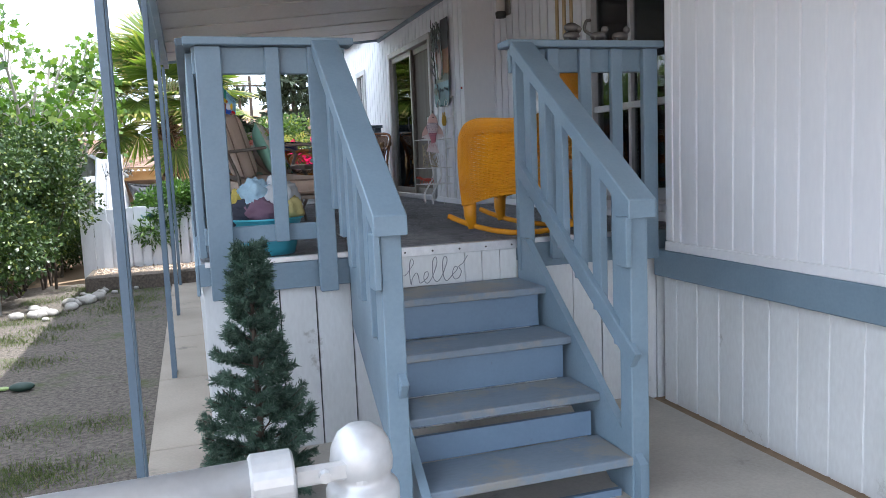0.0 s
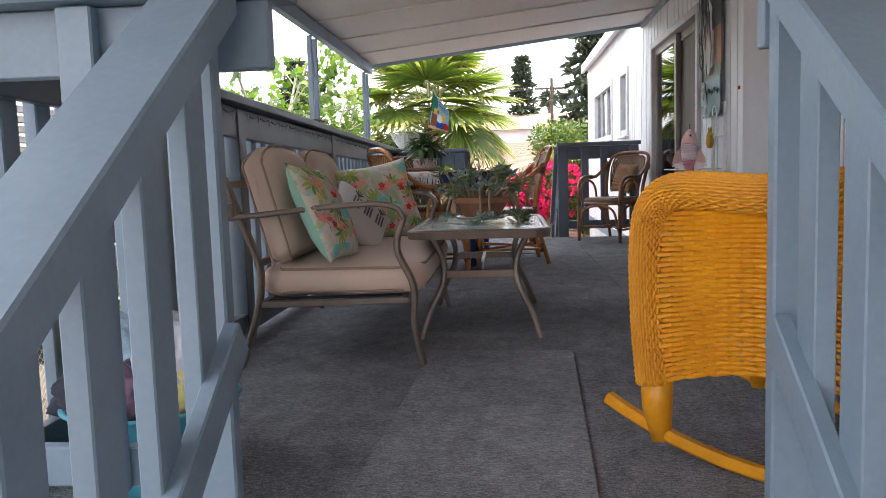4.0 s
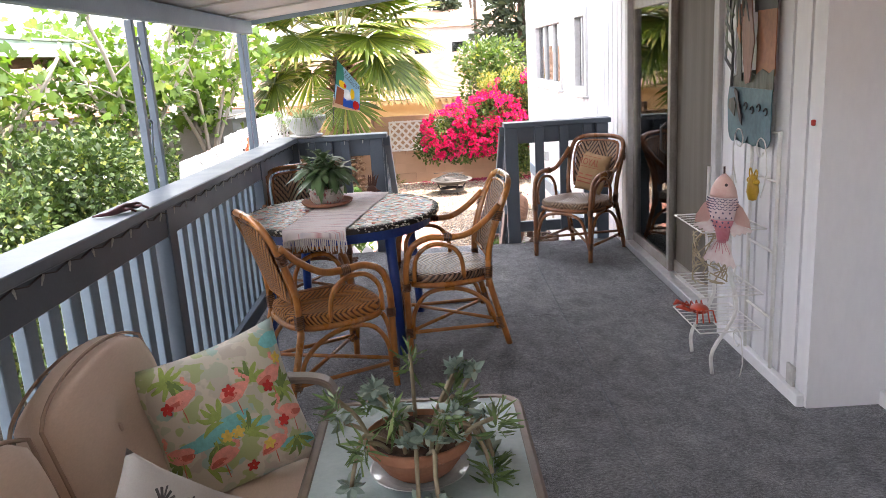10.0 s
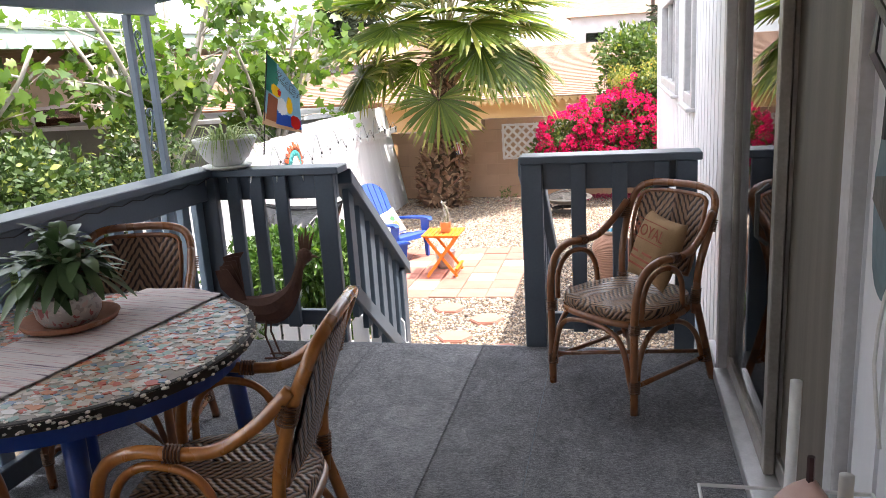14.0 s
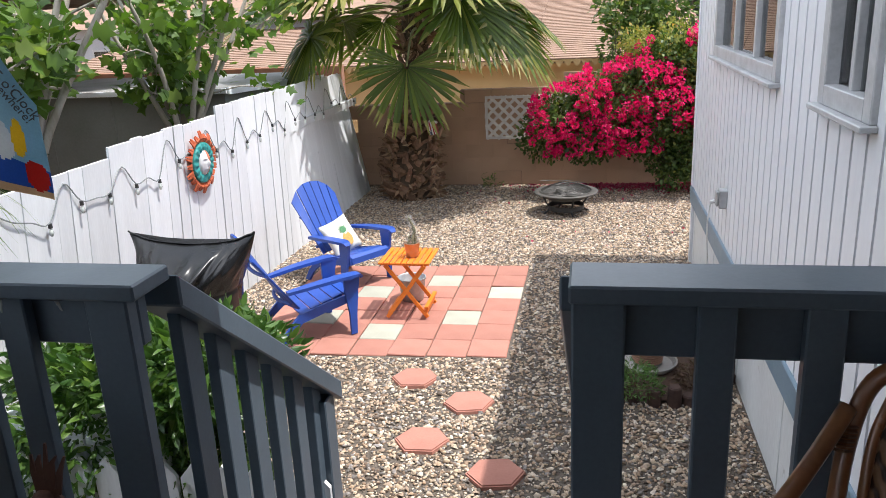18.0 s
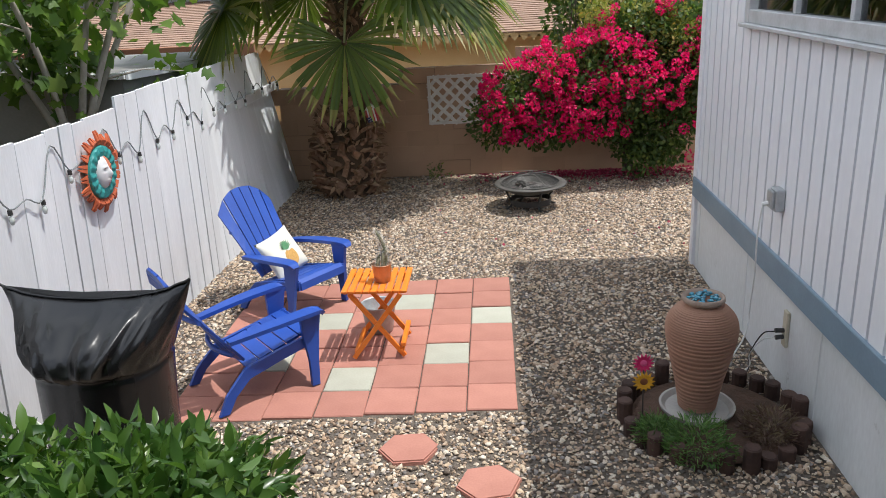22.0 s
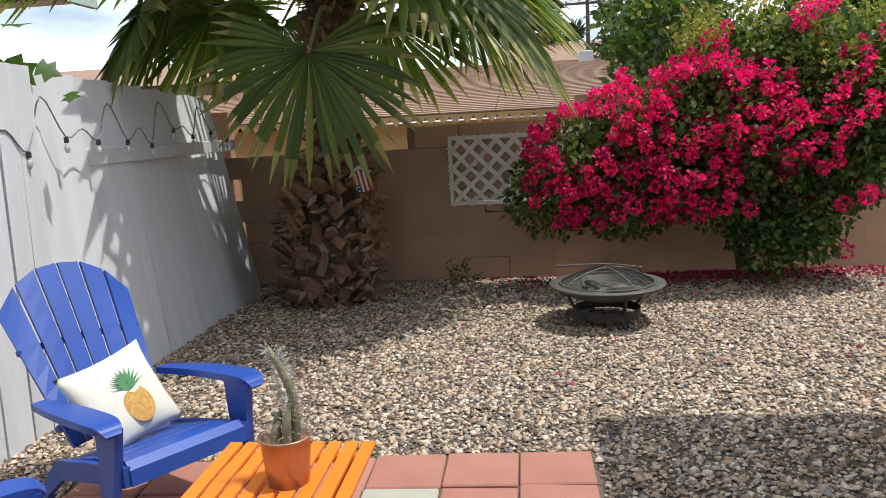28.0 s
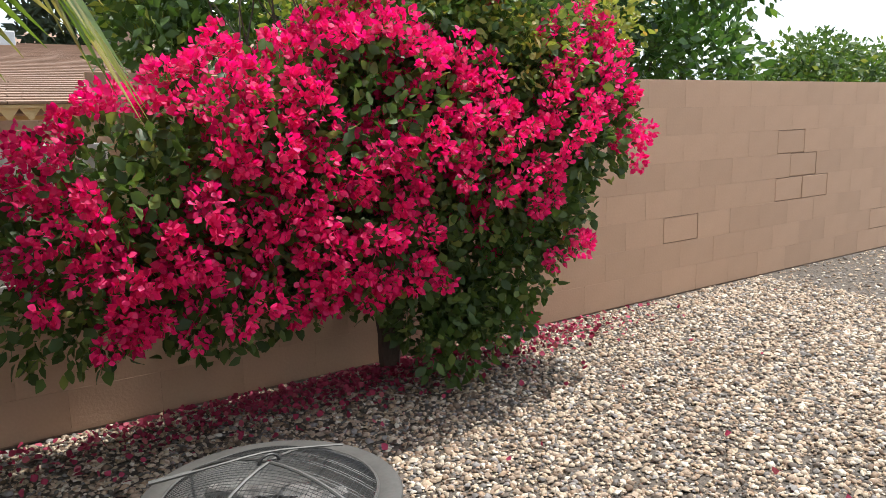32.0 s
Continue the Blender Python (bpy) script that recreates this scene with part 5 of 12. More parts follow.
def loveseat():
    o = thing("loveseat", pose(0.29, 5.64, DZ + 0.004), "patio loveseat with tan cushions on a bronze steel frame", "sofa")
    L, D = 1.36, 0.68        # along y, along x (front +x)
    for y in (0.0, L):
        bm = bmesh.new()     # rear leg and back upright: one bent flat bar
        pts = smooth_path([(-0.05, y, 0.0), (0.03, y, 0.22), (0.05, y, 0.40), (-0.02, y, 0.60), (-0.075, y, 0.76)], 5)
        flat_bar(bm, pts, 0.045, 0.022, (0, 1, 0))
        part("rear_leg", bm, M_BROWNSTEEL, o)
        bm = bmesh.new()
        pts = smooth_path([(-0.11, y, 0.60), (0.08, y, 0.615), (0.30, y, 0.635), (0.50, y, 0.645), (0.60, y, 0.63), (0.635, y, 0.585)], 5)
        flat_bar(bm, pts, 0.055, 0.022, (0, 1, 0))
        part("armrest", bm, M_BROWNSTEEL, o)
        bm = bmesh.new()
        pts = smooth_path([(0.635, y, 0.60), (0.60, y, 0.47), (0.66, y, 0.32), (0.66, y, 0.15), (0.69, y, 0.0)], 6)
        flat_bar(bm, pts, 0.042, 0.024, (0, 1, 0))
        part("front_leg", bm, M_BROWNSTEEL, o)
        bm = bmesh.new()
        box(bm, -0.095, -0.035, y - 0.03, y + 0.03, 0.605, 0.66, 0.004)
        part("arm_bracket", bm, M_BROWNSTEEL, o)
    bm = bmesh.new()
    for a, b in (((0.62, 0, 0.266), (0.62, L, 0.266)), ((0.05, 0, 0.256), (0.05, L, 0.256)), ((0.05, 0.0, 0.256), (0.64, 0.0, 0.266)), ((0.05, L, 0.256), (0.64, L, 0.266))):
        beam(bm, a, b, 0.024, 0.026, 0.003)
    part("seat_frame", bm, M_BROWNSTEEL, o)
    bm = bmesh.new()
    for k in range(9):
        y = 0.1 + k * (L - 0.2) / 8
        beam(bm, (0.05, y, 0.262), (0.62, y, 0.27), 0.05, 0.006)
    part("seat_straps", bm, M_BLACKMETAL, o)
    bm = bmesh.new()
    for z in (0.42, 0.735):
        beam(bm, (0.045 if z < 0.5 else -0.068, 0, z), (0.045 if z < 0.5 else -0.068, L, z), 0.02, 0.03, 0.003)
    part("back_frame", bm, M_BROWNSTEEL, o)
    bm = bmesh.new()
    puff(bm, 0.03, 0.70, 0.02, L - 0.02, 0.275, 0.405, 12, 0.025, 0.06)
    for v in bm.verts:
        v.co.z += 0.006 * noise.noise(v.co * 9) - 0.02 * math.exp(-((v.co.y - L / 2) / 0.03) ** 2) * (v.co.z > 0.36)
    c = part("seat_cushion", bm, M_TAN, o, smooth=True)
    for z in (0.30, 0.39):
        bm = bmesh.new()
        q = [(0.05, 0.035), (0.69, 0.03), (0.69, L - 0.03), (0.05, L - 0.035)]
        pts = []
        for i in range(4):
            a, b = q[i], q[(i + 1) % 4]
            pts += [(a[0] + (b[0] - a[0]) * t, a[1] + (b[1] - a[1]) * t, z) for t in [k / 8 for k in range(1, 8)]]
        tube(bm, pts, 0.006, 6, closed=True)
        part("piping", bm, M_PIPING, c)
    for k in range(2):       # two domed back cushions, one tufted dent each
        y0, y1 = 0.03 + k * (L / 2 - 0.01), L / 2 - 0.01 + k * (L / 2 - 0.01)
        bm = bmesh.new()
        n = 14
        w = y1 - y0
        top = lambda u: 0.395 + 0.10 * math.sqrt(max(0, 1 - u * u)) - (0.10 if abs(u) > 0.985 else 0.0)
        F, B = {}, {}
        for i in range(n + 1):
            for j in range(n + 1):
                u, v = i / n * 2 - 1, j / n
                y = (y0 + y1) / 2 + u * w / 2
                z = v * top(u)
                e = max(0.0, (1 - abs(u) ** 7) * (1 - abs(v * 2 - 1) ** 7)) ** 0.45
                dent = 0.045 * math.exp(-((u * w / 2) ** 2 + (z - 0.26) ** 2) / 0.006)
                wr = 0.006 * noise.noise(Vector((y * 8, z * 8, k)))
                F[i, j] = bm.verts.new((0.085 * e - dent + wr + 0.055, y, z))
                B[i, j] = F[i, j] if i in (0, n) or j in (0, n) else bm.verts.new((-0.06 * e + 0.055, y, z))
        for i in range(n):
            for j in range(n):
                bm.faces.new((F[i, j], F[i + 1, j], F[i + 1, j + 1], F[i, j + 1]))
                bm.faces.new((B[i, j], B[i, j + 1], B[i + 1, j + 1], B[i + 1, j]))
        m = Matrix.Translation((0.075, 0, 0.40)) @ Matrix.Rotation(radians(-15), 4, 'Y')
        bmesh.ops.transform(bm, matrix=m, verts=bm.verts[:])
        c = part("back_cushion", bm, M_TAN, o, smooth=True)
        for dx in (0.10, 0.02):
            bm = bmesh.new()
            pts = []
            for i in range(41):
                a = i / 40
                if a < 0.25:
                    p = (-0.97, a / 0.25 * (top(0.97)))
                elif a < 0.75:
                    u = -0.97 + (a - 0.25) / 0.5 * 1.94
                    p = (u, top(u) - 0.01)
                else:
                    p = (0.97, (1 - a) / 0.25 * top(0.97))
                pts.append((dx, (y0 + y1) / 2 + p[0] * w / 2, p[1]))
            tube(bm, pts, 0.005, 6)
            bmesh.ops.transform(bm, matrix=m, verts=bm.verts[:])
            part("piping", bm, M_PIPING, c)
        bm = bmesh.new()
        lathe(bm, [(0.0, 0.008), (0.010, 0.005), (0.013, 0.0)], 10)
        bmesh.ops.transform(bm, matrix=m @ Matrix.Translation((0.098, (y0 + y1) / 2, 0.26)) @ Matrix.Rotation(radians(90), 4, 'Y'), verts=bm.verts[:])
        part("tuft_button", bm, M_TAN, c)
    return o


loveseat()
SEAT = DZ + 0.004 + 0.475
tp1 = throw_pillow(pose(0.57, 5.80, 1.715, -24, 4, 86), 0.43, 0.14, P_FLORAL, M_MINT, "square flamingo and flower print pillow with a mint back")
tp2 = throw_pillow(pose(0.63, 6.84, 1.715, -20, -8, 34), 0.45, 0.14, P_FLORAL, M_MINT, "square pillow with a flamingo and flower print, leaning on the loveseat")
tropical_print(tp1, 0.43, 0.14, 3)
tropical_print(tp2, 0.45, 0.14, 8)
wp = throw_pillow(pose(0.615, 6.32, 1.66, 0, 0, 62) @ pose(0, 0, 0, -34) @ pose(0, 0, 0, 0, 52), 0.33, 0.12, M_OFFWHITE, M_OFFWHITE, "small off-white pillow with three dark printed pineapples")
for k in range(3):
    bm = bmesh.new()
    cx = -0.07 + 0.07 * k
    for a in range(7):
        for b in range(3):
            beam(bm, (cx - 0.02 + b * 0.016, -0.071, -0.045 + a * 0.011), (cx - 0.012 + b * 0.016, -0.071, -0.040 + a * 0.011), 0.002, 0.006)
    for s in (-2, -1, 0, 1, 2):
        beam(bm, (cx, -0.071, 0.035), (cx + s * 0.012, -0.069, 0.035 + 0.045 - abs(s) * 0.008), 0.002, 0.006)
    part("printed_pineapple", bm, M_INK, wp)

# glass coffee table
M_TABLEGLASS = surf("rippled_table_glass", (0.44, 0.53, 0.53), (0.37, 0.46, 0.46), 14, 60, 0.13, 0.6, 0.004, spec=0.5)
ct = thing("coffee_table", pose(0.87, 6.05, DZ + 0.004), "low patio table with a rippled glass top and bronze rim", "coffee table")
cw, cl, ch = 0.64, 1.06, 0.50


def round_rect(w, l, r, n=6):
    out = []
    for cx, cy, a0 in ((w - r, r, -90), (w - r, l - r, 0), (r, l - r, 90), (r, r, 180)):
        out += [(cx + r * math.cos(radians(a0 + 90 * k / n)), cy + r * math.sin(radians(a0 + 90 * k / n))) for k in range(n + 1)]
    return out


rim = round_rect(cw, cl, 0.09)
bm = bmesh.new()
prof = ((0.0, -0.038), (0.004, -0.005), (-0.006, 0.002), (-0.022, 0.002), (-0.026, -0.004), (-0.026, -0.030))
cen = Vector((cw / 2, cl / 2))
rings = []
for off, dz in prof:
    ring = []
    for i, p in enumerate(rim):
        a, b = Vector(rim[i - 1]), Vector(rim[(i + 1) % len(rim)])
        t = (b - a).normalized()
        nrm = Vector((t.y, -t.x))
        q = Vector(p) + nrm * off
        ring.append(bm.verts.new((q.x, q.y, ch + dz)))
    rings.append(ring)
for A, B in zip(rings, rings[1:] + rings[:1]):
    for i in range(len(A)):
        j = (i + 1) % len(A)
        bm.faces.new((A[i], A[j], B[j], B[i]))
part("rim", bm, M_BROWNSTEEL, ct)
bm = bmesh.new()
inner = round_rect(cw - 0.05, cl - 0.05, 0.07)
a = [bm.verts.new((x + 0.025, y + 0.025, ch - 0.003)) for x, y in inner]
b = [bm.verts.new((x + 0.025, y + 0.025, ch - 0.009)) for x, y in inner]
bm.faces.new(a), bm.faces.new(b[::-1])
for i in range(len(a)):
    j = (i + 1) % len(a)
    bm.faces.new((a[j], a[i], b[i], b[j]))
part("glass_top", bm, M_TABLEGLASS, ct)
for sx, sy in ((0, 0), (1, 0), (0, 1), (1, 1)):
    X = lambda x: x if not sx else cw - x
    Y = lambda y: y if not sy else cl - y
    bm = bmesh.new()
    pts = smooth_path([(X(0.10), Y(0.13), ch - 0.03), (X(0.15), Y(0.14), 0.36), (X(0.15), Y(0.13), 0.25), (X(0.09), Y(0.10), 0.12), (X(0.05), Y(0.07), 0.0)], 5)
    flat_bar(bm, pts, 0.03, 0.028, (0, 1, 0))
    part("leg", bm, M_BROWNSTEEL, ct)
bm = bmesh.new()
for a, b in (((0.15, 0.135, 0.29), (cw - 0.15, 0.135, 0.29)), ((0.15, cl - 0.135, 0.29), (cw - 0.15, cl - 0.135, 0.29)), ((cw / 2, 0.135, 0.29), (cw / 2, cl - 0.135, 0.29))):
    beam(bm, a, b, 0.018, 0.035, 0.002)
part("stretcher", bm, M_BROWNSTEEL, ct)

# succulent pot on the coffee table
M_TERRA = surf("terracotta", (0.36, 0.17, 0.10), (0.27, 0.12, 0.07), 10, 90, 0.85, 0.4, 0.003, dirt=((0.50, 0.36, 0.28), 9, 0.62))
L_SUCC = leafmat("blue_green_succulent", (0.16, 0.24, 0.20), (0.28, 0.36, 0.31), (0.36, 0.42, 0.34), 0.5, 0.1)
L_SUCCG = leafmat("green_succulent", (0.07, 0.14, 0.045), (0.15, 0.24, 0.08), (0.22, 0.28, 0.10), 0.4, 0.1)
M_STEM = surf("succulent_stem", (0.30, 0.27, 0.18), (0.22, 0.18, 0.12), 20, 90, 0.8, 0.4)
M_POTSOIL = surf("potting_soil", (0.10, 0.055, 0.035), (0.06, 0.035, 0.022), 20, 120, 0.95, 1.0, 0.01)
sp = thing("succulent_pot", pose(1.19, 6.62, DZ + 0.505), "terracotta bowl of trailing blue-green succulents on a glass dish", "potted plant")
bm = bmesh.new()
lathe(bm, [(0.0, 0.012), (0.08, 0.012), (0.12, 0.022), (0.135, 0.03), (0.13, 0.03), (0.115, 0.018), (0.0, 0.005)], 28)
part("dish", bm, surf("clear_dish", (0.55, 0.58, 0.58), None, 10, 80, 0.1, 0.1, spec=0.8), sp, "clear fluted dish", True)
bm = bmesh.new()
lathe(bm, [(0.0, 0.018), (0.075, 0.018), (0.095, 0.035), (0.115, 0.065), (0.128, 0.092), (0.139, 0.095), (0.143, 0.103), (0.139, 0.112), (0.144, 0.121), (0.136, 0.128), (0.130, 0.112), (0.0, 0.108)], 32)
part("pot", bm, M_TERRA, sp, smooth=True)
bm = bmesh.new()
lathe(bm, [(0.131, 0.112), (0.09, 0.118), (0.0, 0.122)], 20)
part("soil", bm, M_POTSOIL, sp)
rng = np.random.default_rng(3)
for s in range(32):
    a = rng.uniform(0, 2 * math.pi)
    rr = rng.uniform(0.03, 0.13)
    trail = s % 5 == 0
    p0 = Vector((rr * math.cos(a), rr * math.sin(a), 0.112))
    k = rng.uniform(0.8, 1.7)
    d = Vector((math.cos(a), math.sin(a), 0))
    if trail:
        pts = [p0, p0 + d * 0.08 + Vector((0, 0, 0.05)), Vector((d.x * 0.18, d.y * 0.18, 0.10)), Vector((d.x * 0.20, d.y * 0.20, 0.03))]
    else:
        hgt = rng.uniform(0.04, 0.17)
        pts = [p0, p0 + d * 0.03 * k + Vector((0, 0, hgt * 0.6)), p0 + d * 0.07 * k + Vector((0, 0, hgt))]
    pts = smooth_path(pts, 4)
    bm = bmesh.new()
    tube(bm, pts, 0.006, 6)
    part("stem", bm, M_STEM, sp, smooth=True)
    tip = np.array(pts[-1])
    n = 26
    if s % 3 == 1:           # finger-leaved green ones
        v = rng.normal(0, 1, (n, 3)) * (1, 1, 0.8) + np.array([d.x * 0.6, d.y * 0.6, 0.4])
        v /= np.linalg.norm(v, axis=1, keepdims=True)
        me = leaf_mesh("rosette", tip + v * 0.004 - np.linspace(0, 1, n)[:, None] * np.array([0, 0, 0.05]), v, 0.058, L_SUCCG, rng, 0.16, 0.1, 0.15, "blade")
    else:
        v = rng.normal(0, 1, (n, 3)) * (1, 1, 0.5) + np.array([0, 0, 0.35])
        v /= np.linalg.norm(v, axis=1, keepdims=True)
        me = leaf_mesh("rosette", tip + v * 0.004, v, 0.036, L_SUCC, rng, 0.5, 0.0, 0.08)
    part("rosette", me, None, sp)


# ---- rattan chairs ----
def wrap(bm, a, b, r, n=5):
    """Cane binding round a pole: one close coil from a to b."""
    a, b = Vector(a), Vector(b)
    d = (b - a).normalized()
    u = d.orthogonal().normalized()
    v = d.cross(u)
    tube(bm, [a.lerp(b, i / (8 * n)) + (u * math.cos(i * math.pi / 4) + v * math.sin(i * math.pi / 4)) * r for i in range(8 * n + 1)], 0.0036, 4)


def rattan_chair(m, pole, weave, label, tall=0.94):
    o = thing("rattan_armchair", m, label, "chair", "rattan armchairs")
    fw, rw, sh = 0.245, 0.21, 0.44
    bent = lambda pts, k=5: smooth_path(pts, k)
    # seat
    bm = bmesh.new()
    n = 16
    outl = []
    for i in range(32):
        a = i / 32 * 2 * math.pi
        c, s = math.cos(a), math.sin(a)
        x = 0.255 * abs(c) ** 0.6 * (1 if c > 0 else -1)
        y = 0.245 * abs(s) ** 0.7 * (1 if s > 0 else -1)
        outl.append((x * (1 - 0.10 * (y < 0) * abs(y) / 0.245), y))
    rings = []
    for f, z in ((1.0, sh - 0.045), (1.02, sh - 0.02), (1.0, sh), (0.85, sh + 0.004), (0.5, sh - 0.006), (0.0, sh - 0.012)):
        rings.append([bm.verts.new((x * f, y * f, z)) for x, y in outl] if f else [bm.verts.new((0, 0, z))])
    for A, B in zip(rings, rings[1:]):
        for i in range(32):
            q = [A[i % len(A)], A[(i + 1) % len(A)], B[(i + 1) % len(B)], B[i % len(B)]]
            q = [v for k, v in enumerate(q) if v not in q[:k]]
            if len(q) > 2:
                bm.faces.new(q)
    bm.faces.new(rings[0][::-1])
    part("seat", bm, weave, o, smooth=True)
    bm = bmesh.new()
    tube(bm, [(x * 1.0, y * 1.0, sh - 0.055) for x, y in outl], 0.016, 8, closed=True)
    part("seat_ring", bm, pole, o, smooth=True)
    # back: hoop, inner frame, woven panel
    back = lambda x, t: Vector((x, -0.20 - 0.13 * t - 0.02 * (1 - (x / 0.22) ** 2), sh + 0.02 + 0.43 * t))
    hoop = bent([(-rw, -0.215, sh - 0.10), (-rw - 0.012, -0.225, sh + 0.12), (-rw - 0.025, -0.285, sh + 0.33), (-rw - 0.01, -0.335, sh + 0.455), (-0.15, -0.36, sh + 0.505), (0, -0.366, sh + 0.515), (0.15, -0.36, sh + 0.505), (rw + 0.01, -0.335, sh + 0.455), (rw + 0.025, -0.285, sh + 0.33), (rw + 0.012, -0.225, sh + 0.12), (rw, -0.215, sh - 0.10)], 6)
    up_ = lambda p: Vector((p[0], p[1], sh + 0.1 + (p[2] - sh - 0.1) * tall if p[2] > sh + 0.1 else p[2]))
    hoop = [up_(p) for p in hoop]
    bm = bmesh.new()
    tube(bm, hoop, 0.0175, 10)
    part("back_hoop", bm, pole, o, smooth=True)
    bm = bmesh.new()
    inn = bent([(-0.165, -0.222, sh + 0.07), (-0.185, -0.255, sh + 0.24), (-0.188, -0.305, sh + 0.39), (-0.14, -0.342, sh + 0.465), (0.14, -0.342, sh + 0.465), (0.188, -0.305, sh + 0.39), (0.185, -0.255, sh + 0.24), (0.165, -0.222, sh + 0.07)], 5)
    tube(bm, [up_(p) for p in inn] + [Vector((0, -0.225, sh + 0.065))], 0.010, 8, closed=True)
    part("inner_frame", bm, pole, o, smooth=True)
    bm = bmesh.new()
    nn = 10
    G = {}
    for k, dy in ((0, 0.006), (1, -0.006)):
        for i in range(nn + 1):
            for j in range(nn + 1):
                u, t = i / nn * 2 - 1, j / nn
                wv = 0.168 + 0.018 * min(1, t * 1.6) - (0.04 * (t - 0.85) / 0.15 if t > 0.85 else 0)
                z = sh + 0.075 + 0.385 * t
                y = -0.222 - 0.12 * t - 0.012 * (1 - u * u)
                G[k, i, j] = bm.verts.new(up_((u * wv, y + dy, z)))
    for i in range(nn):
        for j in range(nn):
            bm.faces.new((G[0, i, j], G[0, i, j + 1], G[0, i + 1, j + 1], G[0, i + 1, j]))
            bm.faces.new((G[1, i, j], G[1, i + 1, j], G[1, i + 1, j + 1], G[1, i, j + 1]))
    part("back_panel", bm, weave, o)
    for s in (-1, 1):
        # front leg runs up into the arm and back to the hoop
        bm = bmesh.new()
        arm = bent([(s * fw, 0.245, 0.0), (s * fw, 0.245, 0.30), (s * (fw + 0.005), 0.24, 0.50), (s * (fw + 0.012), 0.20, 0.61), (s * (fw + 0.018), 0.11, 0.655), (s * (fw + 0.02), 0.0, 0.65), (s * (fw + 0.018), -0.10, 0.66), (s * (rw + 0.045), -0.20, 0.72), (s * (rw + 0.032), -0.285, 0.80)], 6)
        tube(bm, arm, 0.0175, 10)
        part("front_leg_and_arm", bm, pole, o, smooth=True)
        bm = bmesh.new()
        tube(bm, bent([(s * (rw + 0.01), -0.215, sh - 0.06), (s * (rw + 0.02), -0.25, 0.24), (s * (rw + 0.03), -0.315, 0.0)], 5), 0.0175, 10)
        part("rear_leg", bm, pole, o, smooth=True)
        bm = bmesh.new()     # arch under the arm
        tube(bm, bent([(s * fw, 0.20, sh - 0.03), (s * (fw + 0.006), 0.185, 0.54), (s * (fw + 0.01), 0.11, 0.61), (s * (fw + 0.01), 0.0, 0.60), (s * (fw + 0.006), -0.06, 0.53), (s * fw, -0.075, sh - 0.03)], 5), 0.0125, 8)
        part("arm_arch", bm, pole, o, smooth=True)
        bm = bmesh.new()     # arch between the legs below the seat
        tube(bm, bent([(s * fw, 0.225, 0.09), (s * fw, 0.21, 0.24), (s * (fw - 0.003), 0.12, 0.345), (s * (fw - 0.01), -0.06, 0.345), (s * (rw + 0.015), -0.20, 0.25), (s * (rw + 0.02), -0.255, 0.10)], 5), 0.0125, 8)
        part("leg_arch", bm, pole, o, smooth=True)
        bm = bmesh.new()
        tube(bm, [(s * fw, 0.245, 0.125), (s * (rw + 0.03), -0.285, 0.125)], 0.011, 8)
        part("side_stretcher", bm, pole, o, smooth=True)
        for q in (((s * fw, 0.245, 0.10), (s * fw, 0.245, 0.155), 0.021, 7),
                  ((s * fw, 0.243, sh - 0.075), (s * fw, 0.243, sh - 0.03), 0.022, 6),
                  ((s * (fw + 0.02), 0.035, 0.653), (s * (fw + 0.02), -0.01, 0.65), 0.022, 5),
                  ((s * (rw + 0.025), -0.275, 0.10), (s * (rw + 0.021), -0.26, 0.17), 0.022, 8),
                  ((s * (rw + 0.034), -0.268, sh + 0.275), (s * (rw + 0.034), -0.285, sh + 0.33), 0.023, 6),
                  ((s * rw, -0.215, sh - 0.05), (s * (rw + 0.005), -0.218, sh + 0.02), 0.022, 7)):
            bm = bmesh.new()
            wrap(bm, *q)
            part("binding", bm, M_BIND, o)
    bm = bmesh.new()
    tube(bm, [(-fw, 0.245, 0.13), (rw + 0.02, -0.27, 0.13)], 0.010, 8)
    tube(bm, [(fw, 0.245, 0.145), (-rw - 0.02, -0.27, 0.145)], 0.010, 8)
    part("cross_stretcher", bm, pole, o, smooth=True)
    bm = bmesh.new()
    tube(bm, bent([(-fw + 0.01, 0.25, 0.11), (-0.18, 0.25, 0.30), (-0.08, 0.25, 0.355), (0.08, 0.25, 0.355), (0.18, 0.25, 0.30), (fw - 0.01, 0.25, 0.11)], 5), 0.0125, 8)
    part("front_arch", bm, pole, o, smooth=True)
    return o


CZ = DZ + 0.0045
rattan_chair(pose(0.69, 8.47, CZ, 0, 0, -61), M_RATTAN, W_HONEY, "honey-coloured rattan armchair drawn up to the mosaic table")
rattan_chair(pose(1.30, 9.05, CZ, 0, 0, 97), M_RATTAN, W_DARK, "honey-coloured rattan armchair with a brown woven seat")
rattan_chair(pose(0.39, 9.89, CZ, 0, 0, -167), M_RATTAND, W_DARK, "dark rattan armchair behind the mosaic table", 0.86)
rattan_chair(pose(2.40, 10.78, CZ, 0, 0, 139), M_RATTAND, W_DARK, "dark rattan armchair beside the sliding door", 0.86)

# burlap cushion on the chair by the door
M_BURLAP = surf("burlap", (0.36, 0.225, 0.115), (0.27, 0.165, 0.08), 6, 200, 0.95, 0.7, 0.004)
M_REDINK = surf("faded_red_ink", (0.33, 0.09, 0.05), None, 20, 90, 0.9, 0.0)
bc = throw_pillow(pose(2.53, 10.83, CZ + 0.44 + 0.19, -20, 4, -62), 0.32, 0.13, M_BURLAP, M_BURLAP, "burlap sack cushion printed ROYAL, standing on the chair", "burlap_cushion")


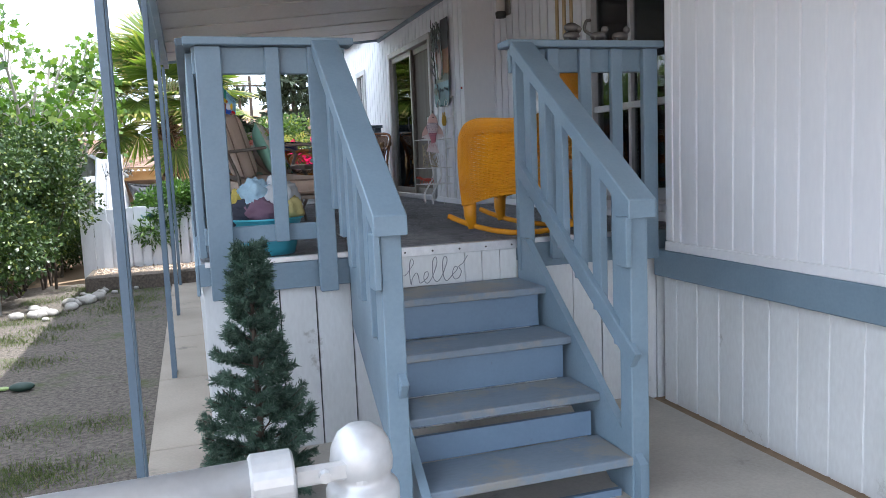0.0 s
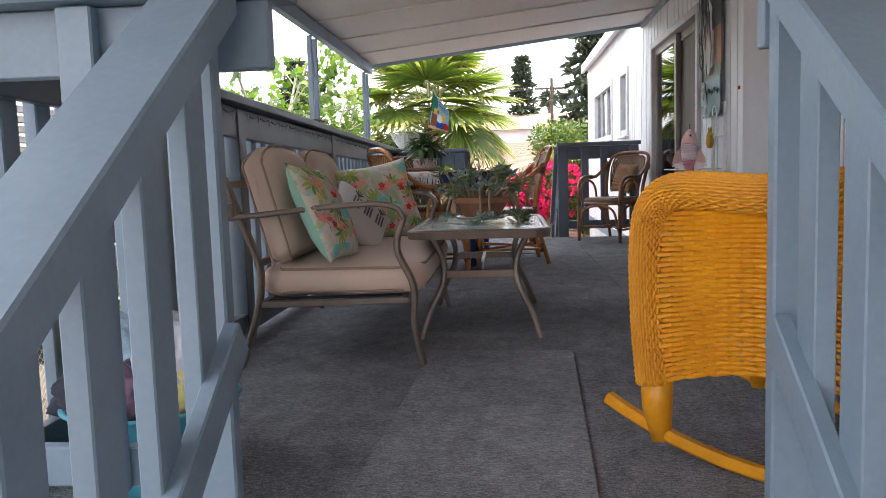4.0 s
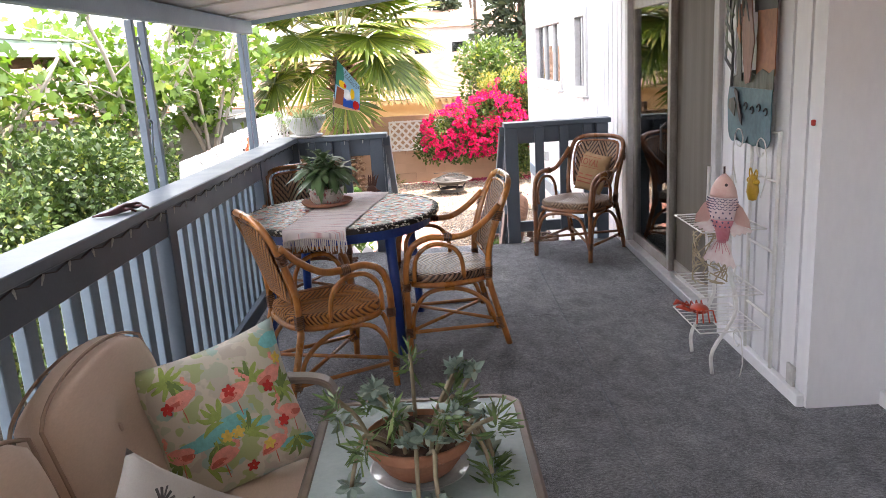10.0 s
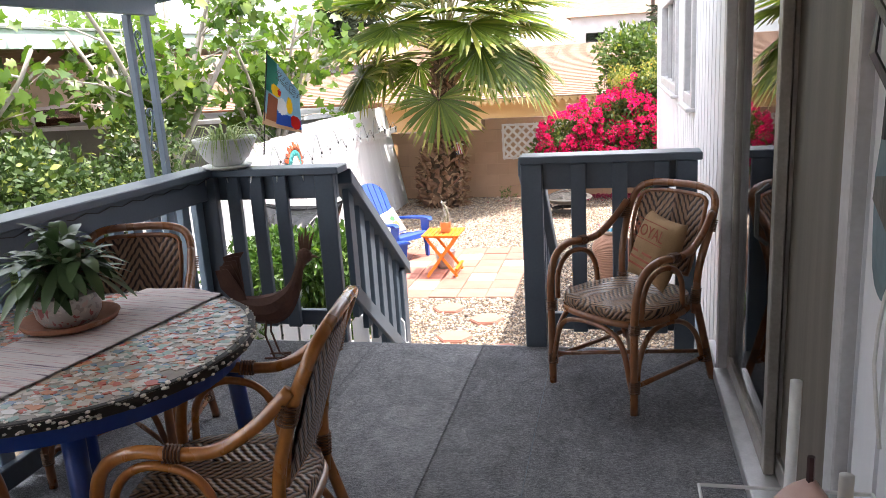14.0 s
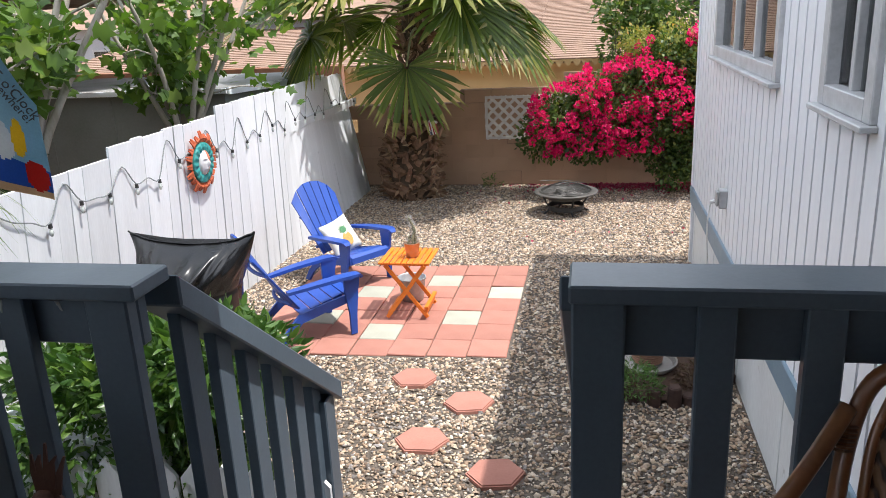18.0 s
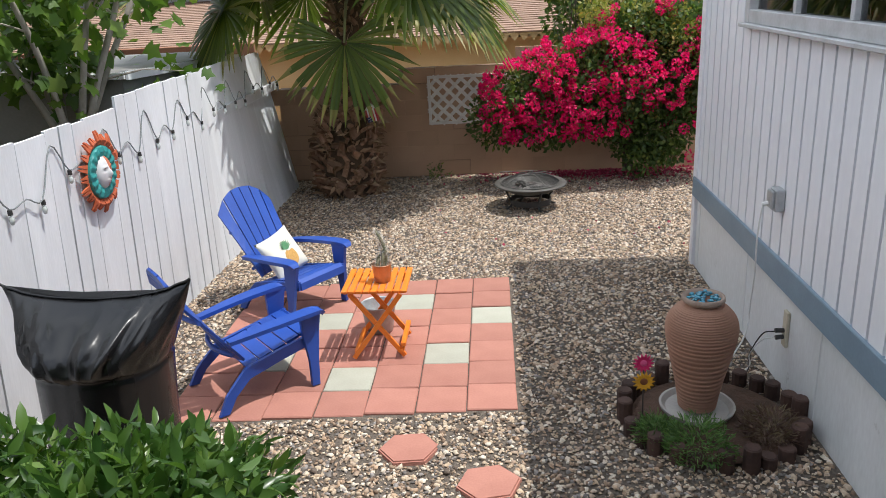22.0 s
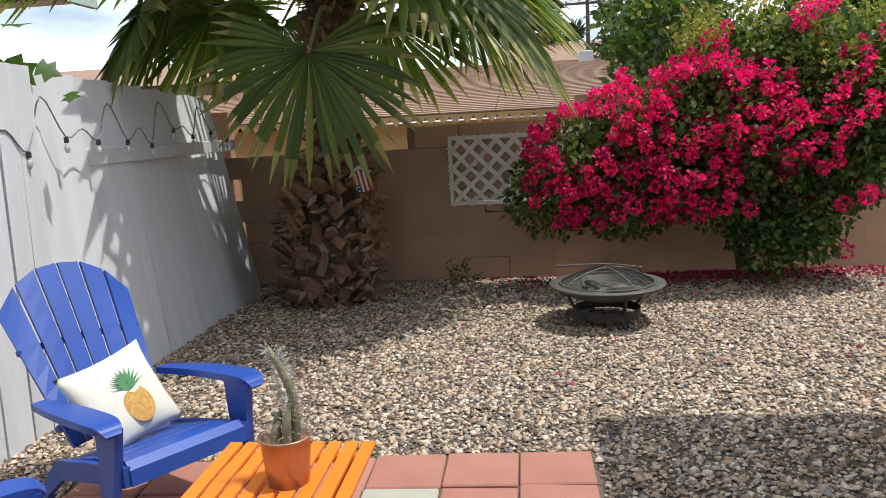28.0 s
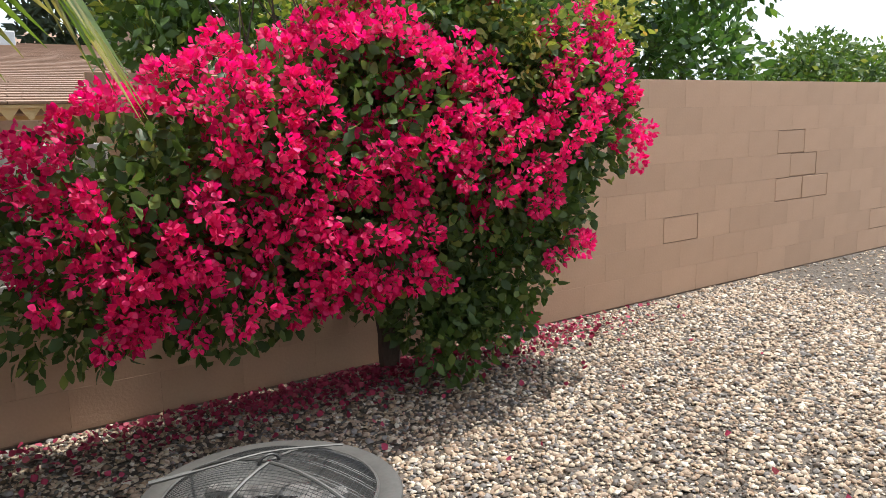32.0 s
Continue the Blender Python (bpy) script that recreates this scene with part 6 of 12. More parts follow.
def lettering(parent, body, size, m, mat, name="lettering", align='CENTER', extrude=0.0008, shear=0.0):
    cu = bpy.data.curves.new(name, 'FONT')
    cu.body, cu.size, cu.extrude, cu.align_x, cu.shear = body, size, extrude, align, shear
    tmp = bpy.data.objects.new(name, cu)
    me = bpy.data.meshes.new_from_object(tmp)
    bpy.data.objects.remove(tmp)
    me.materials.clear()
    me.materials.append(mat)
    ob = part(name, me, mat, parent)
    ob.matrix_basis = m
    return ob


lettering(bc, "ROYAL", 0.075, pose(0, -0.068, 0.045, 90, 0, 0), M_REDINK)
for a, b in (((-0.12, 0.03), (0.12, 0.03)), ((-0.12, 0.115), (0.12, 0.115))):
    bm = bmesh.new()
    beam(bm, (a[0], -0.066, a[1]), (b[0], -0.066, b[1]), 0.002, 0.004)
    part("printed_line", bm, M_REDINK, bc)
for k in range(3):
    bm = bmesh.new()
    beam(bm, (-0.08, -0.066, -0.03 - 0.03 * k), (0.08, -0.066, -0.03 - 0.03 * k), 0.002, 0.010)
    part("printed_line", bm, M_REDINK, bc)

# ---- mosaic table ----
M_BLUEPAINT = surf("bright_blue_paint", (0.012, 0.055, 0.27), (0.01, 0.04, 0.21), 6, 80, 0.35, 0.15)
mt = thing("mosaic_table", pose(0.72, 9.20, CZ), "round table with a broken-tile mosaic top and bright blue legs", "table")
TR, TH = 0.565, 0.755
bm = bmesh.new()
lathe(bm, [(0.0, TH - 0.03), (TR - 0.01, TH - 0.03), (TR, TH - 0.025), (TR, TH - 0.002), (TR - 0.006, TH), (0.0, TH)], 64)
top = part("tabletop", bm, surf("sandy_grout", (0.36, 0.32, 0.28), None, 20, 100, 0.7, 0.3), mt)
# mosaic shards: joined small tiles, past counting
rng = np.random.default_rng(8)
bm = bmesh.new()
shard_mats = [surf("shard_" + n, c, None, 30, 100, 0.38, 0.1) for n, c in (("cream", (0.56, 0.51, 0.45)), ("red", (0.50, 0.10, 0.06)), ("sage", (0.24, 0.36, 0.30)), ("sand", (0.50, 0.40, 0.30)), ("blue", (0.16, 0.26, 0.36)), ("orange", (0.55, 0.22, 0.10)), ("white", (0.68, 0.66, 0.62)))]
for k in range(3400):
    a, r = rng.uniform(0, 2 * math.pi), (TR - 0.035) * math.sqrt(rng.uniform(0, 1))
    cx, cy, s = r * math.cos(a), r * math.sin(a), rng.uniform(0.008, 0.021)
    ph, nv = rng.uniform(0, 6.28), rng.integers(3, 6)
    zt = TH + 0.0015 + rng.uniform(0, 0.0012)
    vs = [bm.verts.new((cx + s * math.cos(ph + i * 6.2832 / nv) * rng.uniform(0.7, 1.35), cy + s * math.sin(ph + i * 6.2832 / nv) * rng.uniform(0.6, 1.0), zt)) for i in range(nv)]
    f = bm.faces.new(vs)
    f.material_index = int(rng.choice(7, p=[.28, .12, .16, .16, .08, .08, .12]))
    lo = [bm.verts.new((v.co.x, v.co.y, TH - 0.001)) for v in vs]
    for i in range(nv):
        g = bm.faces.new((vs[i], lo[i], lo[(i + 1) % nv], vs[(i + 1) % nv]))
        g.material_index = f.material_index
tagged(part("mosaic_shards", mesh_of("mosaic_shards", bm, shard_mats), None, mt, "small broken tile shards in many colours"), kind="stuff")
# pebbled edge
bm = bmesh.new()
lathe(bm, [(TR - 0.022, TH + 0.0006), (TR - 0.004, TH + 0.0010), (TR + 0.001, TH - 0.003), (TR + 0.001, TH - 0.028), (TR - 0.004, TH - 0.031)], 64)
part("edge_band", bm, surf("black_grout", (0.025, 0.024, 0.023), None, 20, 100, 0.7, 0.3), mt)
bm = bmesh.new()
for k in range(430):
    a = rng.uniform(0, 2 * math.pi)
    rr, zz = (TR + 0.001, TH - rng.uniform(0.003, 0.028)) if k % 3 else (TR - rng.uniform(0.004, 0.03), TH + 0.001)
    bmesh.ops.create_icosphere(bm, subdivisions=0 + 1, radius=rng.uniform(0.004, 0.0075), matrix=Matrix.Translation((rr * math.cos(a), rr * math.sin(a), zz)) @ Matrix.Diagonal((1.0, 1.3, 0.7, 1)))
tagged(part("pebble_edge", bm, surf("pale_pebble", (0.66, 0.63, 0.56), (0.50, 0.47, 0.41), 40, 100, 0.6, 0.2, island=0.6), mt, "row of pale pebbles in dark grout"), kind="stuff")
bm = bmesh.new()
lathe(bm, [(TR - 0.05, TH - 0.09), (TR - 0.05, TH - 0.031), (TR - 0.07, TH - 0.031), (TR - 0.07, TH - 0.09), (TR - 0.05, TH - 0.09)], 48)
part("apron", bm, M_BLUEPAINT, mt)
for a in (-52, 38, 128, 218):
    bm = bmesh.new()
    c, s = math.cos(radians(a)), math.sin(radians(a))
    tube(bm, [(0.47 * c, 0.47 * s, TH - 0.03), (0.50 * c, 0.50 * s, 0.35), (0.525 * c, 0.525 * s, 0.0)], [0.030, 0.028, 0.024], 12)
    part("leg", bm, M_BLUEPAINT, mt, smooth=True)
bm = bmesh.new()
for a in (-52, 38):
    c, s = math.cos(radians(a)), math.sin(radians(a))
    beam(bm, (0.46 * c, 0.46 * s, TH - 0.09), (-0.46 * c, -0.46 * s, TH - 0.09), 0.03, 0.05, 0.003)
part("cross_rail", bm, M_BLUEPAINT, mt)

# striped runner over the table
def stripe_mat():
    m = surf("rag_runner", (0.55, 0.50, 0.50), (0.46, 0.42, 0.42), 12, 200, 0.95, 0.6, 0.003)
    n, l = m.node_tree.nodes, m.node_tree.links
    b = n["Principled BSDF"]
    co = n.new("ShaderNodeTexCoord")
    mp = n.new("ShaderNodeMapping")
    mp.inputs["Scale"].default_value = (2.5, 75, 1)
    l.new(co.outputs["Object"], mp.inputs["Vector"])
    no = n.new("ShaderNodeTexNoise")
    no.inputs["Scale"].default_value, no.inputs["Detail"].default_value = 1.0, 2
    l.new(mp.outputs[0], no.inputs["Vector"])
    rp = n.new("ShaderNodeValToRGB")
    e = rp.color_ramp.elements
    e[0].position, e[0].color, e[1].position, e[1].color = 0.30, rgb((0.17, 0.11, 0.15)), 0.42, rgb((0.60, 0.55, 0.54))
    for p, c in ((0.56, (0.64, 0.58, 0.56)), (0.60, (0.50, 0.28, 0.28)), (0.64, (0.62, 0.57, 0.55)), (0.70, (0.40, 0.40, 0.46))):
        e.new(p).color = rgb(c)
    l.new(no.outputs["Fac"], rp.inputs["Fac"]), l.new(rp.outputs["Color"], b.inputs["Base Color"])
    return m


tr = thing("table_runner", pose(0.72, 9.20, CZ + TH + 0.004, 0, 0, -9), "woven striped rag runner with a white fringe on the mosaic table", "table runner")
bm = bmesh.new()
nw, nl = 8, 40
for k, dz in ((0, 0.0045), (1, 0.0)):
    V = {}
    for i in range(nw + 1):
        for j in range(nl + 1):
            x = -0.17 + 0.34 * i / nw
            s_ = -0.615 + 1.22 * j / nl
            edge = math.sqrt(max(0.0, (TR + 0.004) ** 2 - x * x))
            over = max(0.0, abs(s_) - edge)
            y = math.copysign(min(abs(s_), edge + min(over, 0.006) + dz), s_)
            z = dz - max(0.0, over - 0.006) + 0.0012 * noise.noise(Vector((x * 20, s_ * 20, 0)))
            V[i, j] = bm.verts.new((x, y, z))
    for i in range(nw):
        for j in range(nl):
            q = (V[i, j], V[i + 1, j], V[i + 1, j + 1], V[i, j + 1])
            bm.faces.new(q if k == 0 else q[::-1])
part("cloth", bm, stripe_mat(), tr, smooth=True)
bm = bmesh.new()
for k in range(34):
    x = -0.168 + 0.0102 * k
    y0 = -math.sqrt((TR + 0.004) ** 2 - x * x) - 0.010
    z0 = -(0.615 - abs(y0))
    z0 = min(-0.02, z0)
    tube(bm, [(x, y0, z0 + 0.004), (x + rng.uniform(-.004, .004), y0 - 0.004, z0 - 0.03), (x + rng.uniform(-.007, .007), y0 - 0.002, z0 - rng.uniform(0.055, 0.075))], [0.004, 0.0042, 0.0028], 5)
part("fringe", bm, M_OFFWHITE, tr)

# plant on the table
tp = thing("table_plant", pose(0.62, 9.36, CZ + TH + 0.009), "leafy green plant in a patterned pot on a terracotta saucer", "potted plant")
bm = bmesh.new()
lathe(bm, [(0, 0), (0.11, 0), (0.145, 0.012), (0.155, 0.03), (0.145, 0.03), (0.13, 0.016), (0, 0.010)], 32)
part("saucer", bm, M_TERRA, tp, "terracotta saucer", True)
bm = bmesh.new()
lathe(bm, [(0, 0.012), (0.08, 0.012), (0.098, 0.04), (0.104, 0.085), (0.108, 0.11), (0.10, 0.11), (0.094, 0.095), (0, 0.095)], 28)
part("pot", bm, printmat("painted_pot", (0.45, 0.43, 0.40), ((0.55, 0.52, 0.48), (0.36, 0.10, 0.10), (0.30, 0.28, 0.26), (0.50, 0.38, 0.34)), 26, 0.4), tp, "pale pot painted with dark and pink marks", True)
L_ROSETTE = leafmat("broad_succulent_leaf", (0.05, 0.10, 0.038), (0.10, 0.165, 0.07), (0.16, 0.225, 0.11), 0.4, 0.12)
bm = bmesh.new()
for k in range(7):
    a = k * 0.9
    tube(bm, [(0.03 * math.cos(a), 0.03 * math.sin(a), 0.09), (0.05 * math.cos(a), 0.05 * math.sin(a), 0.17), (0.075 * math.cos(a), 0.075 * math.sin(a), 0.24)], 0.007, 6)
part("stems", bm, M_STEM, tp)
def strap_leaves(base, n, L, w, rng, lo=-0.1, hi=1.2):
    """A shoot of thick spoon-shaped leaves that rise and arch over."""
    V, F = [], []
    for k in range(n):
        a, e = rng.uniform(0, 6.28), rng.uniform(lo, hi)
        ln, wd, dr = L * rng.uniform(0.75, 1.15), w * rng.uniform(0.8, 1.2), rng.uniform(0.5, 1.0)
        h = Vector((math.cos(a), math.sin(a), 0))
        sd_ = Vector((-h.y, h.x, 0))
        b0 = len(V)
        for i in range(7):
            t = i / 6
            p = Vector(base) + h * ln * math.cos(e) * t + Vector((0, 0, ln * (math.sin(e) * t - dr * 0.55 * t * t)))
            hw = wd * (0.35 + 0.65 * math.sin(min(1, t * 1.25) * 1.5)) * (1 if t < 0.8 else 0.72 if t < 0.95 else 0.18)
            for q in (-1, 0, 1):
                V.append((p + sd_ * hw * q + Vector((0, 0, 0.22 * hw * abs(q))))[:])
            if i:
                o = b0 + 3 * (i - 1)
                F += [(o, o + 1, o + 4, o + 3), (o + 1, o + 2, o + 5, o + 4)]
    return strip_mesh("leaf_shoot", V, F, L_ROSETTE, True)


for k in range(8):
    a = k * 0.9
    r0, zz = (0.0, 0.27) if k == 7 else (0.078, rng.uniform(0.15, 0.25))
    part("leaf_shoot", strap_leaves((r0 * math.cos(a), r0 * math.sin(a), zz), 20, 0.165, 0.019, rng, -0.6, 1.1), None, tp)


# ---- yellow wicker rocker ----
M_YEL = surf("yellow_wicker_paint", (0.80, 0.36, 0.012), (0.68, 0.28, 0.008), 9, 90, 0.36, 0.2, 0.002)


def wicker(bm, fn, rows, cols, r=0.0052, amp=0.0045):
    """Rows of strands woven over and under upright stakes on the sheet fn(u, v)."""
    eps = 1e-3
    for k in range(rows):
        v = (k + 0.5) / rows
        pts = []
        m = cols * 2
        for i in range(m + 1):
            u = i / m
            p = Vector(fn(u, v))
            nu = (Vector(fn(min(1, u + eps), v)) - Vector(fn(max(0, u - eps), v)))
            nv = (Vector(fn(u, min(1, v + eps))) - Vector(fn(u, max(0, v - eps))))
            nn = nu.cross(nv).normalized()
            pts.append(p + nn * amp * (0 if i % 2 == 0 else (1 if (i // 2 + k) % 2 else -1)))
        tube(bm, pts, r, 5)


RK = pose(2.14, 4.71, CZ, 0, 0, 50) @ Matrix.Diagonal((1, 1, 1.06, 1))
rk = thing("wicker_rocker", RK, "bright yellow wicker rocking chair with rolled arms and a cushion", "rocking chair")
for s in (-1, 1):
    bm = bmesh.new()
    pts = [(s * 0.31, y, 0.02 + 0.16 * (y + 0.02) ** 2 / 0.36) for y in [-0.36 + 0.82 * i / 12 for i in range(13)]]
    flat_bar(bm, pts, 0.04, 0.03, (1, 0, 0))
    part("rocker", bm, M_YEL, rk)
    for y, nm in ((0.30, "front_leg"), (-0.24, "rear_leg")):
        bm = bmesh.new()
        tube(bm, [(s * 0.31, y, 0.045), (s * 0.315, y + 0.01, 0.13), (s * 0.315, y + 0.01, 0.24)], [0.026, 0.040, 0.044], 12)
        part(nm, bm, M_YEL, rk, smooth=True)
    # arm side panel: sheet under the rolled arm with an arched lower edge
    X = s * 0.335
    side = lambda u, v: (X + s * 0.01 * math.sin(v * 3), 0.30 - 0.60 * u, (0.19 + 0.06 * math.sin(u * math.pi)) * (1 - v) + (0.635 + 0.01 * u) * v)
    bm = bmesh.new()
    wicker(bm, side, 36, 20, 0.0062, 0.0065)
    part("side_weave", bm, M_YEL, rk)
    bm = bmesh.new()
    for i in range(21):
        u = i / 20
        tube(bm, [side(u, 0), side(u, 0.5), side(u, 1)], 0.0035, 4)
    part("side_stakes", bm, M_YEL, rk)
    bm = bmesh.new()
    q = [(X, 0.31, 0.19), (X, 0.325, 0.35), (X + s * 0.005, 0.325, 0.52), (X + s * 0.01, 0.30, 0.62), (X + s * 0.01, 0.22, 0.658), (X + s * 0.01, 0.0, 0.648), (X - s * 0.01, -0.16, 0.665), (X - s * 0.08, -0.24, 0.725), (X - s * 0.15, -0.28, 0.83), (X - s * 0.165, -0.31, 0.95), (X - s * 0.22, -0.33, 1.035), (0.0, -0.34, 1.07)]
    ln = smooth_path(q, 12)
    tube(bm, ln, 0.036, 12)
    # long woven strands that dip in and out along the roll
    tot = len(ln)
    for j in range(32):
        th = j * 2 * math.pi / 32
        strand = []
        for i in range((tot - 1) * 2):
            f = i / 2
            a, b = ln[int(f)], ln[min(tot - 1, int(f) + 1)]
            d = (b - a).normalized()
            uu = d.cross(Vector((s, 0.2, 0.1))).normalized()
            vv = d.cross(uu)
            w_ = th + 0.05 * math.sin(i * 1.57 + j * math.pi)
            strand.append(a.lerp(b, f - int(f)) + (uu * math.cos(w_) + vv * math.sin(w_)) * (0.0385 + 0.0030 * math.sin(i * 1.57 + j * math.pi)))
        tube(bm, strand, 0.0040, 5)
    part("rolled_arm", bm, M_YEL, rk, smooth=True)
back = lambda u, v: ((u - 0.5) * (0.60 - 0.27 * min(1, v * 1.7)), -0.265 - 0.065 * v - 0.02 * math.sin(u * math.pi), 0.47 + (0.50 + 0.09 * math.sin(u * math.pi)) * v)
bm = bmesh.new()
wicker(bm, back, 42, 20, 0.0062, 0.0062)
part("back_weave", bm, M_YEL, rk)
bm = bmesh.new()
for i in range(21):
    tube(bm, [back(i / 20, 0), back(i / 20, 0.5), back(i / 20, 1)], 0.0035, 4)
part("back_stakes", bm, M_YEL, rk)
for s in (-1, 1):
    bm = bmesh.new()
    tube(bm, [(s * 0.315, -0.27, 0.30), (s * 0.315, -0.268, 0.50), (s * 0.305, -0.265, 0.70)], 0.022, 10)
    part("back_post", bm, M_YEL, rk, smooth=True)
front = lambda u, v: ((u - 0.5) * 0.62, 0.315, (0.18 + 0.07 * math.sin(u * math.pi)) * (1 - v) + 0.36 * v)
bm = bmesh.new()
wicker(bm, front, 20, 32)
part("front_apron", bm, M_YEL, rk)
rear = lambda u, v: ((u - 0.5) * 0.62, -0.29, (0.18 + 0.06 * math.sin(u * math.pi)) * (1 - v) + 0.34 * v)
bm = bmesh.new()
wicker(bm, rear, 14, 26, 0.0044, 0.0048)
part("rear_apron", bm, M_YEL, rk)
bm = bmesh.new()
box(bm, -0.31, 0.31, -0.31, 0.31, 0.33, 0.36, 0.01)
part("seat", bm, M_YEL, rk)
bm = bmesh.new()
puff(bm, -0.28, 0.28, -0.26, 0.30, 0.362, 0.445, 8, 0.02, 0.04)
P_CUSH = printmat("faded_floral_cushion", (0.60, 0.56, 0.53), ((0.66, 0.62, 0.60), (0.46, 0.28, 0.25), (0.62, 0.56, 0.54), (0.40, 0.38, 0.28), (0.66, 0.63, 0.62)), 9, 0.9, 0.5)
sc = tagged(new("chair_cushion", mesh_of("chair_cushion", bm, P_CUSH, True)), "off-white seat cushion with a faded floral print on the rocker", "cushion")
sc.matrix_basis = RK
bp = throw_pillow(RK @ pose(-0.04, -0.17, 0.64, -166, 0, 0), 0.42, 0.13, P_CUSH, P_CUSH, "off-white floral cushion leaning on the rocker's back", "chair_pillow")


# ---- rear yard things ----
M_ROYAL = surf("royal_blue_resin", (0.019, 0.07, 0.35), (0.016, 0.057, 0.29), 4, 160, 0.42, 0.2, 0.001)
M_ORANGE = surf("orange_painted_wood", (0.80, 0.22, 0.018), (0.70, 0.18, 0.014), 6, 70, 0.45, 0.3, 0.002, stretch=(1, 0.3, 1))


def slat_piece(bm, pts_l, pts_r, t):
    """A curved board between two edge lines, of thickness t."""
    n = len(pts_l)
    up = []
    for i in range(n):
        a, b = Vector(pts_l[i]), Vector(pts_r[i])
        j = min(n - 2, i)
        d = Vector(pts_l[j + 1]) - Vector(pts_l[j])
        up.append((b - a).cross(d).normalized() * t)
    A = [bm.verts.new(p) for p in pts_l]
    B = [bm.verts.new(p) for p in pts_r]
    C = [bm.verts.new(Vector(p) - u) for p, u in zip(pts_l, up)]
    D = [bm.verts.new(Vector(p) - u) for p, u in zip(pts_r, up)]
    for i in range(n - 1):
        bm.faces.new((A[i], B[i], B[i + 1], A[i + 1])), bm.faces.new((C[i + 1], D[i + 1], D[i], C[i]))
        bm.faces.new((A[i + 1], C[i + 1], C[i], A[i])), bm.faces.new((B[i], D[i], D[i + 1], B[i + 1]))
    bm.faces.new((A[0], C[0], D[0], B[0])), bm.faces.new((B[-1], D[-1], C[-1], A[-1]))


def adirondack(m, label):
    """Origin on the ground mid-way between the front feet; the front looks to +y."""
    o = thing("adirondack_chair", m, label, "chair", "adirondack chairs")
    # fan back of six slats
    N = 6
    for k in range(N):
        bm = bmesh.new()
        L, Rr = [], []
        for j in range(9):
            t = j / 8
            w = 0.235 + 0.085 * t
            def P(u):
                arc = 0.20 * (1 - abs(u) ** 2.6)
                z = 0.30 + (0.51 + arc * 0.9) * t
                return (u * w, -0.40 - 0.345 * t - 0.05 * (1 - u * u), z)
            g = 0.006 / w
            L.append(P(-1 + 2 * k / N + g)), Rr.append(P(-1 + 2 * (k + 1) / N - g))
        slat_piece(bm, L, Rr, 0.016)
        part("back_slat", bm, M_ROYAL, o)
    for t in (0.12, 0.62):
        bm = bmesh.new()
        w = 0.24 + 0.085 * t
        tube(bm, [(u * w, -0.415 - 0.345 * t - 0.05 * (1 - u * u) - 0.012, 0.30 + 0.60 * t) for u in [i / 5 - 1 for i in range(11)]], 0.016, 6)
        part("back_brace", bm, M_ROYAL, o)
    for k in range(5):          # seat slats, curving down at the front
        bm = bmesh.new()
        y0, y1 = -0.40 + 0.092 * k, -0.40 + 0.092 * k + 0.083
        z = lambda y: 0.265 + 0.125 * (y + 0.40) / 0.44 - (0.02 if y > 0.0 else 0)
        slat_piece(bm, [(-0.25, y0, z(y0)), (-0.25, y1, z(y1))], [(0.25, y0, z(y0)), (0.25, y1, z(y1))], 0.02)
        part("seat_slat", bm, M_ROYAL, o)
    bm = bmesh.new()
    slat_piece(bm, [(-0.27, 0.055, 0.385), (-0.27, 0.085, 0.36), (-0.27, 0.09, 0.30)], [(0.27, 0.055, 0.385), (0.27, 0.085, 0.36), (0.27, 0.09, 0.30)], 0.02)
    part("front_apron", bm, M_ROYAL, o)
    for s in (-1, 1):
        bm = bmesh.new()        # arm: broad flat board with a rounded front
        li = smooth_path([(s * 0.265, -0.50, 0.50), (s * 0.27, -0.25, 0.535), (s * 0.275, 0.0, 0.555), (s * 0.285, 0.085, 0.55), (s * 0.30, 0.115, 0.52)], 4)
        lo = smooth_path([(s * 0.335, -0.50, 0.50), (s * 0.385, -0.25, 0.535), (s * 0.40, 0.0, 0.555), (s * 0.385, 0.085, 0.55), (s * 0.365, 0.115, 0.52)], 4)
        slat_piece(bm, lo if s < 0 else li, li if s < 0 else lo, 0.028)
        part("arm", bm, M_ROYAL, o, smooth=False)
        bm = bmesh.new()        # front leg, broad at the top, splayed
        fr = [(s * 0.285, 0.10, 0.53), (s * 0.29, 0.075, 0.38), (s * 0.31, 0.045, 0.18), (s * 0.325, 0.03, 0.0)]
        bk = [(s * 0.285, -0.04, 0.53), (s * 0.29, -0.035, 0.38), (s * 0.31, -0.015, 0.18), (s * 0.325, -0.02, 0.0)]
        slat_piece(bm, bk if s > 0 else fr, fr if s > 0 else bk, 0.035)
        part("front_leg", bm, M_ROYAL, o)
        bm = bmesh.new()        # side rail running down into the rear foot
        a = [(s * 0.265, 0.08, 0.375), (s * 0.265, -0.20, 0.32), (s * 0.27, -0.42, 0.27), (s * 0.285, -0.56, 0.12), (s * 0.295, -0.62, 0.0)]
        b = [(s * 0.265, 0.08, 0.30), (s * 0.265, -0.20, 0.24), (s * 0.27, -0.40, 0.19), (s * 0.285, -0.50, 0.10), (s * 0.295, -0.56, 0.0)]
        slat_piece(bm, a if s > 0 else b, b if s > 0 else a, 0.03)
        part("side_rail", bm, M_ROYAL, o)
    return o


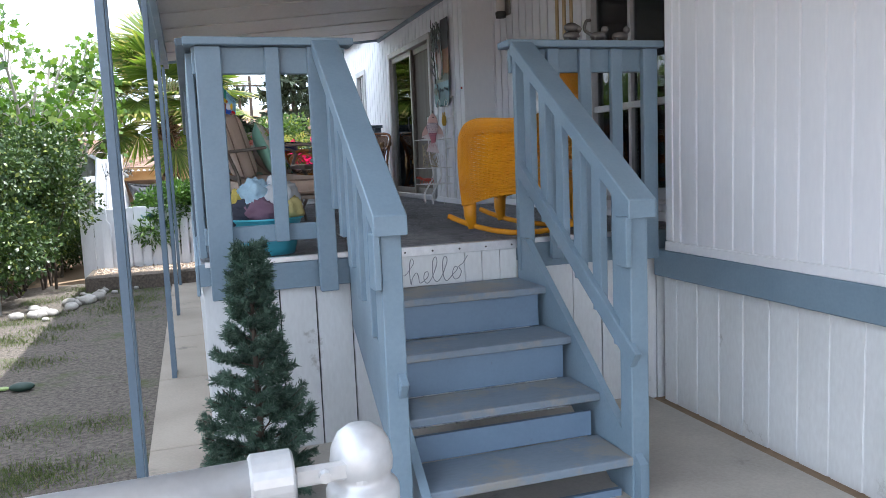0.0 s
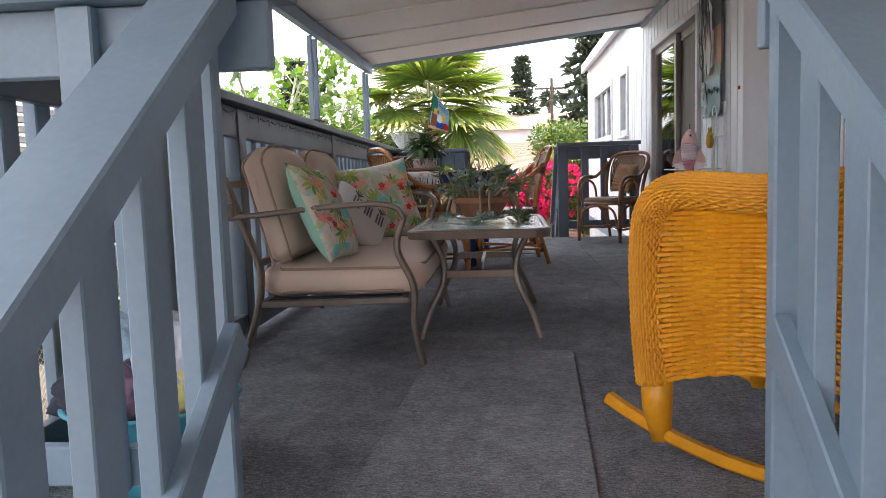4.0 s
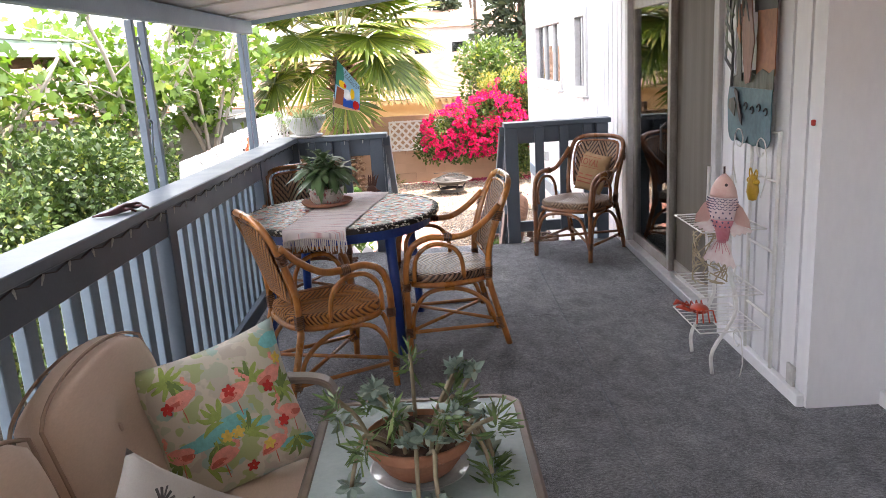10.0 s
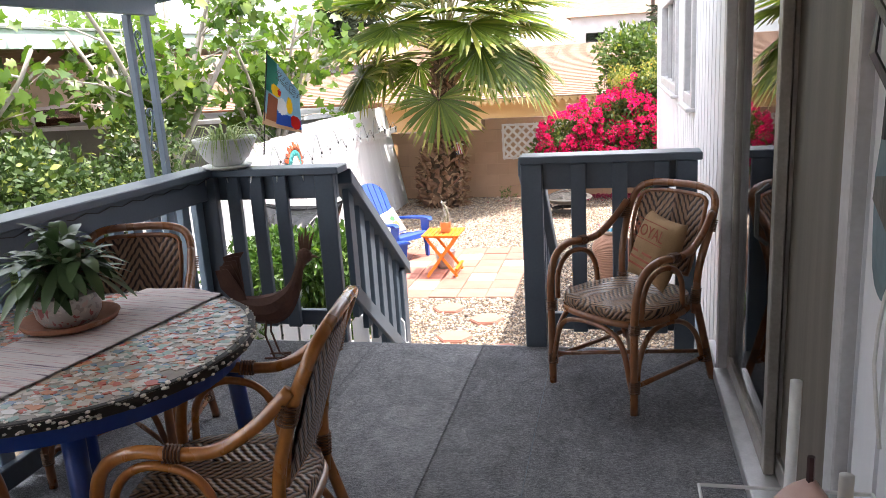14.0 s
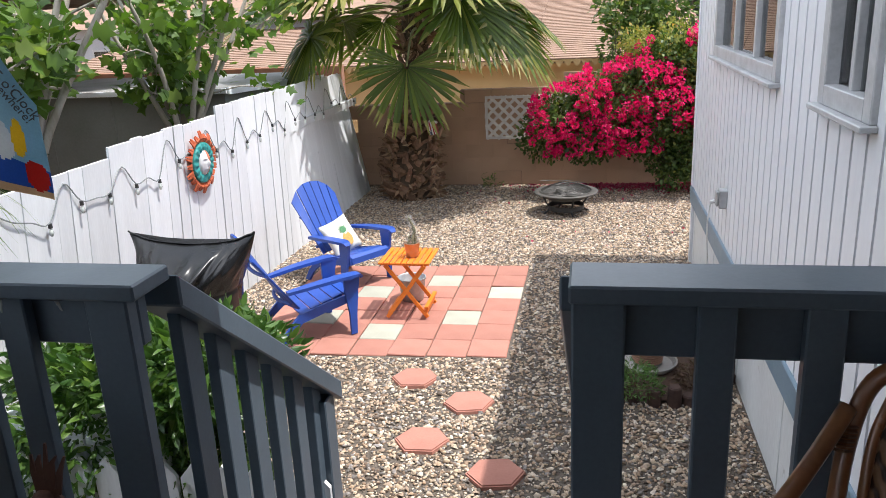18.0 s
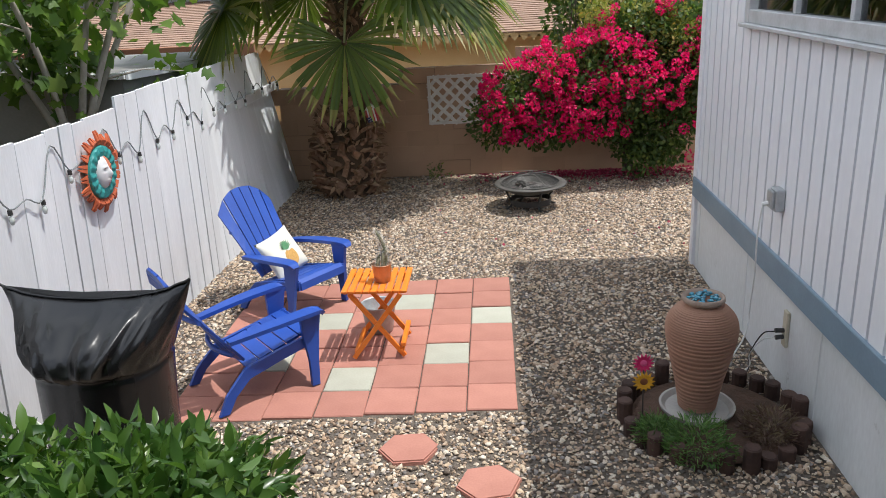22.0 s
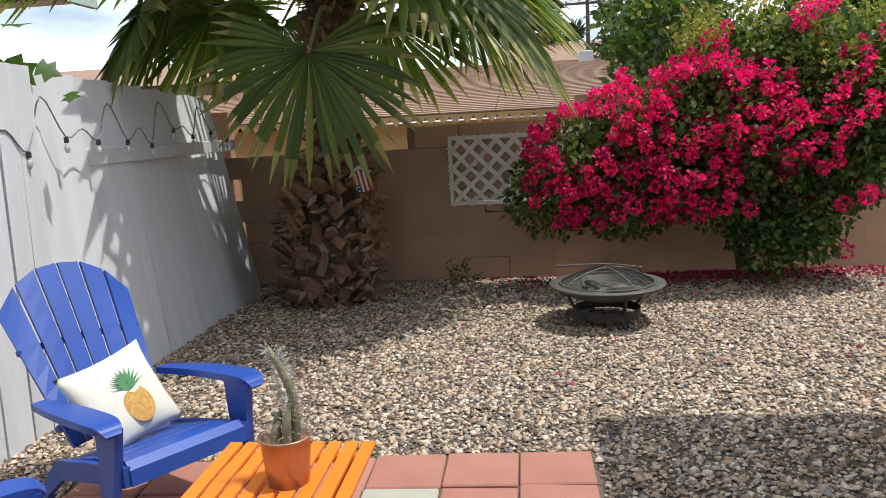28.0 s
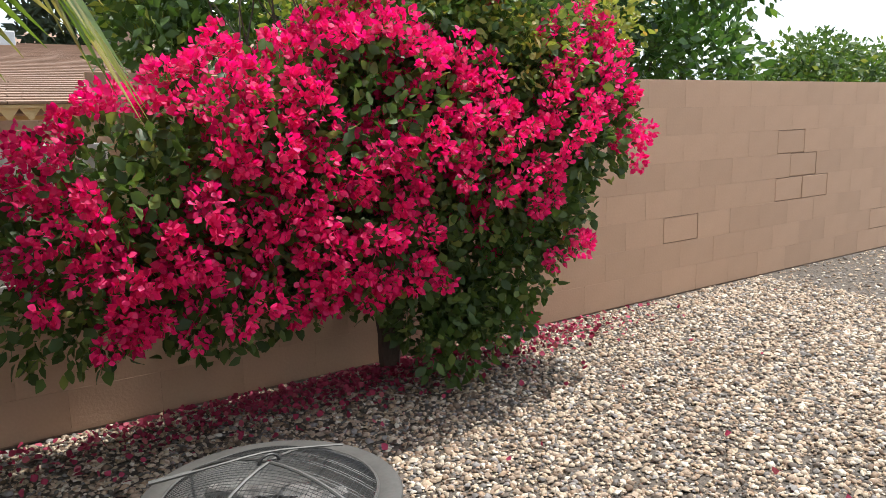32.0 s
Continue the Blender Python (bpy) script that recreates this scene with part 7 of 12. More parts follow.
# each chair looks towards the orange table
SMALL = Matrix.Diagonal((0.82, 1.0, 0.91, 1))
adirondack(pose(-0.146, 15.43, GZ + 0.008, 0, 0, -50) @ SMALL, "royal blue plastic adirondack chair, empty, on the pavers")
adirondack(pose(-0.18, 16.36, GZ + 0.008, 0, 0, -124) @ SMALL, "royal blue plastic adirondack chair holding a pineapple pillow")
P_CREAM = surf("cream_pillow", (0.72, 0.70, 0.60), (0.64, 0.62, 0.53), 5, 240, 0.92, 0.4)
CH_B = pose(-0.18, 16.36, GZ + 0.008, 0, 0, -124) @ Matrix.Scale(0.91, 4)
pp = throw_pillow(CH_B @ pose(0.03, -0.345, 0.475, 30, 0, 0) @ pose(0, 0, 0, 0, -12, 180), 0.39, 0.13, P_CREAM, P_CREAM, "cream pillow with a painted pineapple, on the blue chair", "pineapple_pillow")
bm = bmesh.new()
bmesh.ops.create_uvsphere(bm, u_segments=14, v_segments=10, radius=1, matrix=Matrix.Translation((0.02, -0.064, -0.055)) @ Matrix.Diagonal((0.062, 0.004, 0.08, 1)))
part("printed_fruit", bm, surf("pineapple_yellow", (0.62, 0.36, 0.10), (0.40, 0.22, 0.06), 60, 120, 0.9, 0.1), pp)
bm = bmesh.new()
for k in range(11):
    a = radians(-75 + 15 * k)
    slat_piece(bm, [(0.012, -0.069, 0.01), (0.02 + 0.05 * math.sin(a) - 0.006, -0.070, 0.02 + 0.055 * math.cos(a)), (0.02 + 0.085 * math.sin(a), -0.068, 0.02 + 0.085 * math.cos(a))], [(0.028, -0.069, 0.01), (0.02 + 0.05 * math.sin(a) + 0.006, -0.070, 0.02 + 0.055 * math.cos(a)), (0.0205 + 0.085 * math.sin(a), -0.068, 0.02 + 0.085 * math.cos(a))], 0.001)
part("printed_leaves", bm, surf("print_green", (0.10, 0.26, 0.12), None, 20, 100, 0.9, 0), pp)

# orange folding table
ot = thing("folding_table", pose(0.40, 15.74, GZ + 0.008), "small orange slatted folding table on the pavers", "side table")
for k in range(9):
    bm = bmesh.new()
    x = -0.195 + 0.049 * k
    box(bm, x - 0.019, x + 0.019, -0.215, 0.215, 0.485, 0.50, 0.003)
    part("top_slat", bm, M_ORANGE, ot)
for y in (-0.16, 0.16):
    bm = bmesh.new()
    box(bm, -0.205, 0.205, y - 0.015, y + 0.015, 0.465, 0.484, 0.002)
    part("top_batten", bm, M_ORANGE, ot)
for y, s in ((-0.19, 1), (0.19, 1), (-0.165, -1), (0.165, -1)):
    bm = bmesh.new()
    beam(bm, (s * 0.17, y, 0.465), (-s * 0.17, y, 0.012), 0.018, 0.032, 0.002)
    part("leg", bm, M_ORANGE, ot)
for x, z in ((-0.15, 0.05), (0.15, 0.05), (0.165, 0.10)):
    bm = bmesh.new()
    box(bm, x - 0.016, x + 0.016, -0.185, 0.185, z - 0.012, z + 0.012, 0.002)
    part("stretcher", bm, M_ORANGE, ot)

M_COPPER = surf("copper_tint_tin", (0.52, 0.30, 0.19), (0.40, 0.26, 0.18), 12, 90, 0.35, 0.2, metal=0.7)
cp = thing("cactus_pot", pose(0.44, 15.70, GZ + 0.509), "spindly cactus in a small copper-coloured tin", "potted plant")
bm = bmesh.new()
lathe(bm, [(0, 0), (0.052, 0), (0.058, 0.05), (0.064, 0.118), (0.068, 0.12), (0.070, 0.126), (0.066, 0.128), (0.061, 0.12), (0.056, 0.10), (0, 0.10)], 24)
part("tin", bm, M_COPPER, cp, smooth=True)
rng = np.random.default_rng(17)
for k in range(5):
    a = k * 1.3
    h = (0.26, 0.12, 0.09, 0.07, 0.11)[k]
    tip = -0.045 if k == 0 else 0.01
    bm = bmesh.new()
    tube(bm, smooth_path([(0.025 * math.cos(a), 0.025 * math.sin(a), 0.095), (0.03 * math.cos(a), 0.03 * math.sin(a), 0.095 + h * 0.5), (0.022 * math.cos(a) + tip, 0.02 * math.sin(a), 0.095 + h)], 4), [0.012, 0.013, 0.013, 0.012, 0.012, 0.012, 0.011, 0.009, 0.004], 8)
    part("stem", bm, surf("cactus_skin", (0.15, 0.18, 0.10), (0.27, 0.22, 0.14), 30, 90, 0.7, 0.4), cp, smooth=True)
    n = 46 + 500 * (k == 0)
    t = rng.uniform(0.1, 1, n)
    an = rng.uniform(0, 6.28, n)
    pos = np.stack([0.028 * math.cos(a) + tip * t ** 2 + 0.012 * np.cos(an), 0.028 * math.sin(a) + 0.011 * np.sin(an), 0.095 + h * t], 1)
    part("spines", leaf_mesh("spines", pos, np.stack([np.cos(an), np.sin(an), np.full(n, 0.4)], 1), 0.022, M_OFFWHITE, rng, 0.05, 0, 0.3, "blade"), None, cp)
bk = thing("metal_bucket", pose(0.34, 16.02, GZ + 0.008), "galvanised bucket standing under the orange table", "bucket")
bm = bmesh.new()
lathe(bm, [(0, 0.004), (0.095, 0.0), (0.105, 0.06), (0.125, 0.20), (0.131, 0.205), (0.125, 0.21), (0.119, 0.20), (0.10, 0.05), (0, 0.02)], 28)
part("body", bm, M_GALV, bk, smooth=True)
bm = bmesh.new()
tube(bm, [(0.127 * math.cos(a), 0.05 * math.sin(a) + 0.128 * math.sin(a), 0.19 - 0.05 * math.sin(a)) for a in [math.pi * i / 12 for i in range(13)]], 0.003, 5)
part("handle", bm, M_BLACKMETAL, bk)

# fire pit
PIT = pose(1.585, 19.12, GZ) @ Matrix.Diagonal((1.05, 1.05, 0.82, 1))
fp = thing("fire_pit", PIT, "round steel fire pit with a domed mesh lid, standing on gravel", "fire pit")
M_PITRIM = surf("grey_heat_paint", (0.12, 0.115, 0.105), (0.08, 0.076, 0.07), 9, 80, 0.55, 0.2, metal=0.2)
bm = bmesh.new()
lathe(bm, [(0, 0.21), (0.12, 0.215), (0.22, 0.235), (0.27, 0.275), (0.285, 0.315), (0.30, 0.325), (0.365, 0.33), (0.372, 0.32), (0.368, 0.315), (0.30, 0.305), (0.28, 0.265), (0.22, 0.222), (0.12, 0.20), (0, 0.195)], 48)
part("bowl", bm, M_PITRIM, fp, smooth=True)
dome = lambda r: 0.335 + 0.115 * (1 - (r / 0.30) ** 2)
bm = bmesh.new()
S = 0.013
k = -23
while k <= 23:
    c = k * S
    if abs(c) < 0.297:
        e = math.sqrt(0.298 ** 2 - c * c)
        n = 12
        for sw in (0, 1):
            pts = []
            for i in range(n + 1):
                t = -e + 2 * e * i / n
                r = math.hypot(c, t)
                x, y = (c, t) if sw else (t, c)
                x, y = (x + y) * 0.7071, (y - x) * 0.7071
                pts.append((x, y, dome(r)))
            tube(bm, pts, 0.0011, 3, False)
    k += 1
lid = part("mesh_lid", bm, M_BLACKMETAL, fp, "domed steel mesh spark screen")
bm = bmesh.new()
tube(bm, [(0.30 * math.cos(a), 0.30 * math.sin(a), 0.337) for a in [i * math.pi / 24 for i in range(48)]], 0.006, 6, closed=True)
for a in (0.5, 0.5 + math.pi / 2):
    tube(bm, [(t * math.cos(a), t * math.sin(a), dome(abs(t)) + 0.004) for t in [-0.3 + 0.05 * i for i in range(13)]], 0.006, 6)
part("lid_frame", bm, M_PITRIM, lid)
bm = bmesh.new()
tube(bm, [(0.03 * math.cos(a), 0, 0.452 + 0.03 * math.sin(a)) for a in [math.pi * i / 8 for i in range(9)]], 0.005, 6)
part("lid_handle", bm, M_BLACKMETAL, lid)
bm = bmesh.new()
tube(bm, smooth_path([(-0.30, 0.06, 0.462), (-0.16, 0.035, 0.474), (0.0, 0.03, 0.476), (0.12, 0.0, 0.468), (0.22, -0.02, 0.452)], 3), 0.0042, 6)
tube(bm, [(-0.31, 0.062, 0.461), (-0.20, 0.043, 0.471)], 0.008, 6)
tagged(new("fire_poker", mesh_of("fire_poker", bm, M_PITRIM)), "thin steel poker lying across the mesh lid", "poker").matrix_basis = PIT
for k in range(4):
    a = radians(20 + 90 * k)
    bm = bmesh.new()
    c, s = math.cos(a), math.sin(a)
    tube(bm, smooth_path([(0.27 * c, 0.27 * s, 0.26), (0.24 * c, 0.24 * s, 0.17), (0.20 * c, 0.20 * s, 0.10), (0.22 * c, 0.22 * s, 0.04), (0.27 * c, 0.27 * s, 0.0)], 4), 0.011, 6)
    part("leg", bm, M_BLACKMETAL, fp)
bm = bmesh.new()
lathe(bm, [(0.205, 0.055), (0.21, 0.055), (0.21, 0.125), (0.205, 0.125), (0.205, 0.055)], 40)
part("leg_ring", bm, M_BLACKMETAL, fp)
for k in range(6):
    bm = bmesh.new()
    a = k * 1.1
    x, y = 0.11 * math.cos(a), 0.10 * math.sin(a)
    tube(bm, [(x - 0.12 * math.cos(a * 2.3), y - 0.12 * math.sin(a * 2.3), 0.24 + 0.02 * (k % 3)), (x, y, 0.25 + 0.022 * (k % 3)), (x + 0.12 * math.cos(a * 2.3), y + 0.12 * math.sin(a * 2.3), 0.245 + 0.02 * (k % 3))], [0.028, 0.033, 0.024], 7)
    o_ = tagged(new("firewood_log", mesh_of("firewood_log", bm, surf("charred_wood", (0.30, 0.28, 0.26), (0.06, 0.055, 0.05), 14, 60, 0.9, 0.6))), "charred grey log lying in the fire pit bowl", "firewood", "fire pit logs")
    o_.matrix_basis = PIT

# urn in its ring
M_CLAY = surf("ribbed_clay", (0.36, 0.20, 0.135), (0.28, 0.15, 0.10), 5, 70, 0.8, 0.4, 0.003, dirt=((0.42, 0.30, 0.23), 5, 0.66))
ur = thing("clay_urn", pose(2.30, 14.83, GZ + 0.05) @ Matrix.Scale(0.86, 4), "tall ribbed terracotta urn topped with blue glass chips", "urn")
bm = bmesh.new()
prof = []
ctrl = [(0.12, 0.0), (0.135, 0.10), (0.165, 0.25), (0.205, 0.42), (0.225, 0.55), (0.210, 0.63), (0.165, 0.69), (0.108, 0.725)]
sp_ = smooth_path([(a, 0, b) for a, b in ctrl], 12)
for i in range(len(sp_) * 2 - 1):
    p = sp_[i // 2] if i % 2 == 0 else sp_[i // 2].lerp(sp_[i // 2 + 1], 0.5)
    prof.append((p.x - (0.009 if i % 5 == 0 else 0.0015 if i % 5 in (1, 4) else 0.0) * (1 if p.z < 0.70 else 0.25), p.z))
prof = [(0.0, 0.0)] + prof + [(0.102, 0.735), (0.09, 0.74), (0.0, 0.725)]
lathe(bm, prof, 40)
part("body", bm, M_CLAY, ur, smooth=True)
bm = bmesh.new()
lathe(bm, [(0.103, 0.728), (0.122, 0.738), (0.132, 0.752), (0.129, 0.772), (0.117, 0.776), (0.103, 0.756), (0.098, 0.730), (0.103, 0.728)], 40)
part("rim", bm, surf("weathered_clay_rim", (0.34, 0.27, 0.215), (0.25, 0.18, 0.14), 9, 70, 0.85, 0.4, 0.003), ur, "greyed clay rim", True)
bm = bmesh.new()
for k in range(60):
    a, r = rng.uniform(0, 6.28), 0.102 * math.sqrt(rng.uniform(0, 1))
    bmesh.ops.create_icosphere(bm, subdivisions=1, radius=rng.uniform(0.010, 0.02), matrix=Matrix.Translation((r * math.cos(a), r * math.sin(a), 0.752 + rng.uniform(0, 0.02))) @ Matrix.Diagonal((1, 0.8, 0.7, 1)))
tagged(part("glass_chips", bm, surf("blue_slag_glass", (0.08, 0.30, 0.38), (0.04, 0.18, 0.28), 20, 80, 0.12, 0.1, island=0.5, coat=0.5), ur, "blue and turquoise glass chips"), kind="stuff")
bm = bmesh.new()
lathe(bm, [(0, -0.05), (0.20, -0.05), (0.235, -0.01), (0.24, 0.01), (0.225, 0.01), (0.20, -0.02), (0, -0.02)], 32)
part("saucer", bm, surf("grey_saucer", (0.40, 0.38, 0.35), None, 8, 60, 0.7, 0.3), ur)
bm = bmesh.new()
lathe(bm, [(0, 0.012), (0.40, 0.012), (0.43, 0.0)], 32)
tagged(new("planting_bed", mesh_of("planting_bed", bm, M_POTSOIL)), "round bed of dark soil round the urn", "flower bed").matrix_basis = pose(2.36, 14.76, GZ + 0.005)
M_EDGE = surf("reddish_log_edging", (0.085, 0.045, 0.033), (0.045, 0.026, 0.021), 10, 60, 0.9, 0.6, rnd=0.4)
eg = thing("bed_edging", pose(2.36, 14.76, GZ), "ring of short dark red log edging", "edging")
for k in range(26):
    a = k * 2 * math.pi / 26 + rng.uniform(-0.05, 0.05)
    bm = bmesh.new()
    h = 0.05 + 0.09 * rng.random()
    lathe(bm, [(0, -0.03), (0.044, -0.03), (0.044, h - 0.008), (0.036, h), (0, h)], 10, 0.47 * math.cos(a), 0.47 * math.sin(a))
    part("log", bm, M_EDGE, eg)
L_FERN = leafmat("feathery_weed", (0.06, 0.13, 0.03), (0.13, 0.24, 0.06), (0.19, 0.30, 0.08), 0.6, 0.3)
fern_rng = np.random.default_rng(4)
for (x, y, r, h, mt_, lb) in ((2.20, 14.38, 0.16, 0.24, L_FERN, "feathery green weed growing at the urn's foot"), (2.62, 14.55, 0.15, 0.16, leafmat("bronze_sedum", (0.10, 0.05, 0.04), (0.16, 0.12, 0.06), None, 0.6, 0.1), "low bronze sedum in the bed"), (2.02, 14.55, 0.10, 0.13, L_FERN, "small green weed in the bed")):
    n = 700
    a = fern_rng.uniform(0, 6.28, n)
    rr = r * np.sqrt(fern_rng.uniform(0, 1, n))
    z = h * (1 - (rr / r) ** 2 * 0.6) * fern_rng.uniform(0.15, 1, n)
    pos = np.stack([rr * np.cos(a), rr * np.sin(a), z], 1)
    o_ = tagged(new("bed_plant", leaf_mesh("bed_plant", pos, np.stack([np.cos(a), np.sin(a), np.full(n, 0.6)], 1), 0.045, mt_, fern_rng, 0.18, 0.2, 0.5, "blade")), lb, "plant")
    o_.matrix_basis = pose(x, y, GZ + 0.015)
pw = thing("flower_pinwheel", pose(1.965, 14.66, GZ) @ Matrix.Scale(0.80, 4), "garden stake with a yellow sunflower and a magenta flower", "garden stake")
bm = bmesh.new()
tube(bm, [(0, 0, 0), (0.0, 0.0, 0.40)], 0.004, 6)
tube(bm, [(0.01, 0.02, 0.0), (0.0, 0.03, 0.50)], 0.004, 6)
part("stake", bm, M_BLACKMETAL, pw)
for (x, z, r, c, nm) in ((0.0, 0.38, 0.075, (0.75, 0.38, 0.02), "sunflower"), (0.0, 0.50, 0.07, (0.62, 0.02, 0.14), "magenta_flower")):
    bm = bmesh.new()
    yy = -0.012 if nm == "sunflower" else 0.02
    for k in range(14):
        a = k * 6.2832 / 14
        slat_piece(bm, [(x + 0.3 * r * math.cos(a - .3), yy, z + 0.3 * r * math.sin(a - .3)), (x + 0.7 * r * math.cos(a - .2), yy - 0.008, z + 0.7 * r * math.sin(a - .2)), (x + r * math.cos(a - .02), yy, z + r * math.sin(a - .02))], [(x + 0.3 * r * math.cos(a + .3), yy, z + 0.3 * r * math.sin(a + .3)), (x + 0.7 * r * math.cos(a + .2), yy - 0.008, z + 0.7 * r * math.sin(a + .2)), (x + r * math.cos(a + .02), yy, z + r * math.sin(a + .02))], 0.002)
    fl = part(nm, bm, surf(nm + "_petal", c, None, 20, 80, 0.6, 0.1), pw)
    bm = bmesh.new()
    bmesh.ops.create_uvsphere(bm, u_segments=12, v_segments=8, radius=1, matrix=Matrix.Translation((x, yy - 0.006, z)) @ Matrix.Diagonal((r * 0.34, 0.008, r * 0.34, 1)))
    part("flower_heart", bm, surf(nm + "_heart", (0.20, 0.07, 0.02) if nm == "sunflower" else (0.70, 0.10, 0.25), None, 60, 120, 0.8, 0.4), fl)

# service boxes and cords on the home's wall
ob_ = thing("outlet_box", pose(W - 0.001, 15.30, 1.31), "grey weatherproof electrical box on the siding", "electrical box")
bm = bmesh.new()
box(bm, -0.055, 0, -0.05, 0.05, -0.065, 0.065, 0.006)
part("box", bm, M_GALV, ob_)
bm = bmesh.new()
box(bm, -0.075, -0.056, -0.042, 0.042, -0.05, 0.055, 0.006)
part("cover", bm, M_GALV, ob_)
bm = bmesh.new()
tube(bm, [(-0.076, 0.0, -0.02), (-0.105, 0.01, -0.03)], 0.014, 8)
part("plug", bm, M_WHITEMETAL, ob_)
bm = bmesh.new()
tube(bm, smooth_path([(W - 0.105, 15.31, 1.28), (W - 0.12, 15.31, 1.10), (W - 0.10, 15.36, 0.85), (W - 0.09, 15.42, 0.62), (W - 0.12, 15.38, 0.42), (W - 0.25, 15.3, 0.245)], 6), 0.005, 6)
cd = part("cord", bm, M_WHITEMETAL, ob_, "white extension cord hanging down the wall", True)
cd.matrix_basis = Matrix.Translation((0.001 - W, -15.30, -1.31))
o2 = thing("wall_outlet", pose(2.863, 15.10, 0.60), "cream vertical outlet cover on the skirting with black plugs", "outlet")
bm = bmesh.new()
box(bm, -0.02, 0, -0.03, 0.03, -0.12, 0.10, 0.004)
part("cover", bm, surf("cream_plastic", (0.60, 0.55, 0.42), None, 10, 60, 0.5, 0.1), o2)
bm = bmesh.new()
tube(bm, [(-0.02, 0, -0.02), (-0.07, 0.0, -0.02)], 0.014, 8)
tube(bm, [(-0.02, 0, -0.06), (-0.065, 0.0, -0.065)], 0.014, 8)
part("plug", bm, M_BLACKMETAL, o2)
for k, (zz, mt_) in enumerate(((0.0, M_BLACKMETAL), (-0.04, M_WHITEMETAL))):
    bm = bmesh.new()
    tube(bm, smooth_path([(2.79, 15.10, 0.575 + zz), (2.73, 15.12, 0.55 + zz), (2.68, 15.16, 0.40), (2.70, 15.2, 0.30), (2.62, 15.1 + 0.1 * k, 0.225)], 5), 0.004, 6)
    cd = part("cord", bm, mt_, o2, "thin cord looping to the ground", True)
    cd.matrix_basis = Matrix.Translation((-2.863, -15.10, -0.60))

# stepping stones
bm = bmesh.new()
n = 6
r = 0.165
a_ = [bm.verts.new((r * 1.0 * math.cos(k * math.pi / 3), r * 0.92 * math.sin(k * math.pi / 3), 0.012)) for k in range(6)]
b_ = [bm.verts.new((r * 1.04 * math.cos(k * math.pi / 3), r * 0.96 * math.sin(k * math.pi / 3), -0.03)) for k in range(6)]
bm.faces.new(a_)
for k in range(6):
    bm.faces.new((a_[(k + 1) % 6], a_[k], b_[k], b_[(k + 1) % 6]))
bmesh.ops.bevel(bm, geom=[e for e in bm.edges if e.verts[0].co.z > 0 and e.verts[1].co.z > 0], offset=0.008, segments=2, affect='EDGES')
st_me = mesh_of("stepping_stone", bm, M_PAVER)
for x, y, rz in ((0.70, 14.50, 5), (1.13, 14.19, 12), (0.92, 13.70, 3), (1.40, 13.40, 10), (1.13, 12.95, 22), (1.57, 12.54, 8)):
    o_ = tagged(new("stepping_stone", st_me), "hexagonal red concrete stepping stone in the gravel", "stepping stone", "stepping stones")
    o_.matrix_basis = pose(x, y, GZ + 0.004, 0, 0, rz)

# black bin bag, tied flat along its top edge
M_BAG = surf("black_plastic_film", (0.006, 0.006, 0.0066), (0.010, 0.010, 0.011), 3, 9, 0.26, 0.35, 0.02, spec=0.5, stretch=(1.0, 1.0, 0.4))
bgt = thing("bin_bag", pose(-0.625, 13.98, GZ), "full black plastic bag standing in the gravel", "trash bag")
bm = bmesh.new()
n, m = 132, 90
rings = []
NECK = 0.735
for j in range(m + 1):
    t = j / m
    u = max(0.0, (t - NECK) / (1 - NECK))                      # the slack upper part
    swell = math.sin(math.pi * u ** 0.8) if u else 0.0
    foot = 1 - 0.10 * max(0.0, 1 - t / 0.07) ** 2
    ring = []
    for k in range(n):
        a = k * 2 * math.pi / n
        c, s_ = math.cos(a), math.sin(a)
        w = noise.noise(Vector((c * 2.2, s_ * 2.2, t * 3.0)))
        rx = (0.288 + 0.012 * t) * foot
        ry = (0.275 + 0.012 * t) * foot
        if u:
            rx += 0.130 * u ** 1.15
            ry = ry * (1 - u ** 2.2) + 0.012 + 0.035 * swell
            ex = 1.0 + 0.55 * u                                # flattens towards a straight edge
            c2, s2 = math.copysign(abs(c) ** (1 / ex), c), math.copysign(abs(s_) ** ex, s_)
        else:
            c2, s2 = c, s_
        # soft folds that run up and down below, pleats that fan out from the neck above
        fold = 0.008 * w + 0.004 * noise.noise(Vector((c * 6, s_ * 6, t * 1.5)))
        fan = 0.55 + 0.45 * math.cos(2 * a)
        pleat = (abs(noise.noise(Vector((c * (9 - 3 * u), s_ * 3, u * 1.2 + 5)))) - 0.2) * 0.075 * swell + 0.018 * swell * noise.noise(Vector((c * 16, s_ * 7, u * 4)))
        dent = -0.035 * math.exp(-(c / 0.10) ** 2) * swell * (1 if s_ < 0 else 0.4)
        crease = -0.016 * math.exp(-((t - NECK - 0.012 * math.sin(3 * a)) / 0.010) ** 2) * (0.5 + 0.5 * w + 0.4)
        r = fold + (pleat * (1.3 - fan) + dent if u else 0) + crease
        sag = -0.034 * (1 - abs(c2) ** 1.6) * u ** 2
        z = 1.17 * t + 0.045 * u ** 2 * abs(c2) ** 4 + sag + 0.006 * u * noise.noise(Vector((c * 7, s_ * 2, 2)))
        ring.append(bm.verts.new(((rx + r * 0.6) * c2 + 0.075 * t, (ry + r) * s2, z)))
    rings.append(ring)
hem = [v.co.copy() for v in rings[-1]]
for A, B in zip(rings, rings[1:]):
    for k in range(n):
        bm.faces.new((A[k], A[(k + 1) % n], B[(k + 1) % n], B[k]))
bm.faces.new(rings[0][::-1]), bm.faces.new(rings[-1])
part("bag", bm, M_BAG, bgt, smooth=True)
bm = bmesh.new()
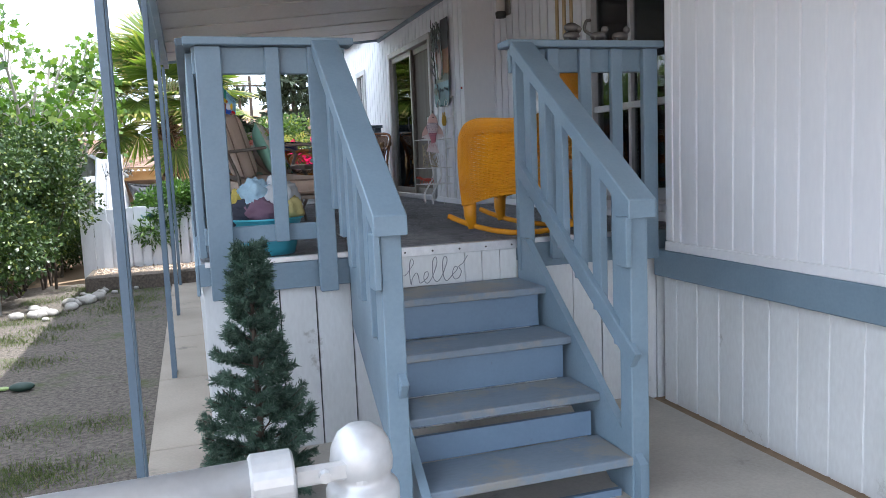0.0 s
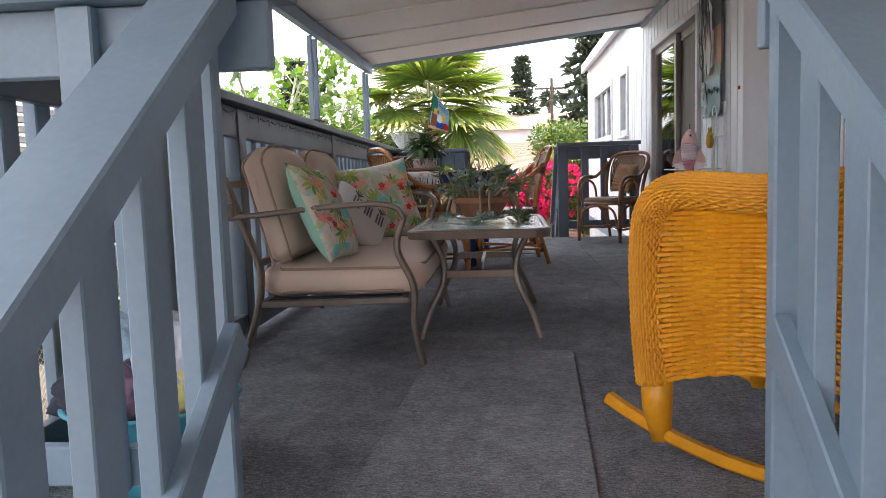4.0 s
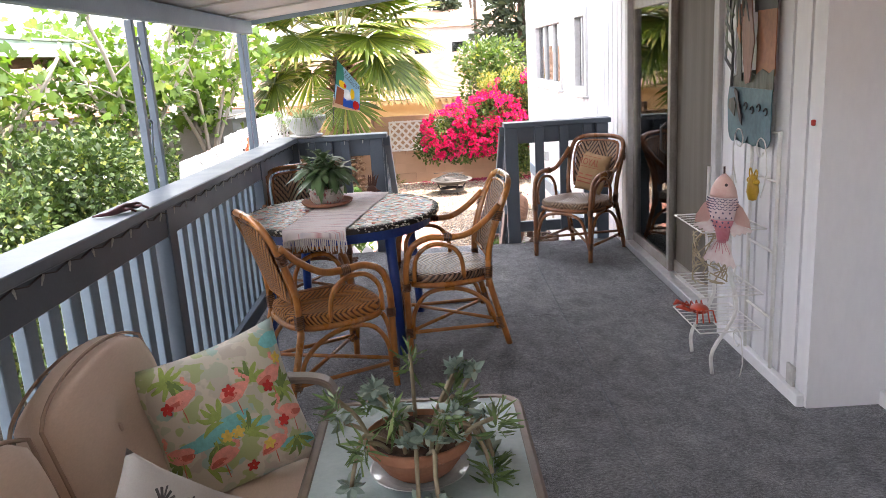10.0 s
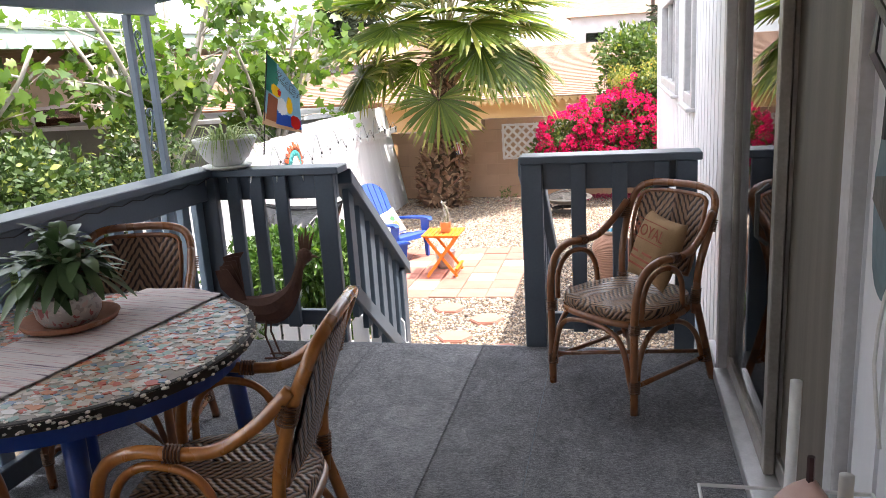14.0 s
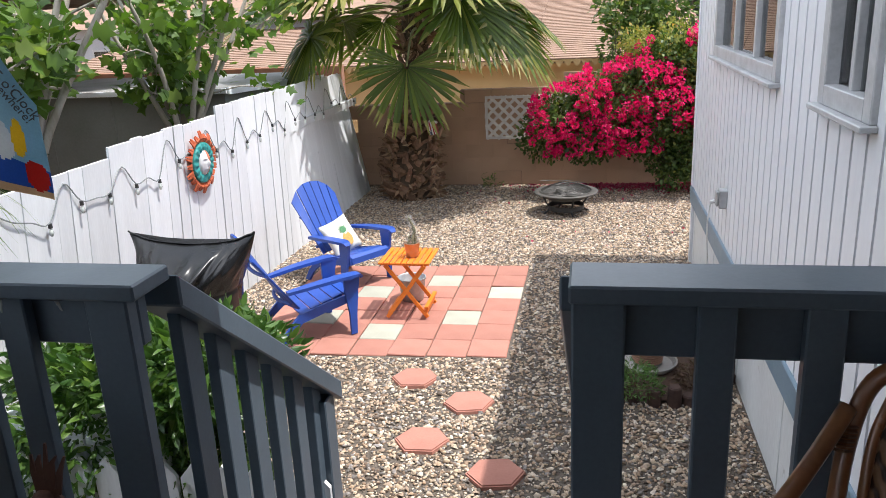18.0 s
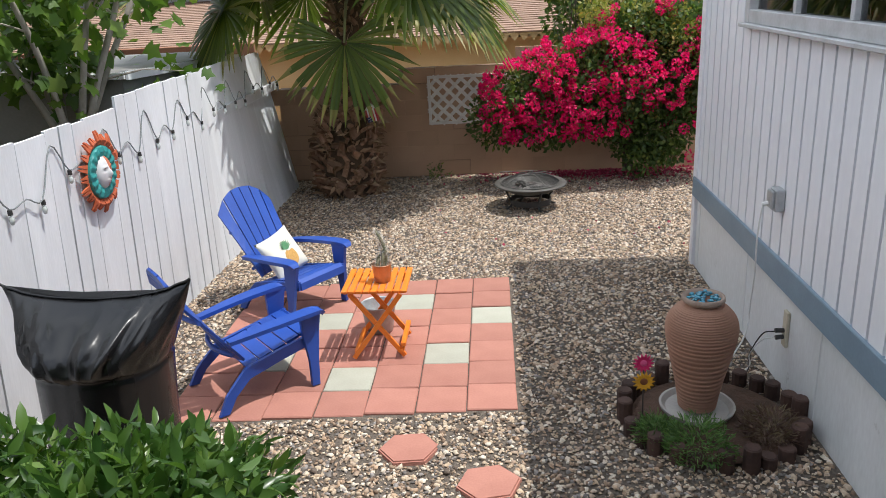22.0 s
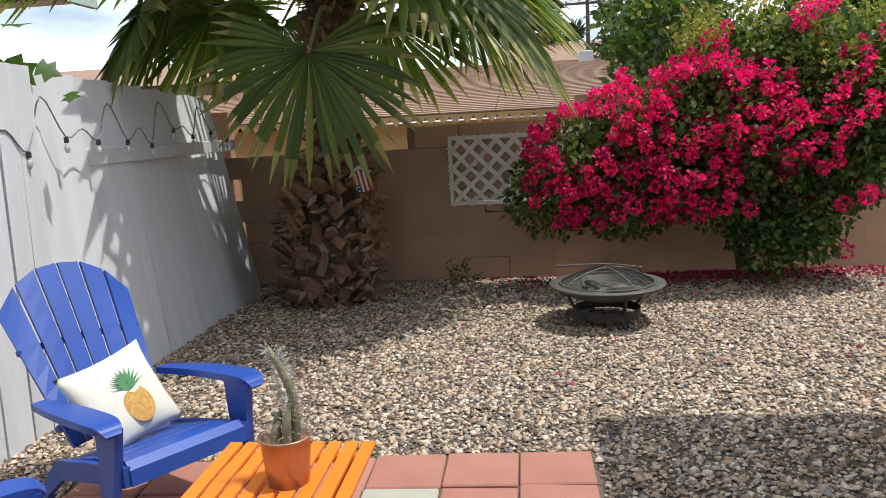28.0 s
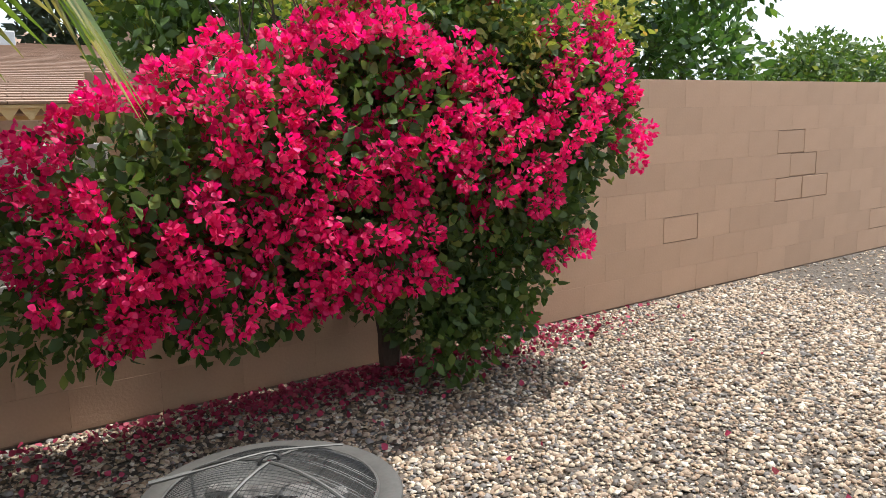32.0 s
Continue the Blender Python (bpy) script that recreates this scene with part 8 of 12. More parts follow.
tube(bm, [v + Vector((0, -0.002, 0.004)) for v in hem[n // 2::3]], 0.006, 5)
part("top_hem", bm, M_BAG, bgt, "crumpled black hem", smooth=True)

# ---- white board fence ----
fen = thing("board_fence", pose(0, 0, GZ), "white painted board fence with the last panel leaning", "fence")
y, k = 12.55, 0
frng = random.Random(9)
while y < 20.35:
    wd = frng.choice((0.14, 0.14, 0.19, 0.29))
    wd = min(wd, 20.38 - y)
    yc = y + wd / 2
    lean = max(0.0, min(1.0, (yc - 17.5) / 0.5))
    topz = 1.62 if yc < 14.2 else 1.70 if yc < 15.95 else 1.765 if yc < 17.5 else 1.76 - 0.05 * (yc - 17.5) / 2.8
    topz += frng.uniform(-0.008, 0.008)
    bx = -1.42 + 0.13 * min(1, max(0, (yc - 13.5) / 4))     # foot line
    tx = -1.27 if yc < 17.5 else -1.27 - 0.12 * lean
    tilt = math.degrees(math.atan2(tx - bx, topz)) if yc < 17.5 else -2 - 7.5 * (yc - 17.5) / 2.85
    bm = bmesh.new()
    box(bm, -0.009, 0.009, -wd / 2 + 0.003, wd / 2 - 0.003, -0.04, topz)
    o_ = part("board", bm, M_FENCE, fen)
    o_.matrix_basis = pose(bx + frng.uniform(-0.004, 0.004), yc, 0, frng.uniform(-0.25, 0.25) + (4.0 * (yc - 17.5) / 2.8 if yc > 17.5 else 0), tilt, 0)
    y += wd
    k += 1
for z in (0.35, 1.30):
    bm = bmesh.new()
    beam(bm, (-1.455, 12.55, z), (-1.37, 17.5, z), 0.04, 0.09, 0.003)
    beam(bm, (-1.37, 17.5, z), (-1.39, 20.3, z), 0.04, 0.09, 0.003)
    part("fence_rail", bm, M_FENCE, fen)
# string of lamps along the fence
M_CORD = surf("grey_green_cord", (0.22, 0.24, 0.24), None, 20, 80, 0.6, 0.1)
M_BULB = surf("clear_bulb", (0.55, 0.58, 0.55), None, 20, 80, 0.1, 0.0, spec=0.8)
sl2 = thing("string_lights", pose(0, 0, GZ), "string of small lamps looped along the white fence", "string lights")
pts = []
yy = 13.2
k = 0
while yy < 19.6:
    pts += [(-1.262 - (0.02 if yy > 17.5 else 0), yy, 1.60 + 0.02 * (k % 2) - (0.06 if yy < 15 else 0)), (-1.26, yy + 0.14, 1.45 - 0.03 * (k % 3)), (-1.262, yy + 0.30, 1.46 - (0.06 if yy < 15 else 0)), (-1.26, yy + 0.44, 1.36 + 0.04 * (k % 2))]
    yy += 0.62
    k += 1
bm = bmesh.new()
line = smooth_path(pts, 4)
tube(bm, line, 0.0045, 5)
part("cord", bm, M_CORD, sl2)
for i in range(3, len(pts), 2):
    p = Vector(pts[i])
    bm = bmesh.new()
    lathe(bm, [(0.0, 0.0), (0.012, -0.002), (0.013, -0.03), (0.0, -0.032)], 8)
    bmesh.ops.translate(bm, vec=p, verts=bm.verts[:])
    sk = part("lamp_socket", bm, M_BLACKMETAL, sl2)
    bm = bmesh.new()
    lathe(bm, [(0.0, -0.032), (0.011, -0.04), (0.015, -0.06), (0.008, -0.08), (0.0, -0.083)], 8)
    bmesh.ops.translate(bm, vec=p, verts=bm.verts[:])
    part("bulb", bm, M_BULB, sk, smooth=True)

# ceramic sun
cs = thing("sun_plaque", pose(-1.255, 15.52, 1.57, 0, 3, 0), "ceramic sun plaque with orange rays, teal ring and two-toned face", "wall ornament")
M_SUNO = surf("terracotta_orange_glaze", (0.52, 0.12, 0.045), (0.42, 0.09, 0.035), 12, 80, 0.6, 0.3)
M_SUNT = surf("teal_glaze", (0.04, 0.28, 0.26), (0.03, 0.21, 0.20), 12, 80, 0.5, 0.2)
M_SUNF = surf("pale_face_glaze", (0.66, 0.66, 0.66), (0.56, 0.55, 0.55), 6, 60, 0.5, 0.1)
M_SUNC = surf("terracotta_face", (0.50, 0.17, 0.09), (0.42, 0.13, 0.07), 8, 60, 0.6, 0.2)
for k in range(20):
    a = k * 2 * math.pi / 20
    bm = bmesh.new()
    r1 = 0.262 if k % 2 else 0.238
    # a fluted ray: two lobes with a groove between
    for q in (-0.5, 0.5):
        c = a + q * 0.13
        slat_piece(bm, [(0.004, 0.15 * math.cos(c - .08), 0.15 * math.sin(c - .08)), (0.032, 0.20 * math.cos(c - .065), 0.20 * math.sin(c - .065)), (0.016, (r1 - 0.012) * math.cos(c - .02 - q * 0.04), (r1 - 0.012) * math.sin(c - .02 - q * 0.04)), (0.008, r1 * math.cos(c - q * 0.06), r1 * math.sin(c - q * 0.06))],
                   [(0.004, 0.15 * math.cos(c + .08), 0.15 * math.sin(c + .08)), (0.032, 0.20 * math.cos(c + .065), 0.20 * math.sin(c + .065)), (0.016, (r1 - 0.012) * math.cos(c + .03 - q * 0.04), (r1 - 0.012) * math.sin(c + .03 - q * 0.04)), (0.008, r1 * math.cos(c + .012 - q * 0.06), r1 * math.sin(c + .012 - q * 0.06))], -0.014)
    part("ray", bm, M_SUNO, cs)
bm = bmesh.new()
lathe(bm, [(0.0, 0.02), (0.088, 0.026), (0.10, 0.034), (0.13, 0.040), (0.158, 0.034), (0.164, 0.028), (0.168, 0.0), (0.0, 0.0)], 96)
for v in bm.verts:           # flutes across the ring
    r = math.hypot(v.co.x, v.co.y)
    if 0.098 < r < 0.16:
        v.co.z += 0.004 * math.cos(16 * math.atan2(v.co.y, v.co.x))
bmesh.ops.rotate(bm, matrix=Matrix.Rotation(radians(90), 3, 'Y'), verts=bm.verts[:])
part("teal_ring", bm, M_SUNT, cs)


def plaque_face(side, mat):
    """Half of the face, from the nose line to one cheek."""
    bm = bmesh.new()
    N1, N2 = 20, 40
    g = [[None] * (N2 + 1) for _ in range(N1 + 1)]
    for i in range(N1 + 1):
        for j in range(N2 + 1):
            u, w = i / N1, j / N2 * 2 - 1
            z = 0.105 * w
            y = side * 0.085 * u * math.sqrt(max(0.0, 1 - w * w))
            x = 0.022 + 0.045 * math.sqrt(max(0.0, 1 - (y / 0.0852) ** 2 - (z / 0.1052) ** 2))
            ay = abs(y)
            x += 0.024 * math.exp(-(ay / 0.011) ** 2 - ((z + 0.004) / 0.026) ** 2) + 0.008 * math.exp(-((ay - 0.032) / 0.02) ** 2 - ((z - 0.038) / 0.008) ** 2)
            x -= 0.010 * math.exp(-((ay - 0.032) / 0.016) ** 2 - ((z - 0.020) / 0.010) ** 2)
            x += 0.008 * math.exp(-((ay - 0.032) / 0.010) ** 2 - ((z - 0.019) / 0.006) ** 2)
            x += 0.009 * math.exp(-(ay / 0.022) ** 2 - ((z + 0.046) / 0.006) ** 2) + 0.008 * math.exp(-(ay / 0.018) ** 2 - ((z + 0.060) / 0.006) ** 2)
            g[i][j] = bm.verts.new((x, y, z))
    for i in range(N1):
        for j in range(N2):
            q = (g[i][j], g[i + 1][j], g[i + 1][j + 1], g[i][j + 1])
            bm.faces.new(q if side > 0 else q[::-1])
    return part("face_half", bm, mat, cs, "white glazed half face" if mat is M_SUNF else "terracotta half face", smooth=True)


plaque_face(-1, M_SUNF), plaque_face(1, M_SUNC)

# lattice in a frame on the block wall
YW = 20.72
lt = thing("lattice_panel", pose(0.40, YW - 0.045, 0.875), "weathered white diagonal lattice panel framed on the wall", "lattice")
lw, lh = 1.15, 0.605
M_LATT = surf("weathered_white_wood", (0.80, 0.77, 0.72), (0.66, 0.62, 0.57), 8, 50, 0.8, 0.4, rnd=0.1)
for b in ((0, lw, 0, 0.035), (0, lw, lh - 0.035, lh), (0, 0.035, 0.035, lh - 0.035), (lw - 0.035, lw, 0.035, lh - 0.035)):
    bm = bmesh.new()
    box(bm, b[0], b[1], -0.012, 0.018, b[2], b[3], 0.002)
    part("frame_strip", bm, M_LATT, lt)
for s in (1, -1):
    c = -lh
    while c < lw:
        # strip from the bottom edge to the top edge at 45 degrees, clipped to the frame
        xa, xb = c, c + lh
        za, zb = 0.0, lh
        if xa < 0:
            za, xa = -xa, 0.0
        if xb > lw:
            zb, xb = lh - (xb - lw), lw
        if zb - za > 0.05:
            X = (lambda x: x) if s > 0 else (lambda x: lw - x)
            bm = bmesh.new()
            beam(bm, (X(xa), 0.005 * s + 0.003, za), (X(xb), 0.005 * s + 0.003, zb), 0.008, 0.042)
            part("lath", bm, M_LATT, lt)
        c += 0.155
# flag-painted bird house on the palm trunk
bh = thing("bird_house", pose(-0.145, 19.66, 1.12, 0, -12, 0) @ Matrix.Scale(0.8, 4), "small bird house painted with red and white stripes and stars", "bird house")
for k in range(7):
    bm = bmesh.new()
    x0 = -0.075 + 0.15 * k / 7
    hgt = 0.17 + 0.06 * (1 - abs((k + 0.5) / 3.5 - 1))
    box(bm, x0, x0 + 0.15 / 7 - 0.001, -0.05, 0.05, 0.0 if k > 2 else 0.075, hgt)
    part("stripe", bm, surf("bird_red", (0.34, 0.02, 0.03), None, 10, 60, 0.6, 0.1) if k % 2 == 0 else M_OFFWHITE, bh)
bm = bmesh.new()
box(bm, -0.075, -0.011, -0.051, 0.05, 0, 0.074)
part("blue_corner", bm, surf("navy", (0.01, 0.02, 0.08), None, 10, 60, 0.6, 0.1), bh)
bm = bmesh.new()
for a, b in ((-0.04, 0.02), (-0.055, 0.05), (-0.03, 0.055)):
    for q in range(5):
        an = q * 1.2566 + 1.57
        beam(bm, (a, -0.0525, b), (a + 0.012 * math.cos(an), -0.0525, b + 0.012 * math.sin(an)), 0.002, 0.005)
part("stars", bm, M_OFFWHITE, bh)
bm = bmesh.new()
beam(bm, (-0.10, 0, 0.165), (0.005, 0, 0.245), 0.13, 0.01)
beam(bm, (0.10, 0, 0.165), (-0.005, 0, 0.245), 0.13, 0.01)
part("roof", bm, M_LATT, bh)

# low white pickets between shrub and deck
pk = thing("low_picket_fence", pose(-1.25, 12.25, GZ - 0.1), "low white picket boards behind the shrub", "fence")
for k in range(16):
    bm = bmesh.new()
    x = 0.135 * k
    vs = [bm.verts.new((x + dx, dy, z)) for dy in (0, 0.02) for dx, z in ((0, -0.1), (0.115, -0.1), (0.115, 0.75), (0.0575, 0.82), (0, 0.75))]
    bm.faces.new(vs[:5]), bm.faces.new(vs[5:][::-1])
    for i in range(5):
        j = (i + 1) % 5
        bm.faces.new((vs[j], vs[i], vs[i + 5], vs[j + 5]))
    part("picket", bm, M_FENCE, pk)
bm = bmesh.new()
box(bm, 0, 2.15, 0.021, 0.05, 0.15, 0.24), box(bm, 0, 2.15, 0.021, 0.05, 0.5, 0.59)
part("picket_rail", bm, M_FENCE, pk)


# ---- plants ----
def frond(o, base, az, el, L, Rb, rng, nseg=34, old=0.0, bend=None):
    """A fan palm frond: petiole and a fan of folded segments, split towards the drooping tips."""
    az, el = radians(az), radians(el)
    d = Vector((math.cos(az) * math.cos(el), math.sin(az) * math.cos(el), math.sin(el)))
    hub = Vector(base) + d * L - Vector((0, 0, 0.18 * L * (1 - abs(math.sin(el)))))
    mid = Vector(base) + d * L * 0.5 + Vector((0, 0, 0.04))
    bm = bmesh.new()
    tube(bm, smooth_path([base, mid, hub], 4), [0.022 - 0.0014 * i for i in range(9)], 6)
    pt = part("petiole", bm, M_PETIOLE, o)
    d2 = (hub - mid).normalized()
    side = d2.cross(Vector((0, 0, 1))).normalized()
    if side.length < 0.1:
        side = Vector((1, 0, 0))
    up = side.cross(d2).normalized()
    # the blade bends down from the petiole
    tilt = radians(rng.uniform(2, 24) if bend is None else bend)
    fwd = (d2 * math.cos(tilt) - up * math.sin(tilt)).normalized()
    upn = side.cross(fwd).normalized()
    V, F = [], []
    span = radians(rng.uniform(118, 132))
    for k in range(nseg):
        a0 = -span + 2 * span * k / nseg
        a1 = -span + 2 * span * (k + 1) / nseg
        am = (a0 + a1) / 2
        ln = Rb * (0.80 + 0.20 * math.cos(am * 0.62)) * rng.uniform(0.93, 1.05)
        tw = rng.normal(0, 0.035)
        droop = rng.uniform(0.04, 0.20) + 0.08 * abs(am) / span
        b0 = len(V)
        for i, t in enumerate((0.04, 0.30, 0.55, 0.78, 1.0)):
            half = (a1 - a0) / 2 * (1.0 if t <= 0.56 else (0.62 if t < 0.9 else 0.03))
            r = ln * t
            cone = -0.10 * r * math.cos(am)
            dr = -droop * ln * max(0, t - 0.35) ** 2 * 1.6
            for q, rid in ((-1, 0.0), (0, 0.016), (1, 0.0)):
                a = am + half * q + tw * t
                p = hub + (fwd * math.cos(a) + side * math.sin(a)) * r + upn * (rid * (1 if t < 0.9 else 0) + cone) + Vector((0, 0, dr))
                V.append(p[:])
            if i:
                s_ = b0 + (i - 1) * 3
                F += [(s_, s_ + 1, s_ + 4, s_ + 3), (s_ + 1, s_ + 2, s_ + 5, s_ + 4)]
    me = strip_mesh("blade", V, F, L_PALM if not old else L_PALMOLD)
    me.materials.append(L_PALMTIP)
    dry = np.repeat(rng.uniform(0, 1, nseg) < 0.7, 2)
    idx = np.zeros((nseg, 8), np.int32)
    idx[:, 6:] = dry.reshape(nseg, 2)
    me.polygons.foreach_set("material_index", idx.ravel())
    part("blade", me, None, pt)


M_PETIOLE = surf("palm_petiole", (0.24, 0.28, 0.10), (0.20, 0.15, 0.07), 8, 60, 0.6, 0.3)
L_PALMTIP = leafmat("yellowed_palm_tip", (0.16, 0.17, 0.04), (0.32, 0.29, 0.09), (0.40, 0.34, 0.15), 0.5, 0.35)
L_PALMOLD = leafmat("dry_palm_blade", (0.22, 0.17, 0.08), (0.34, 0.28, 0.13), None, 0.7, 0.2)
M_PALMTRUNK = surf("fibrous_palm_trunk", (0.13, 0.085, 0.05), (0.07, 0.045, 0.028), 12, 60, 0.95, 1.0, 0.02)
M_BOOT = surf("palm_leaf_base", (0.40, 0.25, 0.16), (0.19, 0.10, 0.056), 12, 70, 0.9, 1.0, 0.012, rnd=0.3, stretch=(1, 1, 0.3))
PX, PY = -0.55, 20.05
palm = thing("fan_palm", pose(PX, PY, GZ), "fan palm with a rough trunk and wide fan fronds", "palm tree")
prng2 = np.random.default_rng(21)
bm = bmesh.new()
tube(bm, smooth_path([(0, 0, -0.05), (0.0, 0.0, 0.5), (0.10, -0.05, 1.2), (0.16, -0.10, 1.9), (0.20, -0.15, 2.7)], 4), [0.31, 0.32, 0.33, 0.33, 0.32, 0.30, 0.25, 0.20, 0.165, 0.15, 0.14, 0.14, 0.15, 0.17, 0.19, 0.17, 0.10], 18)
part("trunk", bm, M_PALMTRUNK, palm, smooth=True)
cx = lambda z: (0.0 if z < 0.5 else 0.10 * (z - 0.5) / 0.7 if z < 1.2 else 0.10 + 0.1 * (z - 1.2) / 1.3)
cy = lambda z: -cx(z) * 0.7
for k in range(190):
    z = 0.02 + (1.12 * k / 150 if k < 150 else 1.12 + 1.35 * (k - 150) / 40)
    a = k * 2.39996
    r = 0.34 if z < 0.85 else 0.34 - 0.62 * (z - 0.85) if z < 1.12 else 0.165
    bm = bmesh.new()
    w, l_ = 0.047 * prng2.uniform(0.5, 1.5), 0.14 * prng2.uniform(0.6, 1.6)
    out = prng2.uniform(0.2, 0.62)
    prof = ((-w, 0, -0.02), (w, 0, -0.02), (w * 0.85, out * l_ * 0.5, l_ * 0.5), (w * 0.5, out * l_, l_ * 0.9), (-w * 0.5, out * l_, l_ * 0.9), (-w * 0.85, out * l_ * 0.5, l_ * 0.5))
    A = [bm.verts.new((p[0], p[1] + 0.012 * (1 - (p[0] / w) ** 2), p[2])) for p in prof]
    B = [bm.verts.new((p[0] * 0.9, p[1] + 0.035, p[2] - 0.01)) for p in prof]
    bm.faces.new(A), bm.faces.new(B[::-1])
    for i in range(6):
        j = (i + 1) % 6
        bm.faces.new((A[j], A[i], B[i], B[j]))
    o_ = part("leaf_base", bm, M_BOOT, palm)
    o_.matrix_basis = pose(cx(z) + (r - 0.03) * math.cos(a), cy(z) + (r - 0.03) * math.sin(a), z, prng2.uniform(-70, 30), prng2.uniform(-60, 60), math.degrees(a) - 90 + prng2.uniform(-20, 20))
# torn fibre and leaf-base ends sticking out all round
n = 900
a, zz = prng2.uniform(0, 6.283, n), 2.5 * prng2.uniform(0.0, 1, n) ** 1.6
rr = np.where(zz < 0.85, 0.35, np.clip(0.35 - 0.62 * (zz - 0.85), 0.165, 0.35))
pos = np.stack([np.array([cx(q) for q in zz]) + rr * np.cos(a), np.array([cy(q) for q in zz]) + rr * np.sin(a), zz], 1)
part("fibre", leaf_mesh("fibre", pos, np.stack([np.cos(a), np.sin(a), prng2.uniform(-0.6, 0.9, n)], 1), 0.13, leafmat("torn_palm_fibre", (0.16, 0.085, 0.045), (0.38, 0.25, 0.15), (0.50, 0.38, 0.25), 0.9, 0.1), prng2, 0.30, 0.3, 0.7, "blade"), None, palm, "torn brown fibre and dry leaf ends")
top_ = (0.20, -0.15, 2.75)
for k in range(34):
    az = k * 137.5 + prng2.uniform(-12, 12)
    t = k / 33
    el = 80 - 66 * t + prng2.uniform(-6, 6)
    frond(palm, (top_[0], top_[1], top_[2] - 0.25 * t), az, el, prng2.uniform(1.2, 1.62), prng2.uniform(0.98, 1.22), prng2, 34)
# lower fans: (azimuth, elevation, stalk, radius, bend, height of the stalk's foot)
for az, el, L, Rb, bd_, zf in ((-12, 3, 1.22, 1.02, 30, 2.48), (-38, 9, 1.15, 0.96, 30, 2.46), (12, 12, 1.2, 1.0, 26, 2.5), (40, 6, 1.25, 1.0, 25, 2.45), (80, 4, 1.2, 1.0, 25, 2.45), (125, 5, 1.25, 1.0, 25, 2.45),
                               (160, 6, 1.2, 1.0, 28, 2.45), (190, 6, 1.2, 0.98, 32, 2.46), (216, 2, 1.42, 0.98, 34, 2.40), (276, -9, 1.30, 0.80, 56, 2.26), (308, 12, 1.2, 0.92, 38, 2.5), (240, 22, 1.3, 0.95, 30, 2.6)):
    frond(palm, (0.2, -0.14, zf), az, el, L, Rb, prng2, 36, 0, bd_)


def branches(o, rng, base, n, spread, h, r0, mat, name="limb", lean=(0, 0)):
    """Tapered limbs rising from base; returns the twig tips with their ways."""
    tips = []
    for k in range(n):
        a = k * 2.4 + rng.uniform(-0.4, 0.4)
        e = rng.uniform(0.45, 1.0)
        p0 = Vector(base)
        p3 = p0 + Vector((math.cos(a) * spread * e + lean[0], math.sin(a) * spread * e + lean[1], h * rng.uniform(0.6, 1.0)))
        pts = bez(p0, p0 + Vector((math.cos(a) * spread * 0.15, math.sin(a) * spread * 0.15, h * 0.35)), p0.lerp(p3, 0.6) + Vector((rng.normal(0, 0.12), rng.normal(0, 0.12), 0)), p3, 8)
        bm = bmesh.new()
        tube(bm, pts, [r0 * (1 - 0.085 * i) * 0.6 + 0.006 for i in range(9)], 7)
        lb = part(name, bm, mat, o, smooth=True)
        for q in range(6):
            i = int(rng.integers(3, 8))
            s0 = pts[i]
            dv = Vector((rng.normal(0, 1), rng.normal(0, 1), rng.uniform(0.1, 1.0))).normalized()
            L = rng.uniform(0.35, 0.85) * spread * 0.7
            e1 = s0 + dv * L
            bm = bmesh.new()
            tube(bm, [s0, s0.lerp(e1, 0.5) + Vector((0, 0, 0.05)), e1], [r0 * 0.22, r0 * 0.15, r0 * 0.06], 5)
            part("twig", bm, mat, lb)
            for w in range(5):
                f = rng.uniform(0.35, 1.05)
                tips.append((s0.lerp(e1, f)[:], dv[:]))
        tips.append((pts[-1][:], (0, 0, 1)))
    return tips


# fig trees beyond the fence
for (x, y, nl, sp_r, h, r0, nleaf, seed) in ((-2.7, 15.2, 9, 1.7, 2.9, 0.048, 1250, 31), (-3.9, 13.2, 7, 1.5, 2.8, 0.048, 900, 37), (-2.2, 17.0, 6, 1.2, 2.2, 0.038, 800, 35)):
    tr_rng = np.random.default_rng(seed)
    t_ = thing("fig_tree", pose(x, y, -0.02), "fig tree with pale bare limbs and bright lobed leaves", "tree", "fig trees")
    bm = bmesh.new()
    tube(bm, smooth_path([(0, 0, 0), (0.03, 0.02, 0.6), (-0.02, 0.05, 1.25)], 4), [r0 * 1.3, r0 * 1.2, r0 * 1.15, r0 * 1.1, r0 * 1.1, r0 * 1.05, r0, r0, r0 * 0.95], 10)
    part("trunk", bm, M_BARK, t_, smooth=True)
    tips = branches(t_, tr_rng, (-0.02, 0.05, 1.2), nl, sp_r, h, r0 * 1.3, M_BARK)
    P = np.array([p for p, d in tips])
    Dv = np.array([d for p, d in tips])
    pick = tr_rng.integers(0, len(P), nleaf)
    pos = P[pick] + tr_rng.normal(0, 0.13, (nleaf, 3))
    part("crown", leaf_mesh("crown", pos, Dv[pick] * 0.5 + tr_rng.normal(0, 0.6, (nleaf, 3)), 0.145, L_FIG, tr_rng, 0.85, 0.6, 0.4, "lobed"), None, t_)


